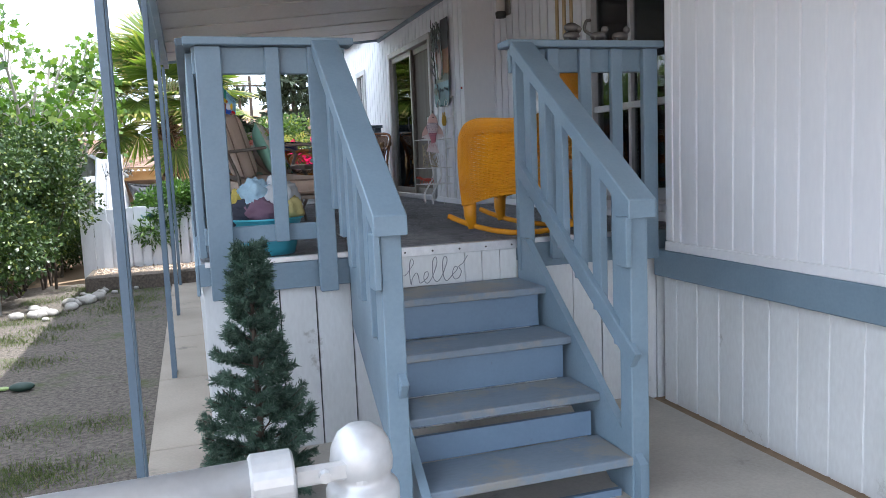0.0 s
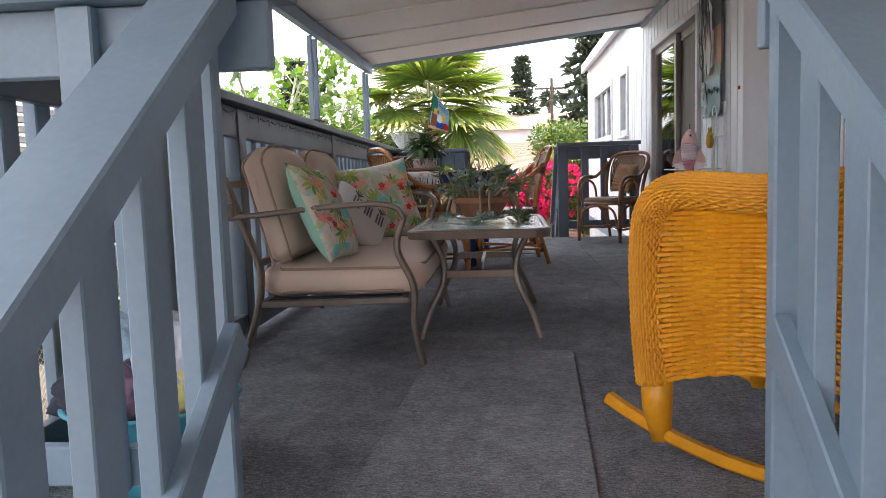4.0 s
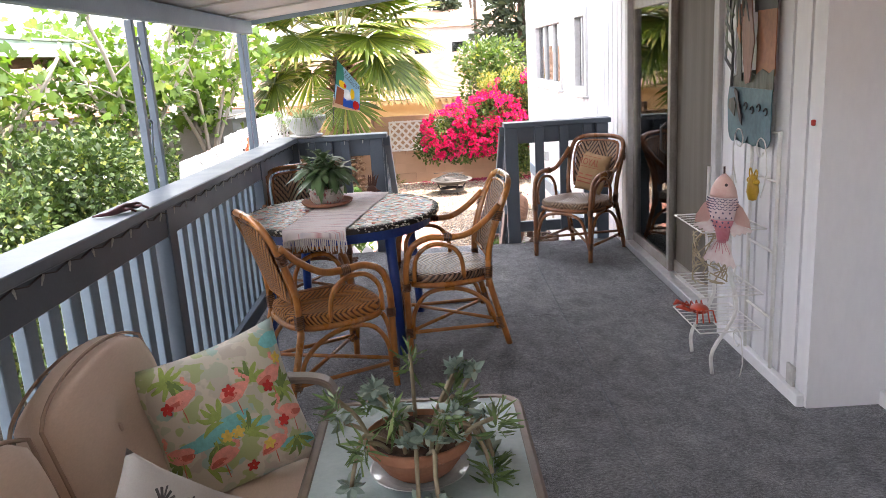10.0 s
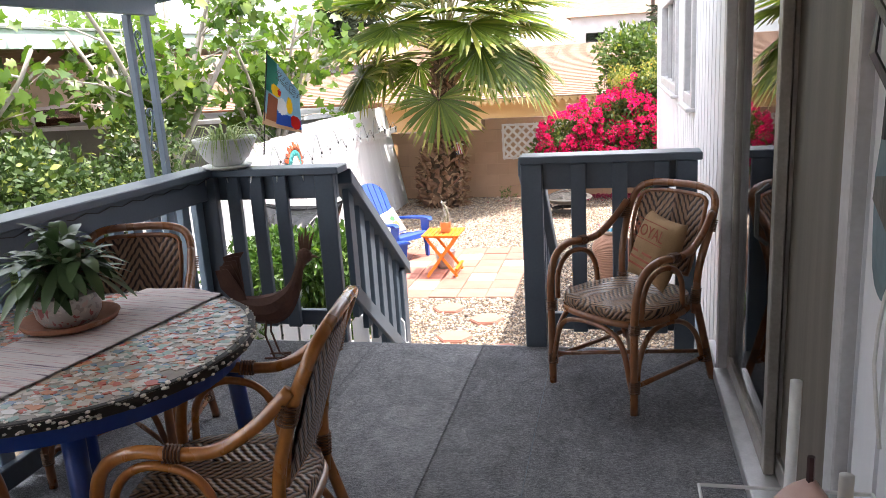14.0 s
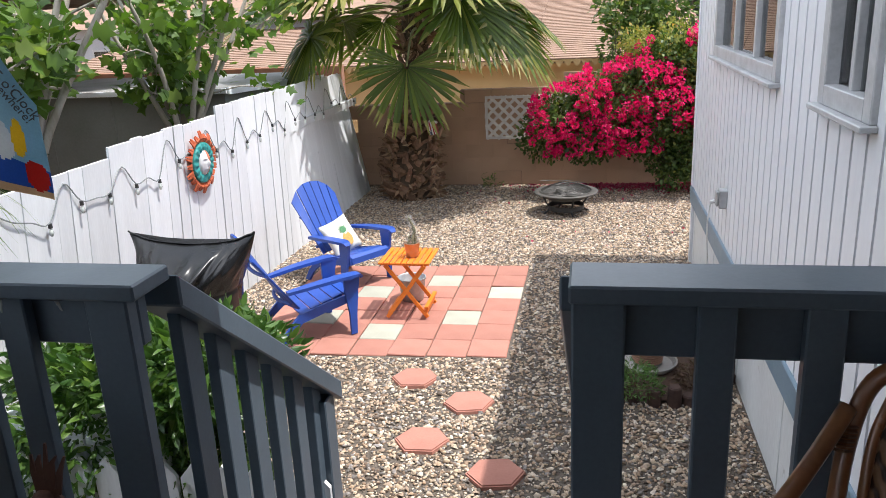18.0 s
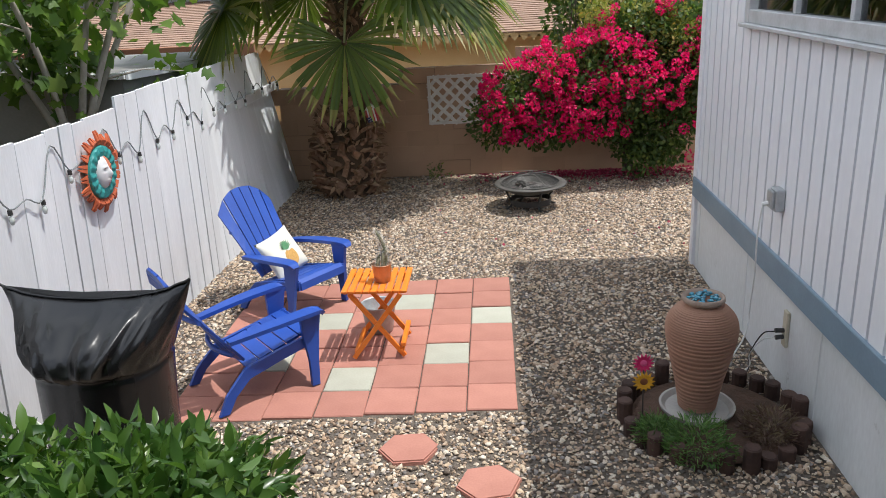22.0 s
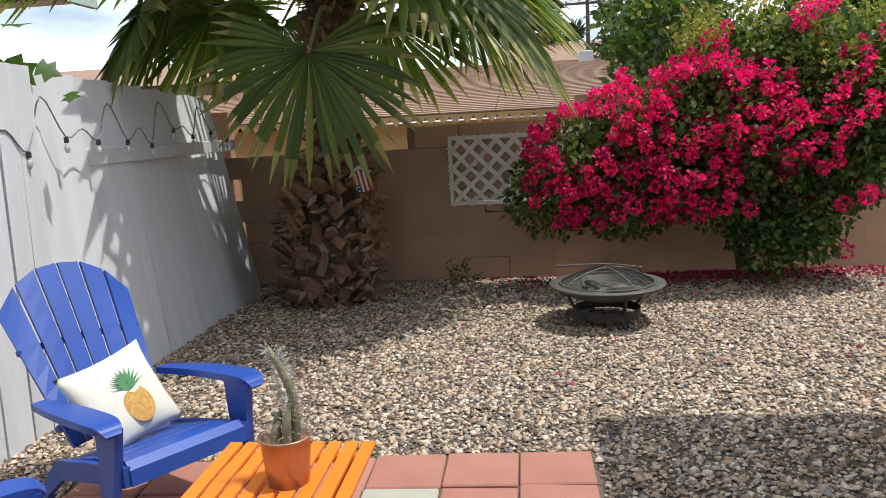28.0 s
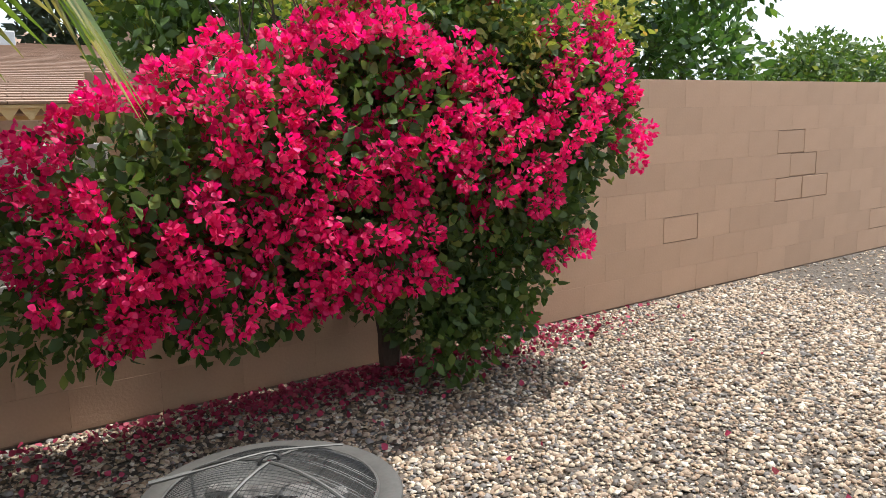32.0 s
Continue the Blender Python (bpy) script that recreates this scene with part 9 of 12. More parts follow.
def shrub(name, base, blobs, n, size, mat, label, seed, aspect=0.5, stems=9, kind="oval", category="shrub", wood=None, droop=0.35):
    r = np.random.default_rng(seed)
    o = thing(name, pose(*base), label, category)
    for k in range(stems):
        b = blobs[k % len(blobs)]
        bm = bmesh.new()
        p1 = Vector(b[:3])
        p0 = Vector((b[0] * 0.55 + r.normal(0, 0.08), b[1] * 0.55 + r.normal(0, 0.08), 0))
        tube(bm, smooth_path([p0, p0.lerp(p1, 0.5) + Vector((r.normal(0, 0.06), r.normal(0, 0.06), 0)), p1], 3), [0.022, 0.02, 0.018, 0.016, 0.013, 0.01, 0.007], 6)
        part("stem", bm, wood or M_DARKBARK, o)
    pos, out = crown_points(r, blobs, n)
    keep = pos[:, 2] > 0.02
    part("foliage", leaf_mesh("foliage", pos[keep], out[keep], size, mat, r, aspect, droop, 0.75, kind), None, o)
    return o


def lumps(rng, x0, x1, y0, y1, z0, z1, n, r0, r1):
    return [(rng.uniform(x0, x1), rng.uniform(y0, y1), rng.uniform(z0, z1), *(rng.uniform(r0, r1) * np.array([1, 1, 0.9]))) for _ in range(n)]


hr = np.random.default_rng(50)
hb_ = lumps(hr, -0.7, 0.55, -1.7, 2.9, 0.5, 2.0, 42, 0.38, 0.60)
hb_ = [(min(b[0], 0.50 - b[3]) if b[1] + b[4] > 0.5 else b[0], *b[1:]) for b in hb_]     # clear of the board fence
shrub("hedge", (-2.1, 11.9, 0.0), hb_, 38000, 0.062, L_IVY, "dense yellow-green hedge growing over the side fence", 51, 0.62, 14, "blade")
hb2 = lumps(hr, -0.6, 0.5, -0.9, 0.6, 0.25, 0.75, 14, 0.25, 0.4)
shrub("evergreen_shrub", (-0.13, 12.68, GZ - 0.1), [(b[0] * 0.95, b[1] * 0.33, b[2] * (1.38 if b[0] > -0.1 else 1.15) + 0.15, b[3] * 0.85, b[4] * 0.8, b[5] * 0.8) for b in hb2], 15000, 0.078, L_DARKBUSH, "dark glossy shrub beside the rear steps", 53, 0.36, 10)

# bougainvillea along the block wall
bo = thing("bougainvillea", pose(2.85, 20.52, GZ), "large bougainvillea covered in magenta bracts against the wall", "shrub")
br = np.random.default_rng(61)
for k in range(9):
    a = -1.4 + 2.8 * k / 8
    bm = bmesh.new()
    tube(bm, smooth_path([(0.05 * k / 9, 0.05, 0), (0.3 * a * 0.3, -0.02, 0.45), (a * 0.55, -0.16, 0.95 + 0.1 * (k % 3)), (a * 0.75, -0.22, 1.3 + 0.2 * (k % 3))], 4), [0.035 - 0.0022 * i for i in range(13)], 6)
    part("stem", bm, M_DARKBARK, bo)
mass = []
for x, z, rr in ((-1.55, 0.95, .42), (-1.30, 1.25, .48), (-1.0, 0.95, .46), (-0.65, 1.15, .50), (-0.3, 1.0, .46), (-0.9, 1.55, .45), (-0.4, 1.65, .5), (0.1, 1.40, .5), (0.15, 1.9, .45), (0.6, 1.55, .5), (1.0, 1.75, .45), (1.35, 1.55, .42), (0.75, 1.05, .42), (0.45, 0.75, .36), (1.2, 1.05, .36), (0.2, 0.5, .24), (0.05, 2.25, .32), (0.5, 2.2, .36), (1.0, 2.1, .34), (-0.25, 2.05, .32), (1.5, 1.9, .3), (0.1, 0.28, .22), (0.35, 0.42, .24), (-0.05, 0.55, .26)):
    x = x if x < 0.35 else 0.35 + (x - 0.35) * (0.52 if z > 1.4 else 0.42)
    mass.append((x, -0.30 - 0.16 * br.random(), 0.42 + (z - 0.5) * 0.80, rr * 0.95, rr * 0.86, rr * 0.78))
pos, out = crown_points(br, mass, 24000, 0.6)
part("foliage", leaf_mesh("foliage", pos, out, 0.058, L_BOUG, br, 0.66, 0.4, 0.8), None, bo)
# bracts come in dense heads with dark gaps between; sparse at the lower right and the top
cen, cout = crown_points(br, mass, 9000, 0.10)
score = 0.98 - 0.62 * np.clip(cen[:, 0] / 0.9, -0.1, 1) - 0.30 * np.clip((1.15 - cen[:, 2]), 0, 1) * (cen[:, 0] > -0.1) - 0.55 * np.clip(cen[:, 2] - 1.75, 0, 0.8)
gap = np.sin(4.3 * cen[:, 0] + 1.3) * np.sin(5.7 * cen[:, 2] + 0.5 + 2 * cen[:, 0]) + 0.5 * np.sin(9 * cen[:, 0] - 7 * cen[:, 2])
keep = (gap > -0.62 + 0.66 * np.clip((cen[:, 0] + 0.25) / 0.5, 0, 1)) & (br.uniform(0, 1, len(cen)) < score * 0.8) & (cen[:, 2] > 0.60) & (cen[:, 0] > -1.72) & (cout[:, 1] < 0.30) & (cout[:, 2] > -0.55)
heads = []
for p, o in zip(cen[keep], cout[keep]):
    if all((p[0] - h[0][0]) ** 2 + (p[1] - h[0][1]) ** 2 + (p[2] - h[0][2]) ** 2 > 0.0082 for h in heads):
        heads.append((p, o))
for p in ((0.74, -0.30, 0.74), (0.70, -0.30, 0.70), (0.35, -0.34, 0.66), (0.42, -0.32, 0.70), (0.67, -0.27, 0.22)):
    heads.append((np.array(p), np.array((0.2, -0.9, 0.3))))
cen, cout = np.array([h[0] for h in heads]), np.array([h[1] for h in heads])
m = 58
rad = np.repeat(br.uniform(0.030, 0.066, len(cen)), m)[:, None]
v = br.normal(0, 1, (len(cen) * m, 3))
v /= np.linalg.norm(v, axis=1, keepdims=True)
v += 0.45 * np.repeat(cout, m, axis=0)
pos = np.repeat(cen + cout * 0.035, m, axis=0) + v * rad * br.uniform(0.65, 1.0, (len(v), 1))
part("bract", leaf_mesh("bract", pos, v, 0.029, L_BRACT, br, 0.85, 0.1, 0.55), None, bo, "dense sprays of magenta bracts")
tw = lumps(br, -0.5, 1.15, -0.62, 0.1, 1.5, 2.05, 40, 0.12, 0.26)
pos, out = crown_points(br, tw, 5600, 0.9)
part("young_growth", leaf_mesh("young_growth", pos, out, 0.050, leafmat("olive_shoot", (0.13, 0.17, 0.03), (0.28, 0.29, 0.06), (0.40, 0.26, 0.07), 0.5, 0.4), br, 0.55, 0.2, 0.8), None, bo, "olive and reddish new shoots")
for k in range(40):
    bm = bmesh.new()
    x = br.uniform(-0.9, 1.1)
    p = Vector((x, br.uniform(-0.3, 0), 1.5 + 0.25 * min(1, x + 0.9)))
    q = p + Vector((br.normal(0, 0.18), br.normal(0, 0.12), br.uniform(0.2, 0.62)))
    tube(bm, [p, p.lerp(q, 0.5) + Vector((br.normal(0, 0.03), 0, 0)), q], [0.005, 0.004, 0.002], 4)
    part("bare_twig", bm, M_DARKBARK, bo)
# fallen petals
n = 2000
x = np.concatenate([br.normal(2.75, 0.85, n - 60), br.uniform(0.5, 5, 60)])
y = np.concatenate([20.62 - np.abs(br.normal(0, 0.21, n - 60)), br.uniform(17.5, 20.3, 60)])
o_ = tagged(new("fallen_petals", leaf_mesh("fallen_petals", np.stack([x, y, np.full(n, GZ + 0.022)], 1), np.stack([br.normal(0, 1, n), br.normal(0, 1, n), np.full(n, 0.15)], 1), 0.030, leafmat("faded_petal", (0.22, 0.012, 0.045), (0.40, 0.04, 0.09), (0.52, 0.16, 0.18), 0.7, 0.1), br, 0.9, 0.0, 0.2)), "fallen magenta petals scattered over the gravel", "petals", kind="stuff")
sm = np.random.default_rng(71)
for x, y, r, h in ((0.47, 20.35, 0.085, 0.22), (0.63, 20.42, 0.04, 0.08)):
    n = 80 if h > 0.1 else 24
    a, rr = sm.uniform(0, 6.28, n), r * np.sqrt(sm.uniform(0, 1, n))
    pos = np.stack([rr * np.cos(a), rr * np.sin(a), sm.uniform(0.02, h, n)], 1)
    o_ = tagged(new("seedling", leaf_mesh("seedling", pos, np.stack([np.cos(a), np.sin(a), np.full(n, 0.5)], 1), 0.038, L_HEDGE, sm, 0.5, 0.1, 0.6)), "small pale-leaved seedling at the wall's foot", "plant")
    o_.matrix_basis = pose(x, y, GZ + 0.01)

# shrubs and trees beyond the block wall
gr = np.random.default_rng(80)
shrub("garden_tree", (6.6, 23.0, 0.0), lumps(gr, -2.7, 2.6, -0.5, 0.8, 1.9, 3.6, 34, 0.5, 0.85), 15000, 0.12, L_DARKBUSH, "broad leafy tree beyond the block wall", 81, 0.6, 8, "blade", category="tree", wood=M_DARKBARK)
shrub("clipped_hedge", (14.5, 24.5, 0.0), lumps(gr, -2.2, 5.5, -0.4, 0.4, 1.2, 2.35, 60, 0.45, 0.62), 22000, 0.115, L_HEDGE, "clipped hedge beyond the block wall", 83, 0.6, 8, "blade")
shrub("garden_tree", (3.2, 23.0, 0.0), lumps(gr, -1.0, 1.0, -0.5, 0.5, 1.8, 2.7, 9, 0.4, 0.6), 4000, 0.10, L_HEDGE, "light green leafy tree beyond the block wall", 82, 0.6, 6, "blade", category="tree")
# conifers far off
for x, y, h, w in ((6.3, 47, 10.5, 4.0), (9.5, 52, 9.0, 2.2), (-12.0, 52, 9.0, 1.6), (-7.2, 34, 5.4, 0.9), (12.5, 44, 8.0, 2.0), (2.6, 62, 10.0, 2.0)):
    cr = np.random.default_rng(int(h * 100 + x))
    c_ = thing("conifer", pose(x, y, -0.05), "tall dark conifer standing in the distance", "tree", "distant conifers")
    bm = bmesh.new()
    tube(bm, [(0, 0, 0), (0, 0, h * 0.5), (0, 0, h)], [0.28, 0.18, 0.04], 8)
    part("trunk", bm, M_DARKBARK, c_)
    n = 2600 if w < 3 else 4200
    t = cr.uniform(0.10, 1, n) ** 0.8
    lay = np.round(t * 17 + cr.normal(0, 0.25, n)) / 17
    a = cr.uniform(0, 6.28, n)
    irr = 0.75 + 0.35 * np.sin(a * 3 + lay * 40)
    rr = w * (1 - lay * 0.86) * irr * np.sqrt(cr.uniform(0.05, 1, n))
    pos = np.stack([rr * np.cos(a), rr * np.sin(a), h * lay - 0.22 * rr], 1)
    part("crown", leaf_mesh("crown", pos, np.stack([np.cos(a), np.sin(a), np.full(n, 0.15)], 1), 0.55, L_PINE, cr, 0.35, 0.3, 0.5, "blade"), None, c_)


# ---- small things on the deck ----
# plant rack by the door with its ornaments
rkx = thing("plant_rack", pose(2.71, 8.43, CZ), "white wire plant stand with three shelves leaning beside the door", "plant stand")
for y in (-0.16, 0.14):
    bm = bmesh.new()
    tube(bm, smooth_path([(-0.13, y, 0.0), (-0.13, y, 0.12), (-0.02, y, 0.32), (-0.06, y, 0.55), (-0.06, y, 0.98)], 4), 0.010, 8)
    part("front_upright", bm, M_WHITEMETAL, rkx, smooth=True)
    bm = bmesh.new()
    tube(bm, [(0.11, y - 0.10, 0.0), (0.11, y - 0.10, 1.18)], 0.010, 8)
    part("rear_upright", bm, M_WHITEMETAL, rkx, smooth=True)
for z in (0.3, 0.62, 0.95, 1.17):
    bm = bmesh.new()
    tube(bm, [(0.11, -0.26, z), (0.11, 0.04, z)], 0.007, 6)
    part("rear_rail", bm, M_WHITEMETAL, rkx)
for z in (0.22, 0.40, 0.72):
    bm = bmesh.new()
    tube(bm, [(-0.20, -0.18, z), (0.10, -0.18, z), (0.10, 0.24, z), (-0.20, 0.24, z)], 0.004, 6, closed=True)
    for k in range(9):
        yy = -0.18 + 0.42 * k / 8
        tube(bm, [(-0.20, yy, z), (0.10, yy, z)], 0.0022, 5)
    part("wire_shelf", bm, M_WHITEMETAL, rkx)
for (x, y, z, s) in ((0.05, 0.05, 1.12, 1), (0.05, -0.2, 1.10, -1), (-0.02, -0.18, 0.50, 1), (-0.02, -0.18, 0.18, -1)):
    bm = bmesh.new()
    pts = [(x, y + s * 0.055 * (1 - 0.03 * i) * math.cos(i * 0.42), z + 0.055 * (1 - 0.03 * i) * math.sin(i * 0.42)) for i in range(15)]
    pts = [(x, y + s * 0.02, z - 0.22), (x, y + s * 0.075, z - 0.10)] + pts
    tube(bm, smooth_path(pts, 2), 0.0032, 5)
    part("wire_scroll", bm, M_WHITEMETAL, rkx)

# painted metal fish hung on the rack
fs = thing("fish_ornament", pose(2.594, 8.219, CZ + 0.795, 0, 0, -48) @ Matrix.Scale(0.79, 4), "painted pink metal fish with a dark scaled collar, hung nose up", "ornament")
M_PINK = surf("peach_painted_tin", (0.62, 0.36, 0.32), (0.66, 0.47, 0.42), 9, 60, 0.4, 0.2, dirt=((0.70, 0.60, 0.56), 7, 0.64))
M_BELLY = surf("pale_belly_paint", (0.68, 0.58, 0.58), (0.62, 0.46, 0.48), 12, 60, 0.4, 0.2)
M_ROSE = surf("rose_painted_tin", (0.45, 0.13, 0.17), (0.55, 0.24, 0.27), 10, 60, 0.4, 0.2)
M_TIP = surf("white_fin_edge", (0.70, 0.64, 0.63), (0.60, 0.46, 0.46), 14, 60, 0.45, 0.2)
M_NAVYDOT = surf("navy_scale_paint", (0.07, 0.055, 0.13), None, 20, 60, 0.4, 0.1)


def fish_width(z):
    """Half width of the body, nose up."""
    ks = [(0.26, 0.006), (0.245, 0.026), (0.215, 0.054), (0.17, 0.076), (0.10, 0.090), (0.04, 0.086), (-0.02, 0.070), (-0.08, 0.046), (-0.15, 0.032)]
    for (za, wa), (zb, wb) in zip(ks, ks[1:]):
        if z >= zb:
            return wb + (wa - wb) * (z - zb) / (za - zb)
    return ks[-1][1]


def fish_front(x, z):
    w = fish_width(z)
    return -0.048 * math.sqrt(max(0.0, 1 - (x / w) ** 2)) * min(1, w / 0.08)


for nm, za, zb, mat in (("head", 0.26, 0.125, M_PINK), ("belly", 0.125, -0.01, M_BELLY), ("lower_body", -0.01, -0.15, M_ROSE)):
    bm = bmesh.new()
    rows = []
    for i in range(8):
        z = za + (zb - za) * i / 7
        w = fish_width(z)
        fr = [bm.verts.new((w * math.sin(a), fish_front(w * math.sin(a) * 0.9999, z), z)) for a in [math.pi * (k / 12 - 0.5) for k in range(13)]]
        rows.append(fr + [bm.verts.new((w * math.sin(a), 0.006, z)) for a in [math.pi * (0.5 - k / 12) for k in range(1, 12)]])
    for A, B in zip(rows, rows[1:]):
        for i in range(24):
            bm.faces.new((A[i], B[i], B[(i + 1) % 24], A[(i + 1) % 24]))
    bm.faces.new(rows[0]), bm.faces.new(rows[-1][::-1])
    part(nm, bm, mat, fs, smooth=True)


def fin(nm, q, mat, y):
    """A thin tin fin with the outline q."""
    bm = bmesh.new()
    a = [bm.verts.new((x, y - 0.05 * x * x, z)) for x, z in q]
    f = bm.faces.new(a)
    if f.normal.y > 0:
        f.normal_flip()
    bmesh.ops.solidify(bm, geom=[f], thickness=0.004)
    part(nm, bm, mat, fs)


def ragged(p, q, n, depth):
    """Points of a torn edge from p to q."""
    d = Vector((q[0] - p[0], q[1] - p[1]))
    nrm = Vector((d.y, -d.x)).normalized()
    return [(p[0] + d.x * i / n + nrm.x * depth * (i % 2), p[1] + d.y * i / n + nrm.y * depth * (i % 2)) for i in range(n + 1)]


for s in (-1, 1):
    fin("side_fin", [(s * 0.07, 0.115), (s * 0.12, 0.075), (s * 0.165, 0.005), (s * 0.175, -0.045), (s * 0.09, -0.03), (s * 0.065, 0.0)], M_PINK, -0.012)
    fin("lower_fin", [(s * 0.055, 0.0), (s * 0.09, -0.025)] + ragged((s * 0.185, -0.055), (s * 0.06, -0.10), 8, -s * 0.014) + [(s * 0.045, -0.06)], M_TIP, -0.008)
fin("tail_fin", [(-0.03, -0.12)] + ragged((-0.115, -0.255), (0.095, -0.285), 12, 0.018) + [(0.03, -0.12)], M_TIP, -0.010)
for k in range(6):
    x = -0.08 + 0.031 * k
    bm = bmesh.new()
    beam(bm, (x * 0.28, -0.020, -0.135), (x * 0.75, -0.0135, -0.20 - 0.015 * (k % 2)), 0.004, 0.002)
    part("tail_stripe", bm, M_ROSE, fs)
for r_ in range(5):
    for k in range(8):
        z = 0.120 - 0.0145 * r_
        x = fish_width(z) * math.sin(math.pi * ((k + 0.5 * (r_ % 2) + 0.3) / 8.5 - 0.5))
        bm = bmesh.new()
        tube(bm, [(x + 0.0125 * math.cos(a), fish_front(x, z) - 0.001, z + 0.008 * math.sin(a)) for a in [math.pi + i * math.pi / 6 for i in range(7)]], 0.0026, 4)
        part("scale", bm, M_NAVYDOT, fs)
for r_ in range(4):
    for k in range(5):
        z = 0.035 - 0.028 * r_
        x = fish_width(z) * 0.92 * math.sin(math.pi * ((k + 0.5 * (r_ % 2) + 0.3) / 5.6 - 0.5))
        bm = bmesh.new()
        bmesh.ops.create_icosphere(bm, subdivisions=1, radius=0.0075, matrix=Matrix.Translation((x, fish_front(x, z), z)) @ Matrix.Diagonal((0.9, 0.35, 0.9, 1)))
        part("spot", bm, M_NAVYDOT, fs)
M_EYE = surf("dark_eye", (0.06, 0.03, 0.03), None, 20, 60, 0.3, 0)
bm = bmesh.new()
tube(bm, [(0, 0, 0.23), (0, 0.0, 0.30)], 0.006, 6)
part("hook", bm, M_EYE, fs)
for x in (0.034,):
    bm = bmesh.new()
    bmesh.ops.create_icosphere(bm, subdivisions=2, radius=0.010, matrix=Matrix.Translation((x, -0.040, 0.200)) @ Matrix.Diagonal((1, 0.5, 1, 1)))
    part("eye", bm, M_EYE, fs)
# yellow ornament, twig lantern, red crab
yo = thing("yellow_bird_ornament", pose(2.735, 8.24, CZ + 0.86) @ Matrix.Scale(0.62, 4), "yellow tin bird ornament hanging on the rack", "ornament")
M_YTIN = surf("yellow_painted_tin", (0.58, 0.36, 0.02), (0.45, 0.27, 0.02), 9, 70, 0.4, 0.2)
bm = bmesh.new()
lathe(bm, [(0.0, 0.0), (0.03, 0.01), (0.045, 0.07), (0.035, 0.16), (0.015, 0.2), (0, 0.205)], 16)
part("body", bm, M_YTIN, yo, smooth=True)
for s in (-1, 1):
    bm = bmesh.new()
    tube(bm, smooth_path([(0, s * 0.01, 0.19), (0, s * 0.05, 0.24), (0, s * 0.07, 0.21), (0, s * 0.06, 0.17)], 4), 0.006, 6)
    bmesh.ops.create_icosphere(bm, subdivisions=2, radius=0.024, matrix=Matrix.Translation((0, s * 0.06, 0.15)))
    part("bell_petal", bm, M_YTIN, yo, smooth=True)
tl = thing("twig_lantern", pose(2.64, 8.50, CZ + 0.405), "round lantern of woven pale twigs on the rack shelf", "lantern")
trng = np.random.default_rng(12)
M_TWIG = surf("pale_twig", (0.42, 0.36, 0.24), (0.30, 0.25, 0.16), 30, 80, 0.8, 0.3)
for k in range(60):
    a, z = trng.uniform(0, 6.28), trng.uniform(0.0, 0.26)
    b = a + trng.uniform(0.6, 1.6)
    z2 = min(0.27, max(0, z + trng.uniform(-0.16, 0.16)))
    bm = bmesh.new()
    tube(bm, [(0.085 * math.cos(a + (b - a) * t), 0.085 * math.sin(a + (b - a) * t), z + (z2 - z) * t + 0.004) for t in (0, 0.33, 0.66, 1)], 0.0035, 5)
    part("twig", bm, M_TWIG, tl)
cb_ = thing("crab_ornament", pose(2.58, 8.47, CZ + 0.225), "small red tin crab sitting on the lowest rack shelf", "ornament")
M_CRAB = surf("red_painted_tin", (0.52, 0.06, 0.025), (0.40, 0.045, 0.02), 9, 70, 0.4, 0.2)
bm = bmesh.new()
bmesh.ops.create_uvsphere(bm, u_segments=16, v_segments=10, radius=1, matrix=Matrix.Translation((0, 0, 0.045)) @ Matrix.Diagonal((0.045, 0.06, 0.022, 1)))
part("shell", bm, M_CRAB, cb_, smooth=True)
for s in (-1, 1):
    for k in range(4):
        bm = bmesh.new()
        x = -0.03 + 0.02 * k
        tube(bm, [(x, s * 0.04, 0.045), (x * 1.3, s * 0.085, 0.06), (x * 1.6, s * 0.11, 0.004)], 0.004, 5)
        part("leg", bm, M_CRAB, cb_)
    bm = bmesh.new()
    tube(bm, [(-0.035, s * 0.035, 0.05), (-0.07, s * 0.06, 0.06), (-0.10, s * 0.045, 0.075), (-0.125, s * 0.02, 0.07)], [0.006, 0.008, 0.014, 0.004], 6)
    part("claw", bm, M_CRAB, cb_)

# tall metal wall art
wa = thing("metal_wall_art", pose(2.80, 8.22, 2.20), "tall painted metal panel of a palm over teal waves", "wall art")
M_COPART = surf("rust_orange_metal", (0.36, 0.15, 0.07), (0.20, 0.085, 0.05), 6, 40, 0.45, 0.3, metal=0.3)
M_TRUNKART = surf("dusky_rose_metal", (0.26, 0.13, 0.10), (0.15, 0.08, 0.065), 7, 50, 0.42, 0.3, metal=0.3, stretch=(1, 3, 0.4))
M_OLIVEM = surf("olive_grey_metal", (0.12, 0.14, 0.115), (0.05, 0.06, 0.05), 8, 50, 0.42, 0.3, metal=0.3, stretch=(1, 3, 0.4))
M_TEALM = surf("teal_patina_metal", (0.07, 0.18, 0.215), (0.035, 0.10, 0.13), 5, 40, 0.4, 0.3, metal=0.3)
M_DUSK = surf("dark_slate_metal", (0.03, 0.035, 0.045), (0.05, 0.05, 0.055), 5, 40, 0.45, 0.3, metal=0.3)


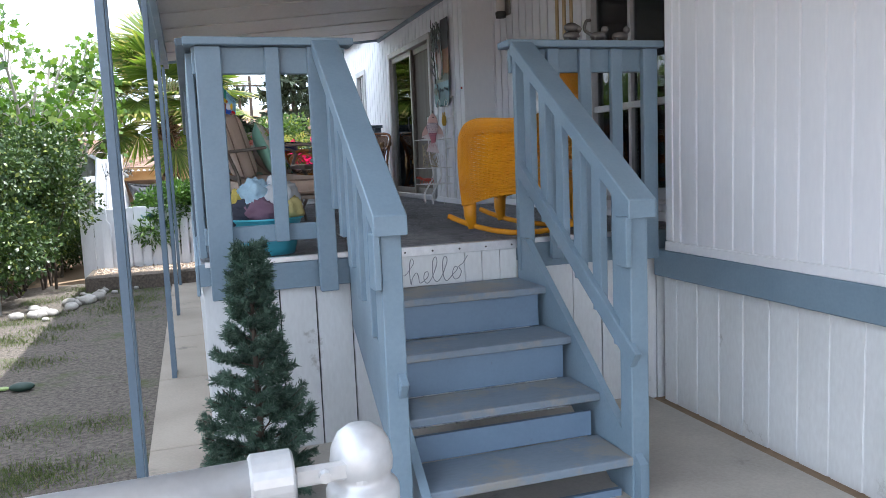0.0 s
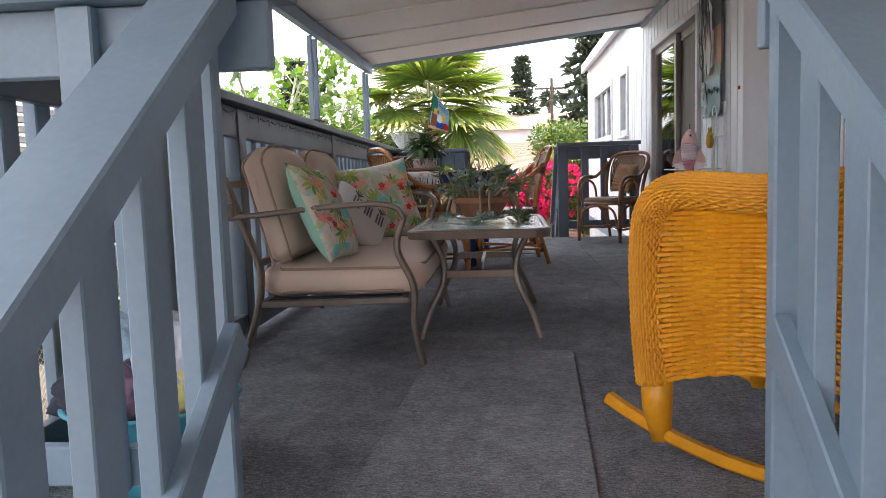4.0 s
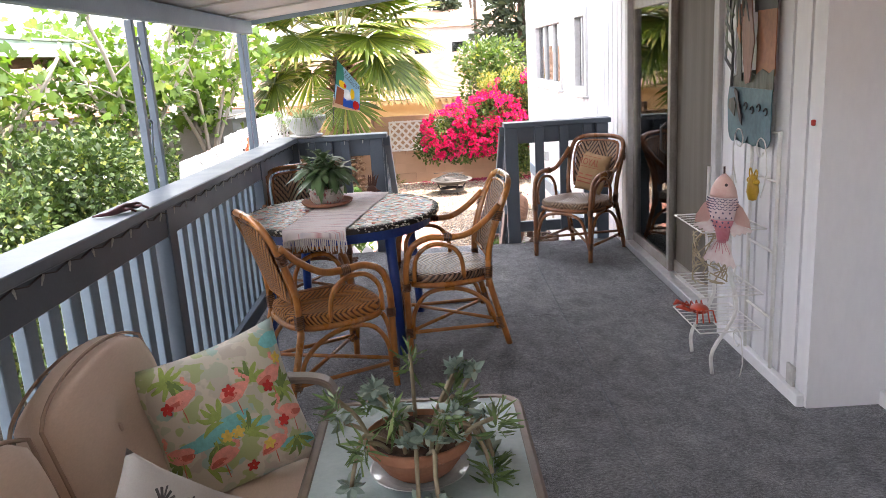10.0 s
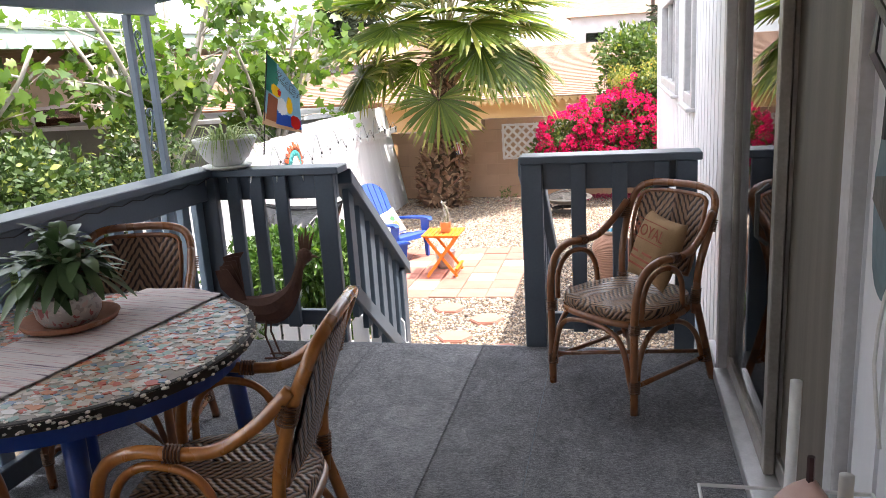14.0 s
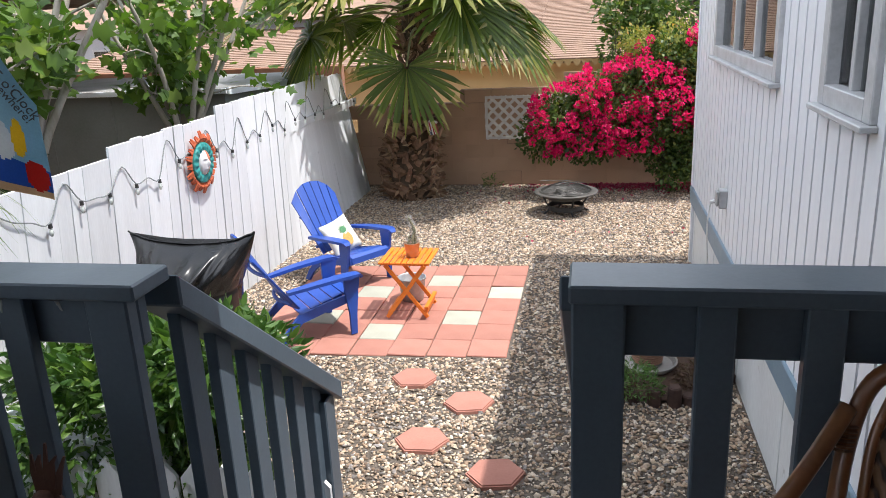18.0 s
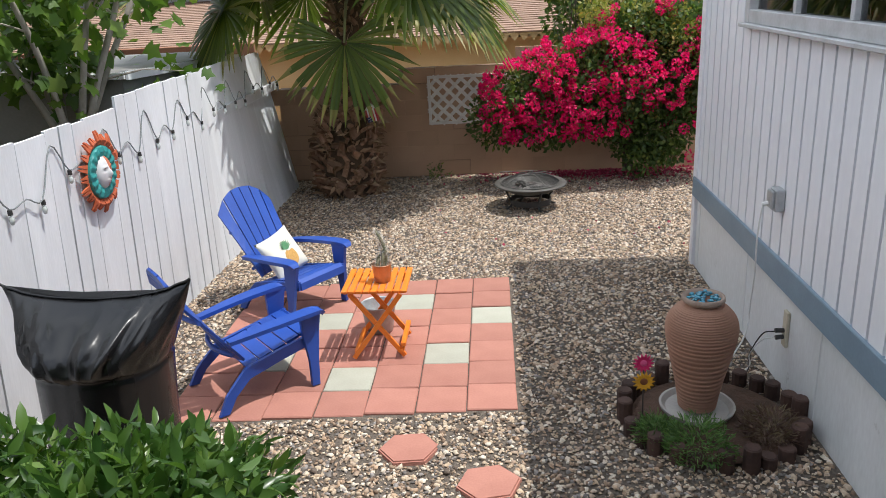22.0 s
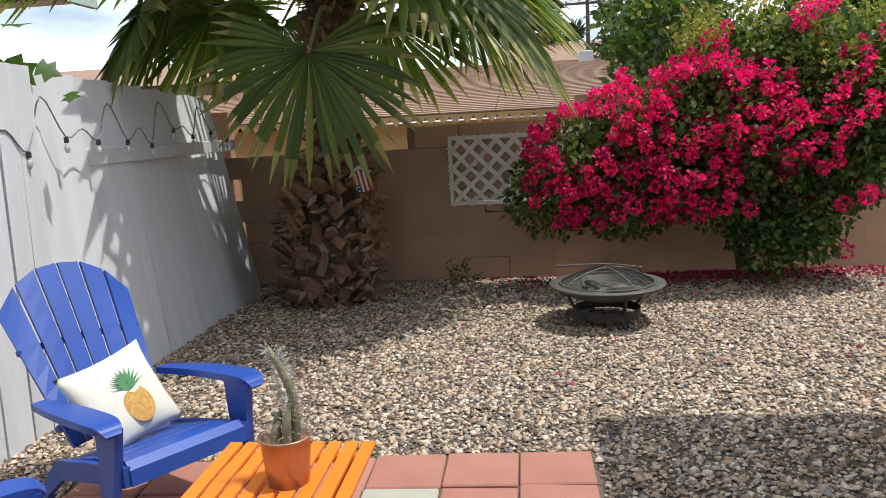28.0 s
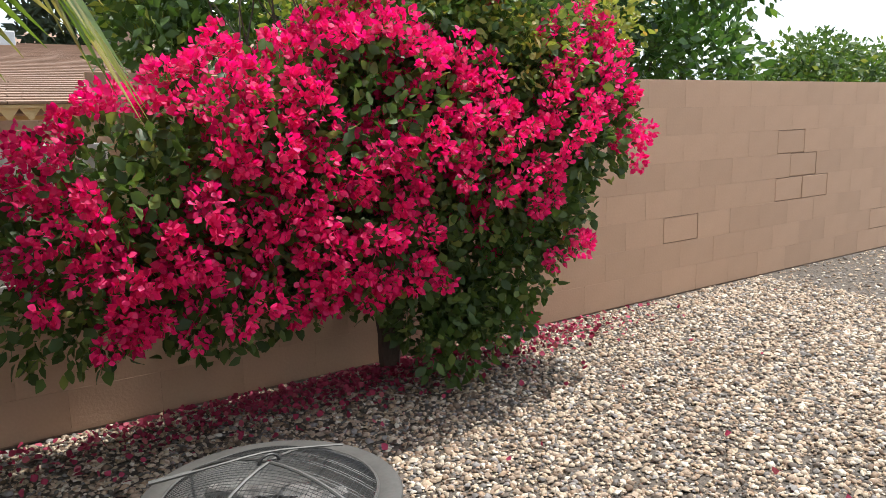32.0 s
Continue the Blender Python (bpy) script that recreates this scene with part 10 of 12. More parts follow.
def metal_sheet(name, outline, mat, x=0.0, t=0.005, parent=wa):
    """A flat cut sheet in the y-z plane, its face to -x."""
    bm = bmesh.new()
    a = [bm.verts.new((x, y, z)) for y, z in outline]
    b = [bm.verts.new((x + t, y, z)) for y, z in outline]
    bm.faces.new(a), bm.faces.new(b[::-1])
    for i in range(len(a)):
        j = (i + 1) % len(a)
        bm.faces.new((a[j], a[i], b[i], b[j]))
    bmesh.ops.triangulate(bm, faces=[f for f in bm.faces if len(f.verts) > 4])
    return part(name, bm, mat, parent)


scallop = [(0.50 * i / 28, 0.045 - 0.045 * abs(math.sin(i * math.pi / 7)) ** 0.6) for i in range(29)]
metal_sheet("wave_panel", scallop + [(0.51, 0.10), (0.52, 0.20), (0.50, 0.27), (0.0, 0.27)], M_TEALM, -0.004)
metal_sheet("shore_panel", [(0.0, 0.262), (0.50, 0.262), (0.49, 0.31), (0.42, 0.33), (0.35, 0.315), (0.28, 0.35), (0.20, 0.33), (0.12, 0.36), (0.05, 0.34), (0.0, 0.36)], M_OLIVEM, 0.0)
metal_sheet("sunset_panel", [(0.0, 0.33), (0.20, 0.33), (0.19, 0.42), (0.21, 0.50), (0.18, 0.56), (0.20, 0.62), (0.0, 0.62)], M_COPART, 0.004)
metal_sheet("dusk_panel", [(0.0, 0.615), (0.24, 0.615), (0.26, 0.75), (0.25, 0.95), (0.0, 0.95)], M_DUSK, 0.006)
metal_sheet("palm_trunk", [(0.21, 0.30), (0.26, 0.29), (0.30, 0.42), (0.32, 0.56), (0.33, 0.74), (0.22, 0.74), (0.20, 0.60), (0.17, 0.48), (0.19, 0.40)], M_TRUNKART, -0.022)
metal_sheet("second_trunk", [(0.33, 0.30), (0.38, 0.30), (0.385, 0.50), (0.36, 0.62), (0.345, 0.48)], M_OLIVEM, -0.014)
metal_sheet("bark_flake", [(0.33, 0.48), (0.375, 0.54), (0.37, 0.66), (0.335, 0.66)], M_COPART, -0.024)
art_rng = random.Random(40)
for k in range(16):          # fronds hanging from the crown
    y0, z0 = 0.30 + art_rng.uniform(-0.09, 0.09), 0.90 + art_rng.uniform(-0.04, 0.05)
    dy, L = (k / 15 - 0.5) * 0.36 + art_rng.uniform(-0.03, 0.03), art_rng.uniform(0.18, 0.34)
    bm = bmesh.new()
    xx = -0.02 - 0.004 * (k % 5)
    path = [Vector((xx, y0, z0)), Vector((xx - 0.012, y0 + dy * 0.6, z0 - L * 0.45)), Vector((xx - 0.004, y0 + dy, z0 - L))]
    slat_piece(bm, [path[0], path[1] + Vector((0, 0.02, 0)), path[2]], [path[0] - Vector((0, 0.012, 0)), path[1] - Vector((0, 0.02, 0)), path[2] - Vector((0, 0.004, 0))], 0.003)
    part("metal_leaf", bm, (M_OLIVEM, M_OLIVEM, M_DUSK)[k % 3], wa)
for k in range(7):           # curved leaf edge along the open side
    z = 0.36 + 0.085 * k
    bm = bmesh.new()
    slat_piece(bm, [(-0.01, 0.44, z), (-0.02, 0.50, z + 0.05), (-0.012, 0.515, z + 0.12)], [(-0.01, 0.455, z - 0.015), (-0.02, 0.53, z + 0.045), (-0.012, 0.525, z + 0.13)], 0.004)
    part("edge_leaf", bm, M_OLIVEM if k % 2 else M_DUSK, wa)
bm = bmesh.new()
tube(bm, smooth_path([(-0.006, 0.47, 0.27), (-0.008, 0.455, 0.45), (-0.008, 0.50, 0.65), (-0.008, 0.49, 0.90)], 5), 0.007, 6)
part("edge_stem", bm, M_DUSK, wa)
for k in range(5):           # curls cut in the waves
    bm = bmesh.new()
    y = 0.05 + 0.075 * k
    tube(bm, [(-0.008, y + 0.022 * math.cos(t) * (1 - t / 9), 0.17 + 0.015 * (k % 2) + 0.016 * math.sin(t)) for t in [i * 0.55 for i in range(10)]], 0.0035, 5)
    part("wave_curl", bm, M_DUSK, wa)
metal_sheet("bird", [(0.30, 0.09), (0.33, 0.11), (0.36, 0.16), (0.38, 0.22), (0.41, 0.25), (0.40, 0.265), (0.365, 0.25), (0.345, 0.20), (0.315, 0.14)], M_DUSK, -0.016)
metal_sheet("bird_wing", [(0.39, 0.13), (0.47, 0.17), (0.46, 0.21), (0.40, 0.22), (0.375, 0.19)], M_OLIVEM, -0.02)

# socket and sticker on the siding
for (y, z, w, h, c, nm, lb) in ((7.98, DZ + 0.10, 0.035, 0.055, (0.55, 0.55, 0.54), "wall_socket", "grey outdoor socket cover low on the siding"), (7.90, 2.35, 0.008, 0.012, (0.45, 0.03, 0.02), "red_sticker", "tiny red sticker on the siding")):
    bm = bmesh.new()
    box(bm, W - 0.015, W, y - w, y + w, z - h, z + h, 0.003)
    tagged(new(nm, mesh_of(nm, bm, surf(nm + "_paint", c, None, 20, 80, 0.5, 0.1))), lb, nm.replace("_", " "))

# porch lamp, chimes, rail ornaments
pl = thing("porch_lamp", pose(R, 7.40, 3.10), "dark bronze porch lamp with a pale glass cylinder", "wall lamp")
bm = bmesh.new()
box(bm, -0.03, 0.0, -0.05, 0.05, -0.08, 0.12, 0.006)
part("back_plate", bm, M_BRONZE, pl)
bm = bmesh.new()
lathe(bm, [(0, -0.11), (0.05, -0.11), (0.055, -0.06), (0.05, -0.05), (0, -0.05)], 16, -0.09)
lathe(bm, [(0, 0.10), (0.06, 0.10), (0.04, 0.16), (0, 0.18)], 16, -0.09)
part("cap", bm, M_BLACKMETAL, pl)
bm = bmesh.new()
lathe(bm, [(0.042, -0.05), (0.045, 0.10)], 16, -0.09)
part("glass", bm, M_OFFWHITE, pl, smooth=True)
wc = thing("wind_chimes", pose(2.75, 5.35, 2.72), "bamboo wind chimes hanging from the awning", "wind chimes")
for k in range(6):
    a = k * math.pi / 3
    bm = bmesh.new()
    tube(bm, [(0.06 * math.cos(a), 0.06 * math.sin(a), 0.22 - 0.42 - 0.05 * (k % 3)), (0.06 * math.cos(a), 0.06 * math.sin(a), 0.22)], 0.012, 8)
    part("tube", bm, surf("bamboo", (0.42, 0.32, 0.17), (0.32, 0.24, 0.12), 10, 60, 0.5, 0.2), wc)
bm = bmesh.new()
lathe(bm, [(0, 0.25), (0.075, 0.25), (0.075, 0.265), (0, 0.27)], 16)
for k in range(3):
    a = k * 2.094
    tube(bm, [(0.05 * math.cos(a), 0.05 * math.sin(a), 0.265), (0, 0, 0.45), (0, 0, 0.72)], 0.0015, 4)
part("suspension", bm, M_DARKBARK, wc)
for x, lb in ((2.23, "small dark metal frog ornament on the rail"), (2.41, "small dark metal bird ornament on the rail"), (2.56, "small dark metal turtle ornament on the rail")):
    bm = bmesh.new()
    bmesh.ops.create_uvsphere(bm, u_segments=14, v_segments=9, radius=1, matrix=Matrix.Translation((0, 0, 0.035)) @ Matrix.Diagonal((0.055, 0.03, 0.028, 1)))
    bmesh.ops.create_uvsphere(bm, u_segments=12, v_segments=8, radius=0.022, matrix=Matrix.Translation((0.045, 0, 0.075)))
    tube(bm, smooth_path([(0.03, 0, 0.04), (0.045, 0, 0.06), (0.045, 0, 0.075)], 3), 0.012, 6)
    if "bird" in lb:
        tube(bm, smooth_path([(-0.04, 0, 0.04), (-0.09, 0, 0.07), (-0.08, 0, 0.12), (-0.05, 0, 0.13)], 4), 0.010, 6)
    if "frog" in lb:
        bmesh.ops.create_uvsphere(bm, u_segments=12, v_segments=8, radius=0.04, matrix=Matrix.Translation((0.0, 0, 0.085)) @ Matrix.Diagonal((1.2, 0.8, 0.7, 1)))
    for s in (-1, 1):
        tube(bm, [(0.03, s * 0.015, 0.03), (0.035, s * 0.025, 0.0)], 0.006, 5)
        tube(bm, [(-0.03, s * 0.015, 0.03), (-0.035, s * 0.025, 0.0)], 0.006, 5)
    o_ = tagged(new("rail_ornament", mesh_of("rail_ornament", bm, surf("pewter", (0.16, 0.15, 0.14), (0.10, 0.09, 0.085), 20, 80, 0.4, 0.3, metal=0.6), True)), lb, "ornament", "rail ornaments")
    o_.matrix_basis = pose(x, DECK_Y0 - 0.02, 2.27)

# lizard on the side rail
for y, rz in ((7.634, 62),):
    bm = bmesh.new()
    tube(bm, smooth_path([(-0.13, 0.02, 0.01), (-0.07, -0.01, 0.012), (0.0, 0.0, 0.018), (0.05, 0.01, 0.016), (0.085, 0.0, 0.014)], 3), [0.003, 0.005, 0.007, 0.010, 0.013, 0.015, 0.016, 0.016, 0.014, 0.013, 0.014, 0.012, 0.005], 8)
    for s in (-1, 1):
        for x in (-0.015, 0.045):
            tube(bm, [(x, 0, 0.015), (x + 0.01, s * 0.03, 0.018), (x + 0.03, s * 0.045, 0.003)], 0.005, 5)
    o_ = tagged(new("lizard_ornament", mesh_of("lizard_ornament", bm, surf("dark_red_lizard", (0.06, 0.03, 0.03), (0.14, 0.04, 0.05), 40, 90, 0.35, 0.3), True)), "dark metal lizard lying on the rail cap", "ornament")
    o_.matrix_basis = pose(0.10, y, DZ + zc(y - DECK_Y0) + 0.001, 0, -0.5, rz)

# icicle lights clipped under the rail caps
ic = thing("rail_lights", pose(0.07, DECK_Y0, DZ), "string of small clear lamps pinned under the deck rail", "string lights")
bm = bmesh.new()
pts = []
for k in range(int(LL / 0.085) - 2):
    y = 0.12 + 0.085 * k
    pts.append((0.043, y, zc(y) - 0.062 - 0.014 * (k % 2)))
for k in range(9):
    pts.append((0.10 + 0.075 * k, DECK_Y1 - 0.035 - DECK_Y0, 1.045 - 0.062 - 0.014 * (k % 2)))
tube(bm, pts, 0.0028, 4)
part("cord", bm, M_BLACKMETAL, ic)
bulb_me = bmesh.new()
tube(bulb_me, [(0, 0, 0), (0.002, 0, -0.014)], 0.0045, 5)
tube(bulb_me, [(0.002, 0, -0.014), (0.004, 0, -0.034)], [0.0035, 0.002], 5)
bulb_me = mesh_of("bulb", bulb_me, M_BULB)
for k, p in enumerate(pts):
    if k % 2 == 0 and (k < 66 or k > 78):
        b_ = new("bulb", bulb_me)
        b_.parent = ic
        b_.matrix_basis = pose(p[0] + 0.003, p[1], p[2], 25 * ((k // 2) % 3 - 1), 12, 0)

# white planter with spider plant and parrot banner at the rail corner
wp_ = thing("white_planter", pose(0.23, DECK_Y1 + 0.03, 2.117), "white scalloped bowl planter with a spider plant on the rail", "planter")
M_GLAZE = surf("white_glazed_pot", (0.72, 0.72, 0.70), (0.62, 0.62, 0.60), 6, 60, 0.35, 0.15)
bm = bmesh.new()
lathe(bm, [(0, 0), (0.105, 0), (0.135, 0.012), (0.14, 0.022), (0.125, 0.022), (0, 0.012)], 28)
part("saucer", bm, M_GLAZE, wp_, smooth=True)
bm = bmesh.new()
lathe(bm, [(0, 0.02), (0.08, 0.02), (0.12, 0.06), (0.15, 0.11), (0.172, 0.16), (0.178, 0.172), (0.165, 0.172), (0.15, 0.14), (0, 0.135)], 36)
for v in bm.verts:
    a = math.atan2(v.co.y, v.co.x)
    k = 1 + 0.02 * math.cos(18 * a) * (0.03 < v.co.z < 0.16)
    v.co.x *= k
    v.co.y *= k
part("bowl", bm, M_GLAZE, wp_, smooth=True)
n = 90
srng = np.random.default_rng(44)
V, F = [], []
for k in range(n):
    a = srng.uniform(0, 6.28)
    L = srng.uniform(0.16, 0.30)
    d = Vector((math.cos(a), math.sin(a), 0))
    s = Vector((-d.y, d.x, 0))
    rise = srng.uniform(0.05, 0.14)
    b0 = len(V)
    for i, t in enumerate((0, 0.3, 0.6, 0.85, 1.0)):
        p = d * (0.05 + L * t) + Vector((0, 0, 0.14 + rise * math.sin(t * 2.4) * 1.2 - 0.16 * t * t))
        w = 0.008 * (1 - t * 0.95)
        V += [(p + s * w)[:], (p - s * w)[:]]
        if i:
            q = b0 + 2 * (i - 1)
            F.append((q, q + 1, q + 3, q + 2))
part("spider_plant", strip_mesh("spider_plant", V, F, leafmat("striped_blade", (0.14, 0.22, 0.06), (0.36, 0.42, 0.20), None, 0.5, 0.3)), None, wp_)
fl = thing("garden_banner", pose(0.56, DECK_Y1 + 0.03, 2.235, 0, 0, 0), "square parrot banner reading It's 5 o'Clock Somewhere, hung by one corner", "banner")
cloth_mats = [surf("banner_sky_blue", (0.30, 0.47, 0.56), None, 8, 200, 0.85, 0.2), surf("banner_teal", (0.06, 0.26, 0.20), None, 8, 200, 0.85, 0.2), surf("banner_blue", (0.04, 0.13, 0.42), None, 8, 200, 0.85, 0.2), surf("banner_yellow", (0.70, 0.50, 0.02), None, 8, 200, 0.85, 0.2), surf("banner_red", (0.50, 0.03, 0.02), None, 8, 200, 0.85, 0.2), surf("banner_white", (0.60, 0.62, 0.62), None, 8, 200, 0.85, 0.2), surf("banner_sand", (0.55, 0.40, 0.26), None, 8, 200, 0.85, 0.2), surf("banner_drum", (0.30, 0.12, 0.06), None, 8, 200, 0.85, 0.2)]
C = [Vector((-0.02, 0, 0.49)), Vector((0.146, 0, 0.281)), Vector((0.126, 0, 0.06)), Vector((-0.094, 0, 0.12))]     # hoist top, fly top, fly foot, hoist foot
bm = bmesh.new()
NB = 44
G = {}
for i in range(NB + 1):
    for j in range(NB + 1):
        u, v = i / NB, j / NB
        p = C[0] * (1 - u) * (1 - v) + C[1] * u * (1 - v) + C[2] * u * v + C[3] * (1 - u) * v
        p = p + Vector((0, 0.012 * math.sin(u * 5 + v * 3), 0))
        G[i, j] = bm.verts.new(p)
for i in range(NB):
    for j in range(NB):
        f = bm.faces.new((G[i, j], G[i + 1, j], G[i + 1, j + 1], G[i, j + 1]))
        u, v = (i + 0.5) / NB, (j + 0.5) / NB
        m_ = 0
        if u < 0.34 - 0.3 * abs(v - 0.25) and v < 0.5:
            m_ = 1
        if v > 0.80 + 0.05 * math.sin(u * 9):
            m_ = 6
        if 0.38 < u and 0.70 < v < 0.93:
            m_ = 2
        if ((u - 0.52) / 0.16) ** 2 + ((v - 0.60) / 0.14) ** 2 < 1:
            m_ = 5
        if ((u - 0.30) / 0.15) ** 2 + ((v - 0.42) / 0.09) ** 2 < 1 or ((u - 0.72) / 0.08) ** 2 + ((v - 0.50) / 0.16) ** 2 < 1:
            m_ = 3
        if ((u - 0.86) / 0.12) ** 2 + ((v - 0.80) / 0.15) ** 2 < 1 or ((u - 0.40) / 0.05) ** 2 + ((v - 0.40) / 0.05) ** 2 < 1:
            m_ = 4
        if 0.10 < u < 0.38 and 0.52 < v < 0.90:
            m_ = 7
        f.material_index = m_
bmesh.ops.solidify(bm, geom=bm.faces[:], thickness=0.0015)
part("cloth", mesh_of("cloth", bm, cloth_mats, True), None, fl)
th = math.degrees(math.atan2(C[1].z - C[0].z, C[1].x - C[0].x))
lettering(fl, "It's 5 o'Clock", 0.034, Matrix.Translation((0.035, -0.016, 0.375)) @ Matrix.Rotation(radians(-th), 4, 'Y') @ pose(-0.02, 0, 0, 90, 0, 0), M_INK, "lettering", 'LEFT', 0.0006, 0.2)
lettering(fl, "Somewhere!", 0.030, Matrix.Translation((0.035, -0.016, 0.345)) @ Matrix.Rotation(radians(-th), 4, 'Y') @ pose(-0.02, 0, 0, 90, 0, 0), M_INK, "lettering", 'LEFT', 0.0006, 0.2)
bm = bmesh.new()
tube(bm, [(-0.105, 0.004, -0.05), (-0.068, 0.004, 0.22), (-0.02, 0.004, 0.505)], 0.004, 6)
part("pole", bm, M_BLACKMETAL, fl)

# rusty rooster
ro = thing("metal_rooster", pose(0.52, 10.96, CZ), "rusty brown sheet-metal rooster standing on the deck", "statue")
M_RUST = surf("rusty_brown_metal", (0.075, 0.03, 0.022), (0.12, 0.055, 0.035), 14, 90, 0.55, 0.4, metal=0.3)
bm = bmesh.new()
tube(bm, smooth_path([(-0.20, 0, 0.33), (-0.08, 0, 0.28), (0.05, 0, 0.29), (0.15, 0, 0.38), (0.20, 0, 0.50), (0.23, 0, 0.56)], 4), [0.02, 0.04, 0.055, 0.065, 0.072, 0.078, 0.082, 0.084, 0.082, 0.076, 0.066, 0.055, 0.045, 0.038, 0.032, 0.028, 0.026, 0.026, 0.028, 0.03, 0.026][:21], 10)
for v in bm.verts:
    v.co.y *= 0.55
bmesh.ops.create_uvsphere(bm, u_segments=12, v_segments=8, radius=0.04, matrix=Matrix.Translation((0.24, 0, 0.575)) @ Matrix.Diagonal((1.1, 0.6, 1, 1)))
for k in range(5):
    slat_piece(bm, [(-0.16 - 0.01 * k, -0.02 + 0.01 * k, 0.30), (-0.25, -0.03 + 0.015 * k, 0.40 + 0.04 * k), (-0.27 + 0.02 * k, -0.03 + 0.015 * k, 0.50 + 0.02 * k)], [(-0.10 - 0.01 * k, -0.02 + 0.01 * k, 0.32), (-0.15, -0.03 + 0.015 * k, 0.43 + 0.03 * k), (-0.20 + 0.02 * k, -0.03 + 0.015 * k, 0.51 + 0.02 * k)], 0.004)
for k in range(5):
    slat_piece(bm, [(0.215 + 0.012 * k, 0, 0.605), (0.212 + 0.016 * k, 0, 0.66 + 0.02 * (k % 2)), (0.22 + 0.02 * k, 0, 0.70 + 0.03 * (k == 2))], [(0.228 + 0.012 * k, 0, 0.605), (0.226 + 0.016 * k, 0, 0.66 + 0.02 * (k % 2)), (0.225 + 0.02 * k, 0, 0.70 + 0.03 * (k == 2))], 0.004)
tube(bm, [(0.275, 0, 0.575), (0.315, 0, 0.565)], [0.012, 0.002], 6)
for s in (-1, 1):
    tube(bm, [(0.0, s * 0.03, 0.26), (-0.02, s * 0.035, 0.14), (0.02, s * 0.035, 0.01)], 0.006, 6)
    for a in (-0.5, 0, 0.5, 3.1):
        tube(bm, [(0.02, s * 0.035, 0.012), (0.02 + 0.06 * math.cos(a), s * 0.035 + 0.06 * math.sin(a), 0.006)], 0.005, 5)
part("rooster", bm, M_RUST, ro, smooth=False)

# laundry basket
lb_ = thing("laundry_basket", pose(0.40, 4.545, CZ) @ Matrix.Scale(0.84, 4), "turquoise plastic tub heaped with towels and a plastic bag", "laundry basket")
M_TURQ = surf("turquoise_plastic", (0.10, 0.46, 0.58), (0.08, 0.40, 0.52), 6, 80, 0.4, 0.1)
bm = bmesh.new()
prof = [(0, 0.0), (0.19, 0.0), (0.205, 0.05), (0.225, 0.14), (0.23, 0.15), (0.235, 0.20), (0.25, 0.235), (0.265, 0.24), (0.262, 0.25), (0.235, 0.245), (0.215, 0.14), (0.18, 0.02), (0, 0.015)]
lathe(bm, prof, 36)
part("tub", bm, M_TURQ, lb_, smooth=True)
for k, (x, y, z, rx, ry, rz, c) in enumerate(((-0.12, -0.06, 0.27, .14, .10, .09, (0.05, 0.055, 0.08)), (-0.03, -0.12, 0.28, .12, .08, .09, (0.20, 0.12, 0.17)), (-0.05, 0.0, 0.37, .11, .12, .13, (0.42, 0.60, 0.72)), (-0.15, 0.05, 0.33, .08, .10, .10, (0.62, 0.50, 0.12)), (0.11, 0.0, 0.35, .12, .13, .15, (0.62, 0.64, 0.66)), (0.16, -0.06, 0.30, .08, .08, .10, (0.60, 0.52, 0.22)), (0.0, -0.06, 0.30, .10, .10, .07, (0.36, 0.34, 0.38)))):
    bm = bmesh.new()
    bmesh.ops.create_icosphere(bm, subdivisions=4, radius=1)
    for v in bm.verts:
        p = v.co.copy()
        d = 1 + 0.30 * noise.noise(p * 2.2 + Vector((k * 3.1, 0, 0))) + 0.20 * (1 - 2 * abs(noise.noise(p * 3.5 + Vector((0, k, 2))))) + 0.10 * noise.noise(p * 8 + Vector((0, k, 0)))
        v.co = Vector((x + p.x * rx * d, y + p.y * ry * d, z + p.z * rz * d))
    part("towel", bm, surf("towel_" + str(k), c, tuple(q * 0.8 for q in c), 8, 200, 0.95, 0.6, 0.004), lb_, smooth=True)

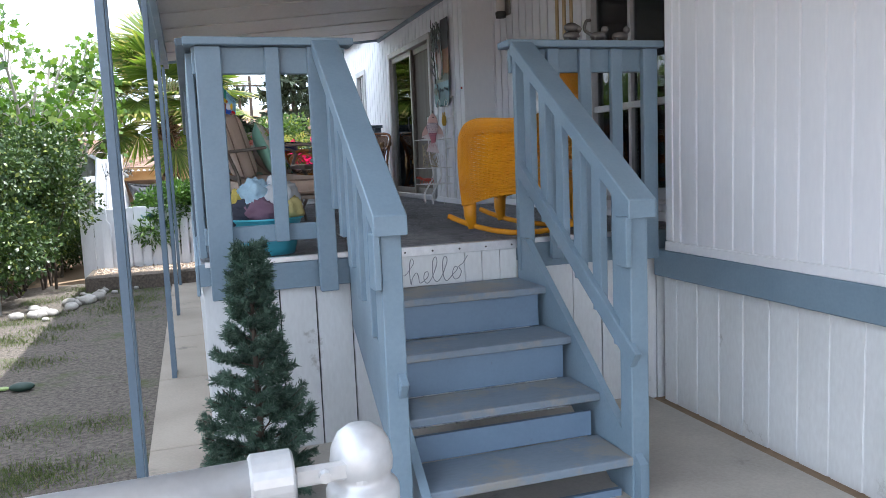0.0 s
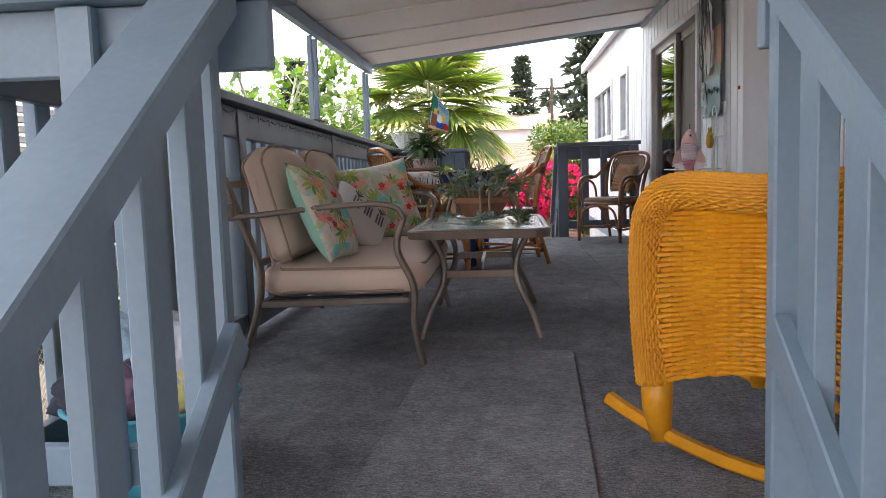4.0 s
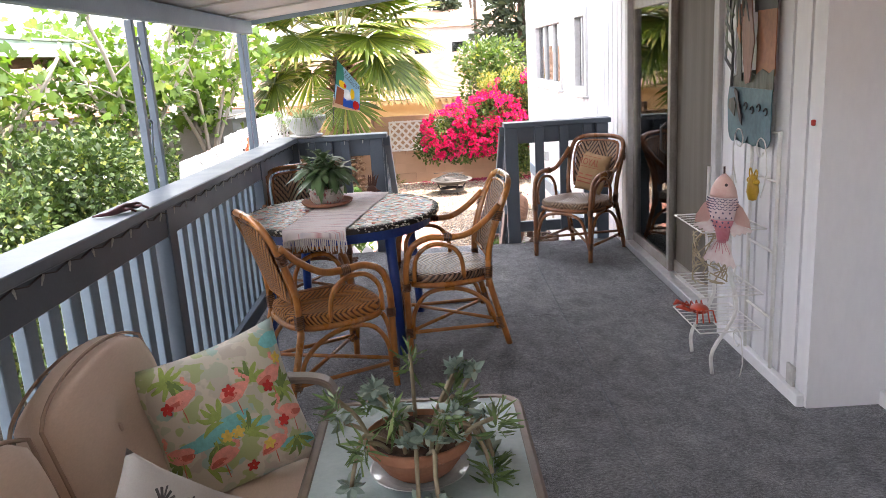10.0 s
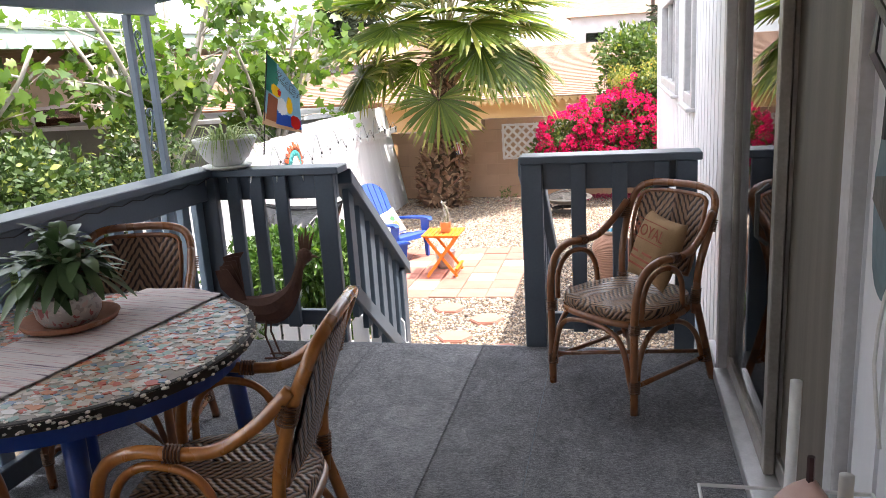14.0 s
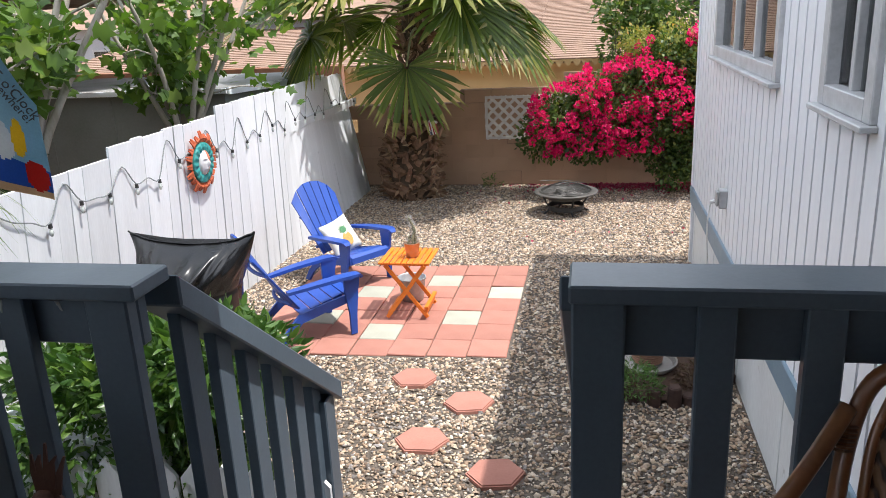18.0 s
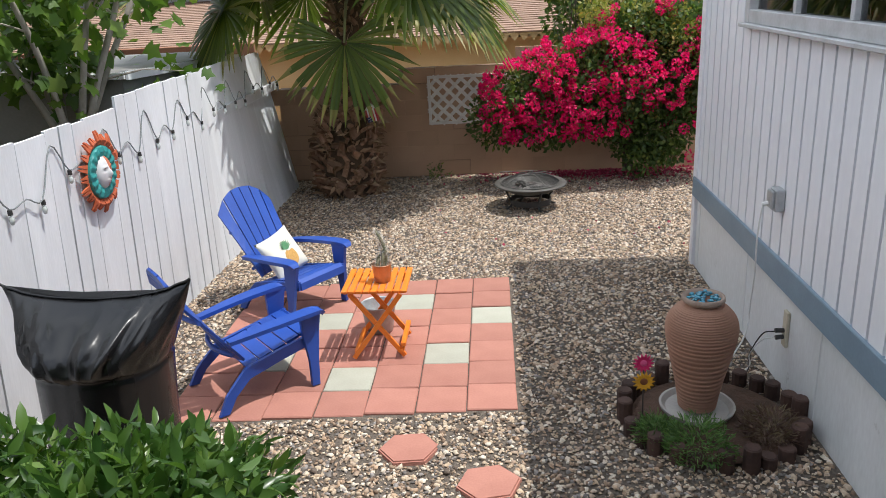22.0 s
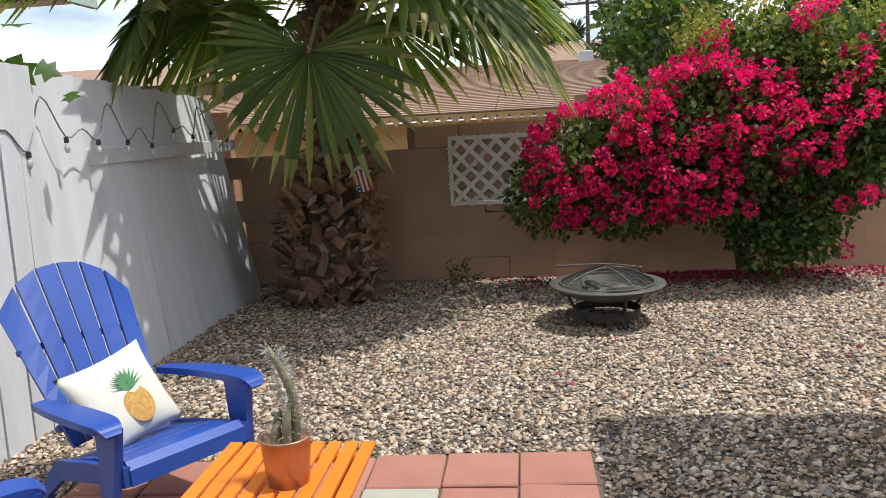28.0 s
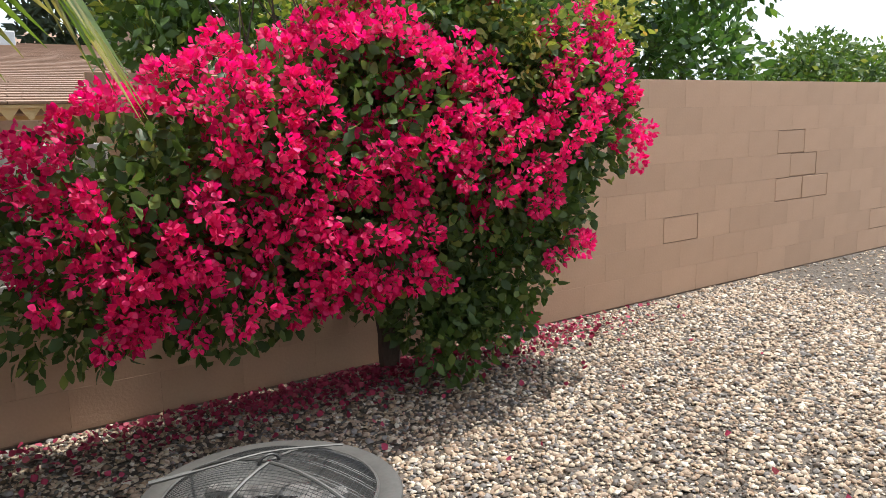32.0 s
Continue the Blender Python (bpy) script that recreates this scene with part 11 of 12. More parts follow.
# ---- front yard ----
xt = thing("artificial_tree", pose(0.24, 3.70, 0.026), "small unlit artificial spruce standing beside the steps", "christmas tree")
bm = bmesh.new()
tube(bm, [(0, 0, 0), (0, 0, 1.16)], [0.02, 0.006], 8)
part("trunk", bm, M_DARKBARK, xt)
xr = np.random.default_rng(77)
P, D = [], []
for k in range(74):
    t = k / 74
    z = 0.06 + 1.13 * t
    L = 0.27 * (1 - t) ** 0.72 + 0.025
    a = k * 2.39996 + xr.uniform(-0.3, 0.3)
    d = np.array([math.cos(a), math.sin(a), xr.uniform(-0.05, 0.35) + 0.7 * t])
    d /= np.linalg.norm(d)
    L *= xr.uniform(0.7, 1.15)
    tip = d * L + np.array([0, 0, z + 0.03])
    bm = bmesh.new()
    tube(bm, [(0, 0, z), Vector(d * L * 0.6) + Vector((0, 0, z)), Vector(tip)], [0.004, 0.003, 0.002], 4)
    part("branch", bm, M_DARKBARK, xt)
    # needles stand round the branch and its side twigs like a narrow brush
    side = np.cross(d, (0, 0, 1.0))
    for at, out, ln_ in [(0.35, d, L * 0.65)] + [(f, d * 0.75 + sg * side * 0.75 + np.array([0, 0, xr.uniform(-0.1, 0.35)]), max(0.07, L * 0.42)) for f, sg in ((0.35, 1), (0.45, -1), (0.62, 1), (0.7, -1))]:
        out = out / np.linalg.norm(out)
        m = int(150 * ln_ / 0.1)
        s = xr.uniform(0.0, 1.0, m)
        P.append(d * L * at + out * ln_ * s[:, None] + np.array([0, 0, z]))
        w = xr.normal(0, 1, (m, 3))
        w -= (w @ out)[:, None] * out
        w /= np.linalg.norm(w, axis=1, keepdims=True)
        D.append(out * 0.75 + w * 0.75)
part("needle", leaf_mesh("needle", np.concatenate(P), np.concatenate(D), 0.034, L_SPRUCE, xr, 0.12, 0.0, 0.1, "blade"), None, xt)

# gate post and top pipe
gp = thing("gate_post", pose(0.175, 0.90, 0.02), "galvanised gate post with a domed cap", "post")
M_PIPE = surf("silver_painted_pipe", (0.62, 0.63, 0.64), (0.50, 0.51, 0.52), 12, 80, 0.35, 0.15, metal=0.35)
bm = bmesh.new()
tube(bm, [(0, 0, 0), (0, 0, 1.195)], 0.03, 16)
part("pipe", bm, M_PIPE, gp, smooth=True)
bm = bmesh.new()
lathe(bm, [(0.031, 1.150), (0.043, 1.152), (0.045, 1.158), (0.045, 1.196), (0.042, 1.202), (0.035, 1.206), (0.035, 1.216), (0.0375, 1.219), (0.0385, 1.232), (0.036, 1.250), (0.029, 1.264), (0.017, 1.273), (0, 1.276)], 28)
part("cap", bm, M_PIPE, gp, smooth=True)
gt = thing("pipe_gate", pose(0.125, 0.876, 0.10), "low pipe gate of silver tube with wire mesh", "gate")
bm = bmesh.new()
tube(bm, [(-0.07, 0, 1.155), (-1.2, -0.05, 1.155)], 0.024, 16)
tube(bm, [(-0.05, 0, 1.155), (-0.05, 0, 0.05)], 0.019, 12)
tube(bm, [(-0.05, 0, 0.05), (-1.2, -0.05, 0.05)], 0.019, 12)
part("frame", bm, M_PIPE, gt, smooth=True)
bm = bmesh.new()
lathe(bm, [(0, -0.025), (0.026, -0.025), (0.030, -0.022), (0.030, 0.022), (0.026, 0.025), (0, 0.025)], 20)
bmesh.ops.transform(bm, matrix=Matrix.Translation((-0.06, 0, 1.155)) @ Matrix.Rotation(radians(90), 4, 'Y'), verts=bm.verts[:])
box(bm, -0.035, 0.045, -0.005, 0.005, 1.138, 1.162, 0.004)
tube(bm, [(0.0, -0.016, 1.15), (0.0, 0.016, 1.15)], 0.007, 8)
tube(bm, [(0.045, 0, 1.132), (0.045, 0, 1.168)], 0.012, 10)
part("hinge", bm, M_PIPE, gt)


def mesh_wires(bm, p0, p1, h, z0, s=0.062, r=0.0016):
    """Chain-link: diagonals both ways between two ground points."""
    p0, p1 = Vector(p0), Vector(p1)
    L = (p1 - p0).length
    d = (p1 - p0) / L
    k = -h
    while k < L:
        for sgn in (1, -1):
            a, b = k, k + h
            za, zb = (0, h) if sgn > 0 else (h, 0)
            if a < 0:
                za += (zb - za) * (-a) / h
                a = 0
            if b > L:
                zb = za + (zb - za) * (L - a) / (b - a)
                b = L
            if b - a > 0.01:
                tube(bm, [p0 + d * a + Vector((0.002 * sgn, 0, z0 + za)), p0 + d * b + Vector((0.002 * sgn, 0, z0 + zb))], r, 3, False)
        k += s


bm = bmesh.new()
mesh_wires(bm, (-0.07, 0, 0), (-1.2, -0.05, 0), 1.06, 0.06)
part("wire_mesh", bm, M_GALV, gt)

cf = thing("chain_link_fence", pose(-2.2, 0.0, 0.0), "galvanised chain-link fence along the side yard", "fence")
for y in (1.2, 4.2, 7.1, 10.05):
    bm = bmesh.new()
    tube(bm, [(0, y, -0.1), (0, y, 1.33)], 0.028, 12)
    lathe(bm, [(0.031, 1.31), (0.028, 1.35), (0, 1.37)], 12, 0, y)
    part("post", bm, M_GALV, cf, smooth=True)
bm = bmesh.new()
tube(bm, [(0, -3, 1.30), (0, 10.05, 1.30)], 0.02, 10)
part("top_rail", bm, M_GALV, cf, smooth=True)
bm = bmesh.new()
mesh_wires(bm, (0.022, 2.0, 0), (0.022, 10.05, 0), 1.27, 0.02)
part("wire_mesh", bm, M_GALV, cf)
# low red edging along the fence, rocks, red crate, garden toy
for k in (0, 1, 5, 11):
    bm = bmesh.new()
    box(bm, -0.05, 0.05, 0, 0.20, 0, 0.065, 0.01)
    o_ = tagged(new("edging_block", mesh_of("edging_block", bm, M_PAVER)), "reddish brick lying in the dirt along the fence", "edging", "edging blocks")
    o_.matrix_basis = pose(-2.05, 4.4 + 0.40 * k, 0.0, 0, 0, (-1) ** k * 9 + 3 * k)
rr_ = random.Random(3)
for k in range(34):
    bm = bmesh.new()
    bmesh.ops.create_icosphere(bm, subdivisions=2, radius=1)
    sc_ = rr_.uniform(0.035, 0.10)
    for v in bm.verts:
        v.co *= sc_ * (1 + 0.3 * noise.noise(v.co * 1.6 + Vector((k, 0, 0))))
        v.co.z *= 0.65
    o_ = tagged(new("yard_rock", mesh_of("yard_rock", bm, M_ROCK, True)), "rounded grey rock lying under the hedge", "rock", "yard rocks")
    t = rr_.random()
    o_.matrix_basis = pose(-1.75 + 0.9 * t + rr_.uniform(-0.25, 0.2), 9.5 + 2.4 * t + rr_.uniform(-0.3, 0.3), 0.015 + sc_ * 0.3, 0, 0, rr_.uniform(0, 360))
rc = thing("red_crate", pose(-2.75, 11.1, 0.0), "red plastic crate standing beyond the chain-link fence", "crate")
bm = bmesh.new()
box(bm, -0.25, 0.25, -0.2, 0.2, 0.45, 0.48, 0.01), box(bm, -0.25, 0.25, -0.2, -0.17, 0.48, 0.75, 0.006), box(bm, -0.25, 0.25, 0.17, 0.2, 0.48, 0.75, 0.006)
box(bm, -0.25, -0.22, -0.17, 0.17, 0.48, 0.75), box(bm, 0.22, 0.25, -0.17, 0.17, 0.48, 0.75), box(bm, -0.2, 0.2, -0.15, 0.15, 0.0, 0.45, 0.01)
part("shell", bm, surf("red_plastic", (0.50, 0.03, 0.03), None, 6, 60, 0.4, 0.1), rc)
gy = thing("garden_ornament", pose(-1.30, 6.38, 0.01), "small dark green garden ornament lying on the lawn", "ornament")
bm = bmesh.new()
bmesh.ops.create_uvsphere(bm, u_segments=14, v_segments=9, radius=1, matrix=Matrix.Translation((0, 0, 0.03)) @ Matrix.Diagonal((0.09, 0.055, 0.035, 1)))
part("shell", bm, surf("dark_green_plastic", (0.02, 0.05, 0.035), None, 8, 60, 0.5, 0.1), gy, smooth=True)
bm = bmesh.new()
for k in range(3):
    bmesh.ops.create_uvsphere(bm, u_segments=10, v_segments=7, radius=1, matrix=Matrix.Translation((-0.14 - 0.06 * k, 0.06 - 0.05 * (k % 2), 0.015)) @ Matrix.Diagonal((0.05, 0.03, 0.015, 1)))
part("petal_piece", bm, surf("pale_green_plastic", (0.34, 0.45, 0.16), None, 8, 60, 0.5, 0.1), gy)
# weeds and grass, past counting
wr = np.random.default_rng(15)
n = 22000
cxy = wr.uniform((-2.0, 0.5), (-0.4, 12.0), (34, 2))
pk_ = wr.integers(0, 34, n)
pos = np.concatenate([cxy[pk_] + wr.normal(0, 1, (n, 2)) * (0.20, 0.13), np.full((n, 1), 0.004)], 1)
pos = pos[(pos[:, 0] < -0.36) & (pos[:, 0] > -2.1)]
tagged(new("grass", leaf_mesh("grass", pos, np.tile((0, 0, 1.0), (len(pos), 1)), 0.032, leafmat("dry_grass", (0.06, 0.10, 0.022), (0.12, 0.155, 0.04), (0.22, 0.20, 0.09), 0.7, 0.2), wr, 0.12, 0.0, 0.45, "blade")), "patchy green and dry grass in the side yard", "grass", kind="stuff")

# white board fence at the end of the side yard, with a gecko
ef = thing("end_fence", pose(-1.55, 12.34, 0.0), "white upright board fence closing the side yard", "fence")
for k in range(9):
    bm = bmesh.new()
    x = 0.185 * k
    box(bm, x, x + 0.178, 0, 0.02, 0.02, 1.08 + 0.012 * math.sin(k * 2.1), 0.003)
    part("board", bm, M_FENCE, ef)
bm = bmesh.new()
box(bm, 0, 1.66, 0.021, 0.06, 0.25, 0.34), box(bm, 0, 1.66, 0.021, 0.06, 0.8, 0.89)
part("fence_rail", bm, M_FENCE, ef)
for x, z in ((-0.62, 0.88), (-0.40, 0.78)):
    bm = bmesh.new()
    tube(bm, smooth_path([(-0.10, 0, -0.10), (-0.02, 0, -0.03), (0.0, 0, 0.04), (0.06, 0, 0.10)], 4), [0.008, 0.012, 0.016, 0.02, 0.024, 0.026, 0.028, 0.026, 0.024, 0.024, 0.026, 0.02, 0.008], 7)
    for s in (-1, 1):
        tube(bm, [(0.0, 0, 0.03), (s * 0.07, 0, 0.05), (s * 0.09, 0, 0.09)], 0.008, 5)
        tube(bm, [(-0.02, 0, -0.03), (s * 0.07 - 0.02, 0, -0.04), (s * 0.09 - 0.02, 0, -0.08)], 0.008, 5)
    o_ = tagged(new("gecko_ornament", mesh_of("gecko_ornament", bm, M_TEALM, True)), "dark metal gecko fixed to the white fence", "ornament", "gecko ornaments")
    o_.matrix_basis = pose(x, 12.325, z)

# ---- next-door carport ----
M_LOUVRE = surf("aged_louvre_paint", (0.47, 0.455, 0.42), (0.38, 0.365, 0.34), 3, 50, 0.55, 0.2)
cpn = thing("neighbour_carport", pose(-3.4, 0, 0), "neighbour's carport with a pale green fascia and louvred screen", "carport")
M_MINTF = surf("pale_green_fascia", (0.46, 0.58, 0.52), (0.40, 0.50, 0.45), 3, 50, 0.5, 0.1)
bm = bmesh.new()
box(bm, -0.03, 0.03, 2.0, 22.0, 2.98, 3.17, 0.005)
part("fascia", bm, M_MINTF, cpn)
bm = bmesh.new()
box(bm, -0.06, 0.05, 2.0, 22.0, 3.171, 3.20, 0.004)
part("roof_edge", bm, M_GALV, cpn)
bm = bmesh.new()
box(bm, -5.0, -0.031, 2.0, 22.0, 3.05, 3.15)
part("roof", bm, M_AWN, cpn)
for k in range(26):
    bm = bmesh.new()
    y = 2.2 + 0.76 * k
    box(bm, -4.9, -0.05, y, y + 0.05, 2.97, 3.05)
    part("rafter", bm, surf("tan_rafter", (0.40, 0.30, 0.22), None, 5, 50, 0.7, 0.2), cpn)
for y in (4.0, 8.0, 11.5, 16.0, 20.0):
    for dy in (-0.09, 0.09):
        bm = bmesh.new()
        box(bm, -0.30, -0.25, y + dy - 0.025, y + dy + 0.025, 0, 3.02, 0.004)
        part("post", bm, M_WHITE, cpn)
for k in range(23):
    bm = bmesh.new()
    z = 0.42 + 0.098 * k
    slat_piece(bm, [(0.0, 3.0, z), (0.045, 3.0, z + 0.05), (0.0, 3.0, z + 0.085)], [(0.0, 11.3, z), (0.045, 11.3, z + 0.05), (0.0, 11.3, z + 0.085)], -0.004)
    part("louvre", bm, M_LOUVRE, cpn)
bm = bmesh.new()
box(bm, -0.04, -0.005, 3.0, 11.3, 0.4, 0.46), box(bm, -0.04, -0.005, 3.0, 11.3, 2.62, 2.68)
for y in (3.0, 7.2, 11.26):
    box(bm, -0.04, -0.005, y, y + 0.04, 0.46, 2.62)
    box(bm, -0.04, -0.005, y, y + 0.04, -0.02, 0.4)
part("screen_frame", bm, M_WHITE, cpn)
nh = thing("neighbour_house", pose(-8.4, 12, 0), "neighbour's tan mobile home under the carport", "house")
bm = bmesh.new()
box(bm, -4.0, 0, -12, 12, 0, 3.0)
part("wall", bm, surf("tan_siding", (0.46, 0.38, 0.29), (0.40, 0.33, 0.25), 2, 40, 0.6, 0.2), nh)
for y in (-6, -1, 4, 8):
    bm = bmesh.new()
    box(bm, 0.0, 0.03, y, y + 1.4, 1.2, 2.2, 0.005)
    w_ = part("window", bm, M_ALUW, nh)
    bm = bmesh.new()
    box(bm, 0.031, 0.036, y + 0.06, y + 1.34, 1.26, 2.14)
    part("pane", bm, M_GLASSDARK, w_)
# brown garden wall and grey shed beyond the fence
bm = bmesh.new()
box(bm, -14.0, -2.3, 22.6, 22.75, -0.05, 1.86, 0.01)
tagged(new("garden_wall", mesh_of("garden_wall", bm, surf("brown_stucco", (0.36, 0.18, 0.11), None, 3, 60, 0.9, 0.4))), "brown rendered garden wall beyond the fence", "wall", "", "structure")
sh_ = thing("grey_shed", pose(-1.95, 17.5, 0.0), "low grey shed with white roof edging behind the fence", "shed")
M_SHED = surf("grey_shed_paint", (0.27, 0.275, 0.265), (0.21, 0.215, 0.205), 2, 40, 0.8, 0.2, dirt=((0.16, 0.16, 0.15), 1.5, 0.6))
bm = bmesh.new()
box(bm, -5.0, 0.0, 0.0, 2.9, -0.05, 1.93)
part("wall", bm, M_SHED, sh_)
bm = bmesh.new()
vs = [bm.verts.new(p) for p in ((-5.1, -0.06, 1.931), (0.06, -0.06, 1.931), (0.06, 2.96, 1.80), (-5.1, 2.96, 1.80), (-5.1, -0.06, 1.985), (0.06, -0.06, 1.985), (0.06, 2.96, 1.86), (-5.1, 2.96, 1.86))]
for f in ((3, 2, 1, 0), (4, 5, 6, 7), (0, 1, 5, 4), (1, 2, 6, 5), (2, 3, 7, 6), (3, 0, 4, 7)):
    bm.faces.new([vs[i] for i in f])
part("roof", bm, surf("grey_roll_roof", (0.30, 0.29, 0.275), None, 2, 60, 0.9, 0.3), sh_)
bm = bmesh.new()
beam(bm, (0.075, -0.06, 1.965), (0.075, 2.96, 1.835), 0.025, 0.075, 0.003)
beam(bm, (-5.1, -0.075, 1.965), (0.06, -0.075, 1.965), 0.025, 0.055, 0.003)
part("roof_fascia", bm, M_WHITE, sh_)
for k in range(6):
    bm = bmesh.new()
    box(bm, -4.6 + 0.8 * k, -4.55 + 0.8 * k, -0.012, -0.001, 0.0, 1.92)
    part("batten", bm, M_SHED, sh_)

# ---- beyond the rear wall ----
M_TANWALL = surf("sunlit_tan_stucco", (0.66, 0.49, 0.26), (0.58, 0.42, 0.22), 2, 50, 0.85, 0.3)
M_SHINGLE = surf("brown_roof_shingle", (0.30, 0.19, 0.13), (0.22, 0.14, 0.095), 3, 60, 0.9, 0.5, 0.01, island=0.12)
bd = thing("tan_building", pose(0, 24.3, 0), "long tan building with a scalloped eave and brown shingle roof", "building")
bm = bmesh.new()
box(bm, -9.0, 3.8, 0.3, 15, -0.05, 1.62)
part("wall", bm, M_TANWALL, bd)
bm = bmesh.new()
for k in range(83):
    x = -9.2 + 0.16 * k
    v = [bm.verts.new(p) for p in ((x, 0.0, 1.68), (x + 0.16, 0.0, 1.68), (x + 0.08, 0.0, 1.57), (x, 0.02, 1.68), (x + 0.16, 0.02, 1.68), (x + 0.08, 0.02, 1.57))]
    bm.faces.new((v[0], v[2], v[1])), bm.faces.new((v[3], v[4], v[5])), bm.faces.new((v[0], v[3], v[5], v[2])), bm.faces.new((v[1], v[2], v[5], v[4]))
box(bm, -9.2, 4.08, -0.01, 0.3, 1.68, 1.71)
part("scalloped_eave", bm, M_TANWALL, bd)
bm = bmesh.new()
rows = 40
for r_ in range(rows):
    y0, z0 = -0.02 + 7.6 * r_ / rows, 1.715 + 1.12 * r_ / rows
    y1, z1 = y0 + 7.6 / rows + 0.03, z0 + 1.12 / rows + 0.01
    x = -9.3
    k = 0
    while x < 4.1:
        w_ = 0.9 + 0.25 * ((k * 7 + r_ * 3) % 5) / 5
        x1 = min(4.1, x + w_)
        vs = [bm.verts.new(p) for p in ((x, y0, z0 + 0.02), (x1 - 0.006, y0, z0 + 0.02), (x1 - 0.006, y1, z1), (x, y1, z1), (x, y0, z0), (x1 - 0.006, y0, z0))]
        bm.faces.new(vs[:4]), bm.faces.new((vs[4], vs[5], vs[1], vs[0]))
        x = x1
        k += 1
tagged(part("shingle_roof", bm, M_SHINGLE, bd, "rows of brown shingles"), kind="stuff")
bm = bmesh.new()
for s in (0, 1):
    x = -9.25 if s == 0 else 4.02
    v = [bm.verts.new((x + dx, y, z)) for dx in (0, 0.05) for y, z in ((0.0, 1.64), (7.58, 2.78), (15.2, 1.64))]
    bm.faces.new(v[:3]), bm.faces.new(v[3:][::-1])
    for i in range(3):
        j = (i + 1) % 3
        bm.faces.new((v[j], v[i], v[i + 3], v[j + 3]))
v = [bm.verts.new(p) for p in ((-9.3, 7.58, 2.84), (4.1, 7.58, 2.84), (4.1, 15.4, 1.7), (-9.3, 15.4, 1.7))]
bm.faces.new(v)
part("gable_and_rear_slope", bm, M_SHINGLE, bd)
bm = bmesh.new()
box(bm, 2.3, 2.6, 7.0, 7.3, 2.68, 2.98, 0.01)
part("roof_vent", bm, M_GALV, bd)
for (x, y, w, d, h, rh, c, lb) in ((10.5, 34, 9, 6, 2.4, 1.5, (0.55, 0.42, 0.30), "tan house with a brown roof in the next street"), (4.5, 58, 10, 7, 4.6, 1.3, (0.58, 0.60, 0.64), "pale grey house on the slope"), (-14, 42, 12, 8, 3.0, 1.4, (0.60, 0.58, 0.54), "pale house among the trees"), (-9.5, 29, 11, 6, 2.6, 0.7, (0.46, 0.47, 0.50), "low grey home with a shallow roof")):
    hs = thing("distant_house", pose(x, y, 0), lb, "house", "distant houses")
    bm = bmesh.new()
    box(bm, -w / 2, w / 2, 0, d, -0.1, h)
    part("wall", bm, surf("house_wall", c, None, 2, 40, 0.8, 0.2), hs)
    bm = bmesh.new()
    v = [bm.verts.new((xx, yy, zz)) for xx in (-w / 2 - 0.3, w / 2 + 0.3) for yy, zz in ((-0.4, h + 0.01), (d / 2, h + rh), (d + 0.4, h + 0.01))]
    bm.faces.new(v[:3][::-1]), bm.faces.new(v[3:])
    for i in range(3):
        j = (i + 1) % 3
        bm.faces.new((v[i], v[j], v[j + 3], v[i + 3]))
    part("roof", bm, M_SHINGLE, hs)
    for k in range(4):
        bm = bmesh.new()
        xx = -w / 2 + (k + 0.35) * w / 4
        box(bm, xx, xx + w * 0.12, -0.03, -0.001, h * 0.42, h * 0.80)
        wn_ = part("window", bm, M_ALUW, hs)
        bm = bmesh.new()
        box(bm, xx + 0.05, xx + w * 0.12 - 0.05, -0.036, -0.031, h * 0.42 + 0.05, h * 0.80 - 0.05)
        part("pane", bm, M_GLASSDARK, wn_)
# utility poles with wires
for x, y, h in ((4.2, 52, 7.4), (6.5, 40, 7.6), (16, 40, 8.0)):
    po = thing("utility_pole", pose(x, y, 0), "wooden utility pole with a crossarm", "utility pole", "utility poles")
    bm = bmesh.new()
    tube(bm, [(0, 0, -0.1), (0, 0, h)], [0.13, 0.085], 10)
    part("pole", bm, M_DARKBARK, po)
    bm = bmesh.new()
    box(bm, -1.05, 1.05, -0.04, 0.04, h - 0.68, h - 0.58)
    part("crossarm", bm, M_DARKBARK, po)
    for dx in (-1, -0.4, 0.4, 1):
        bm = bmesh.new()
        lathe(bm, [(0.03, 0), (0.045, 0.05), (0.02, 0.12), (0, 0.13)], 8, dx, 0, h - 0.58)
        part("insulator", bm, M_GALV, po)
bm = bmesh.new()
for dx in (-1, -0.4, 0.4, 1):
    for a, b in (((4.2 + dx, 52, 6.9), (6.5 + dx, 40, 7.1)), ((6.5 + dx, 40, 7.1), (16 + dx, 40, 7.5)), ((4.2 + dx, 52, 6.9), (-20 + dx, 60, 7.3)), ((16 + dx, 40, 7.5), (50, 34, 7.5))):
        a, b = Vector(a), Vector(b)
        tube(bm, [a.lerp(b, t) - Vector((0, 0, 1.6 * t * (1 - t))) for t in [i / 10 for i in range(11)]], 0.012, 4)
tagged(new("power_lines", mesh_of("power_lines", bm, M_BLACKMETAL)), "sagging power lines between the poles", "power line")
# far palm tops and hills
for x, y, h in ((6.2, 92, 9.6), (5.0, 110, 8.8)):
    fpm = thing("distant_palm", pose(x, y, 0), "slender fan palm far away", "palm tree", "distant palms")
    bm = bmesh.new()
    tube(bm, [(0, 0, 0), (0.1, 0, h * 0.5), (0, 0, h)], [0.22, 0.16, 0.14], 8)
    part("trunk", bm, M_DARKBARK, fpm)
    q = np.random.default_rng(int(y))
    v = q.normal(0, 1, (160, 3))
    v /= np.linalg.norm(v, axis=1, keepdims=True)
    part("crown", leaf_mesh("crown", v * 0.3 + np.array([0, 0, h]), v, 1.0, L_PINE, q, 0.25, 0.4, 0.2, "blade"), None, fpm)
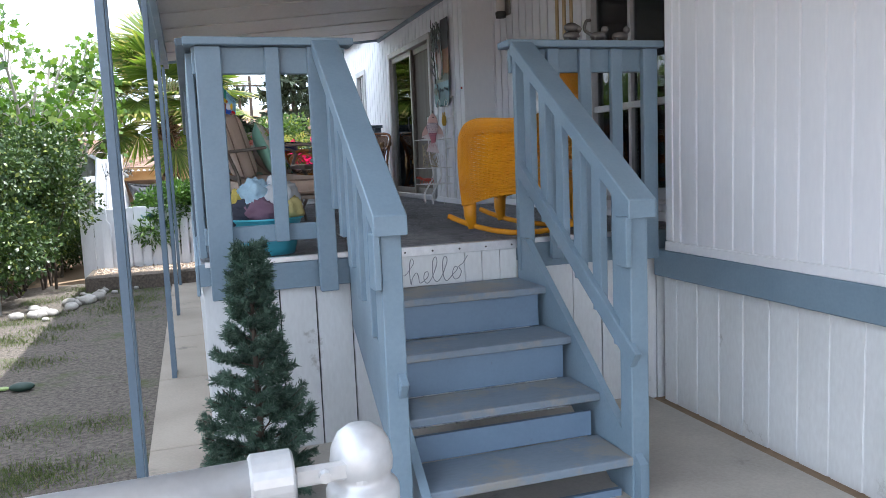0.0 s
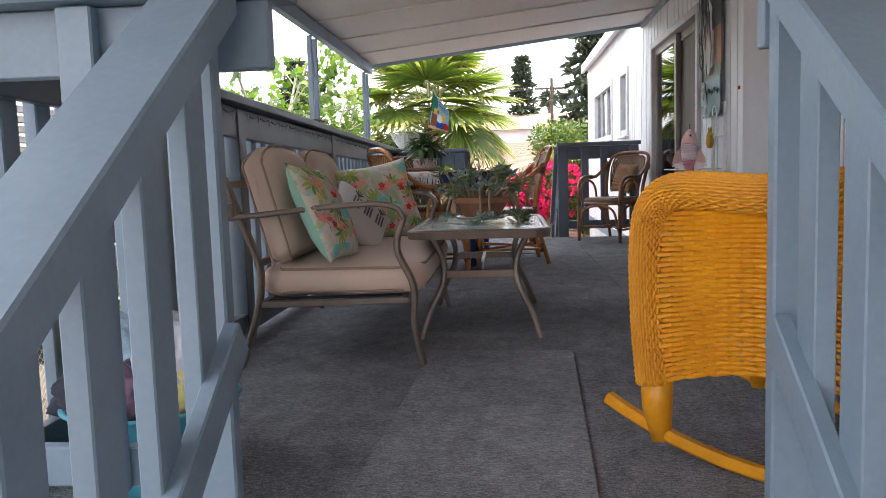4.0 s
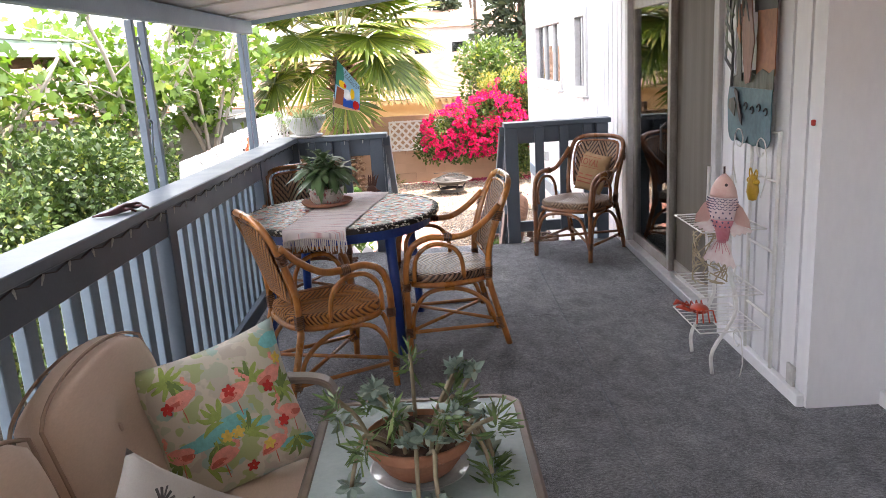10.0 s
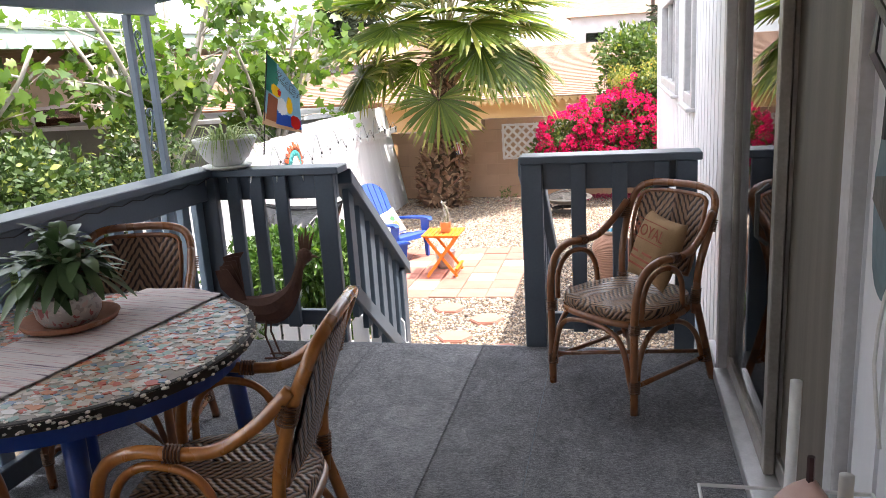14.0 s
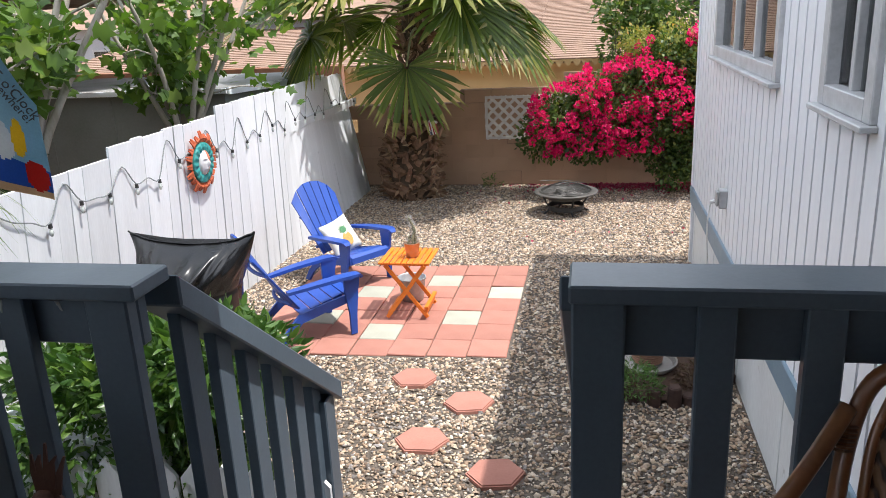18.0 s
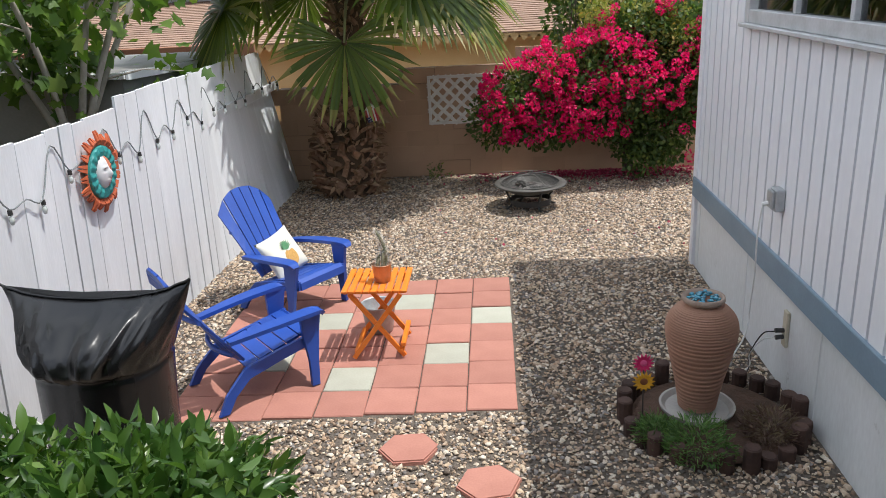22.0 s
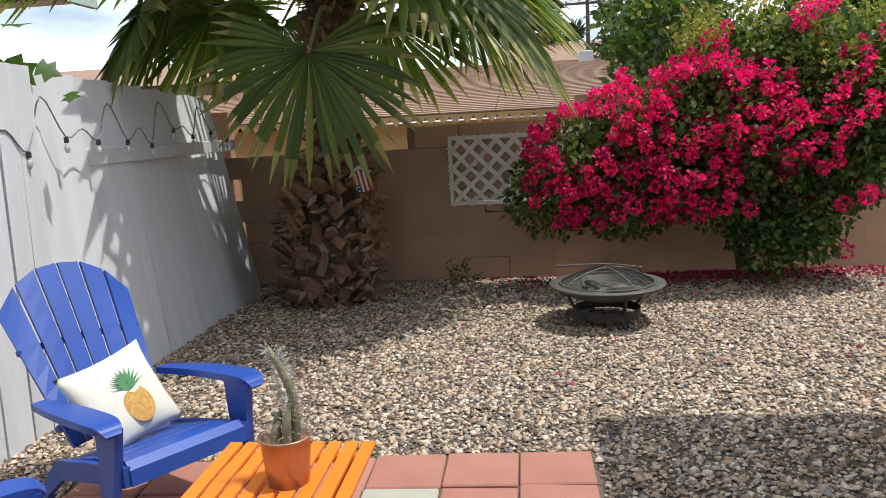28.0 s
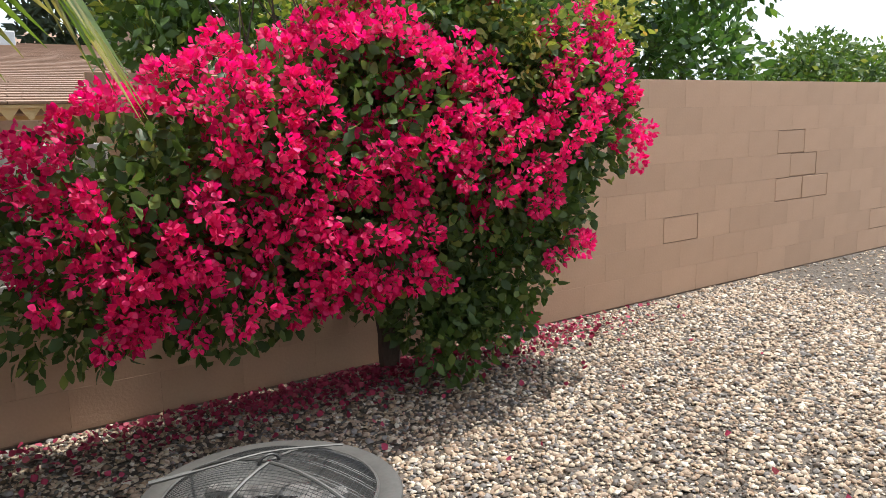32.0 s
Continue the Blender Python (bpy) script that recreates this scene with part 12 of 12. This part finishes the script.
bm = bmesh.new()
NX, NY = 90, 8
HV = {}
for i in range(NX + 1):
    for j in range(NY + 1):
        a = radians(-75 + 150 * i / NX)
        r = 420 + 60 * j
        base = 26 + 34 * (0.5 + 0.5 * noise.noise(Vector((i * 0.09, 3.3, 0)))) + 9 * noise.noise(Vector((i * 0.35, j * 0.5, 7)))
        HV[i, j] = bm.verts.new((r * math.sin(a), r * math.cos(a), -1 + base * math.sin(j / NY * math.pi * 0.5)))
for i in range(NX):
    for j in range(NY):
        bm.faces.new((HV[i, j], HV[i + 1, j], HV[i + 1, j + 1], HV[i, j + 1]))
# distance haze is painted into the hills' blue-grey base colour
structure("backdrop_hills", bm, surf("haze_tinted_hillside", (0.34, 0.36, 0.38), (0.28, 0.30, 0.30), 0.02, 0.3, 0.95, 0.2, 0.5), "hazy blue-grey hills far away", True, "hills")


# ---- pieces of walls and pavements ----
def shared(name, me, parent, m):
    ob = new(name, me)
    ob.parent = parent
    ob.matrix_basis = m
    return ob


# pavers of the patio
PX1, PY0, T = 1.30, 14.90, 0.302
pv = thing("patio", pose(0, 0, GZ), "square patio of red and grey concrete pavers set in gravel", "patio", kind="structure")
bm = bmesh.new()
box(bm, -T / 2 + 0.003, T / 2 - 0.003, -T / 2 + 0.003, T / 2 - 0.003, -0.04, 0.0, 0.006)
me_r = mesh_of("paver", bm, M_PAVER)
me_g = me_r.copy()
me_g.materials.clear()
me_g.materials.append(M_PAVERG)
prng = random.Random(5)
GREY = {(4, 4), (2, 5), (0, 4), (1, 2), (3, 1), (5, 2)}
for i in range(7):
    for j in range(7):
        x, y = PX1 - T * (i + 0.5) + 0.012 * j * 0, PY0 + T * (j + 0.5) - 0.016 * i
        shared("paver", me_g if (i, j) in GREY else me_r, pv, pose(x, y, prng.uniform(-0.004, 0.006), prng.uniform(-0.6, 0.6), prng.uniform(-0.6, 0.6), prng.uniform(-0.7, 0.7)))

# block wall at the rear
YW = 20.72
bw = thing("block_wall", pose(0, YW, GZ), "tan painted concrete block wall around the rear yard", "wall", kind="structure")
BH, BL = 0.196, 0.40
bm = bmesh.new()
box(bm, 0.0003, BL - 0.0003, 0.0, 0.03, 0.0003, BH - 0.0003, 0.0006)
me_b = mesh_of("block", bm, M_BLOCK)
bm = bmesh.new()
box(bm, 0.006, BL - 0.006, 0.0, 0.03, 0.006, BH - 0.006, 0.004)
me_h = mesh_of("block", bm, M_BLOCK)
bm = bmesh.new()
box(bm, -1.5, 0.04, 0.0, 0.18, -0.2, BH * 6 + 0.0)
box(bm, 0.04, 1.62, 0.0, 0.18, -0.2, BH * 7 - 0.01)
box(bm, 1.62, 12.0, 0.0, 0.18, -0.2, BH * 8 - 0.02)
part("wall_core", bm, M_MORTAR, bw)
for r in range(8):
    x = -1.5 - (BL / 2 if r % 2 else 0)
    while x < 9.4:
        hi_ = 6 if x < -0.1 else 7 if x < 1.5 else 8
        if r < hi_ and x + BL > -1.5:
            proud = prng.random()
            shared("block", me_h if proud < 0.07 else me_b, bw, pose(x, prng.uniform(-0.0125, -0.0115), r * BH))
        x += BL

# loose gravel: many small stones, past counting
def pebble():
    """A squat uneven dome: two rings and a top, open below."""
    v = [(0.0, 0.0, 1.0)]
    for r, z, turn in ((0.80, 0.55, 0.0), (1.0, -0.25, 0.5)):
        v += [(r * math.cos((i + turn) * 2 * math.pi / 4), r * math.sin((i + turn) * 2 * math.pi / 4), z) for i in range(4)]
    f = [(0, 1 + i, 1 + (i + 1) % 4) for i in range(4)]
    for i in range(4):
        j = (i + 1) % 4
        f += [(1 + i, 5 + i, 1 + j), (5 + i, 5 + j, 1 + j)]
    return np.array(v), np.array(f, np.int32)


def scatter_stones(name, xy, z0, size, mat, rng, label, flat=0.6):
    n = len(xy)
    bv, bf = pebble()
    s = size * np.clip(rng.lognormal(0, 0.32, (n, 1, 1)), 0.45, 2.0)
    v = bv[None] * (1 + np.clip(rng.normal(0, 0.24, (n, 9, 1)), -0.5, 0.5))
    v = v * np.stack([np.ones(n), rng.uniform(0.5, 0.92, n), rng.uniform(flat * 0.55, flat * 1.15, n)], 1)[:, None, :] * s
    a, b = rng.uniform(0, 6.283, n), rng.normal(0, 0.35, n)
    ca, sa, cb, sb = np.cos(a)[:, None], np.sin(a)[:, None], np.cos(b)[:, None], np.sin(b)[:, None]
    x, y, z = v[..., 0], v[..., 1] * cb - v[..., 2] * sb, v[..., 1] * sb + v[..., 2] * cb
    out = np.stack([x * ca - y * sa + xy[:, :1], x * sa + y * ca + xy[:, 1:2], z + z0 + (s[..., 0] * flat * rng.uniform(0.1, 0.9, (n, 1)))], 2)
    faces = (bf[None] + (np.arange(n) * 9)[:, None, None]).reshape(-1, 3)
    o = tagged(new(name, strip_mesh(name, out.reshape(-1, 3), faces, mat)), label, "gravel", kind="stuff")
    return o


grng = np.random.default_rng(99)
def strewn(x0, x1, y0, y1, n):
    return np.stack([grng.uniform(x0, x1, n), grng.uniform(y0, y1, n)], 1)


xy = np.concatenate([strewn(-1.35, 2.85, 11.6, 16.5, 58000), strewn(-1.35, 2.85, 16.5, 20.68, 60000), strewn(2.85, 6.5, 17.3, 20.68, 42000), strewn(6.5, 11.5, 17.3, 20.68, 7000)])
on_patio = (xy[:, 0] > PX1 - 7 * T - 0.02) & (xy[:, 0] < PX1 + 0.02) & (xy[:, 1] > PY0 - 0.016 * (PX1 - xy[:, 0]) / T - 0.02) & (xy[:, 1] < PY0 + 7 * T - 0.016 * (PX1 - xy[:, 0]) / T + 0.02)
on_stone = np.zeros(len(xy), bool)
for sx, sy in ((0.70, 14.50), (1.13, 14.19), (0.92, 13.70), (1.40, 13.40), (1.13, 12.95), (1.57, 12.54)):
    on_stone |= np.hypot(xy[:, 0] - sx, xy[:, 1] - sy) < 0.155
on_bed = np.hypot(xy[:, 0] - 2.36, xy[:, 1] - 14.76) < 0.45
xy = xy[~(on_patio | on_stone | on_bed)]
scatter_stones("gravel", xy, GZ - 0.010, 0.0112, M_STONE, grng, "loose pale river gravel covering the rear yard")
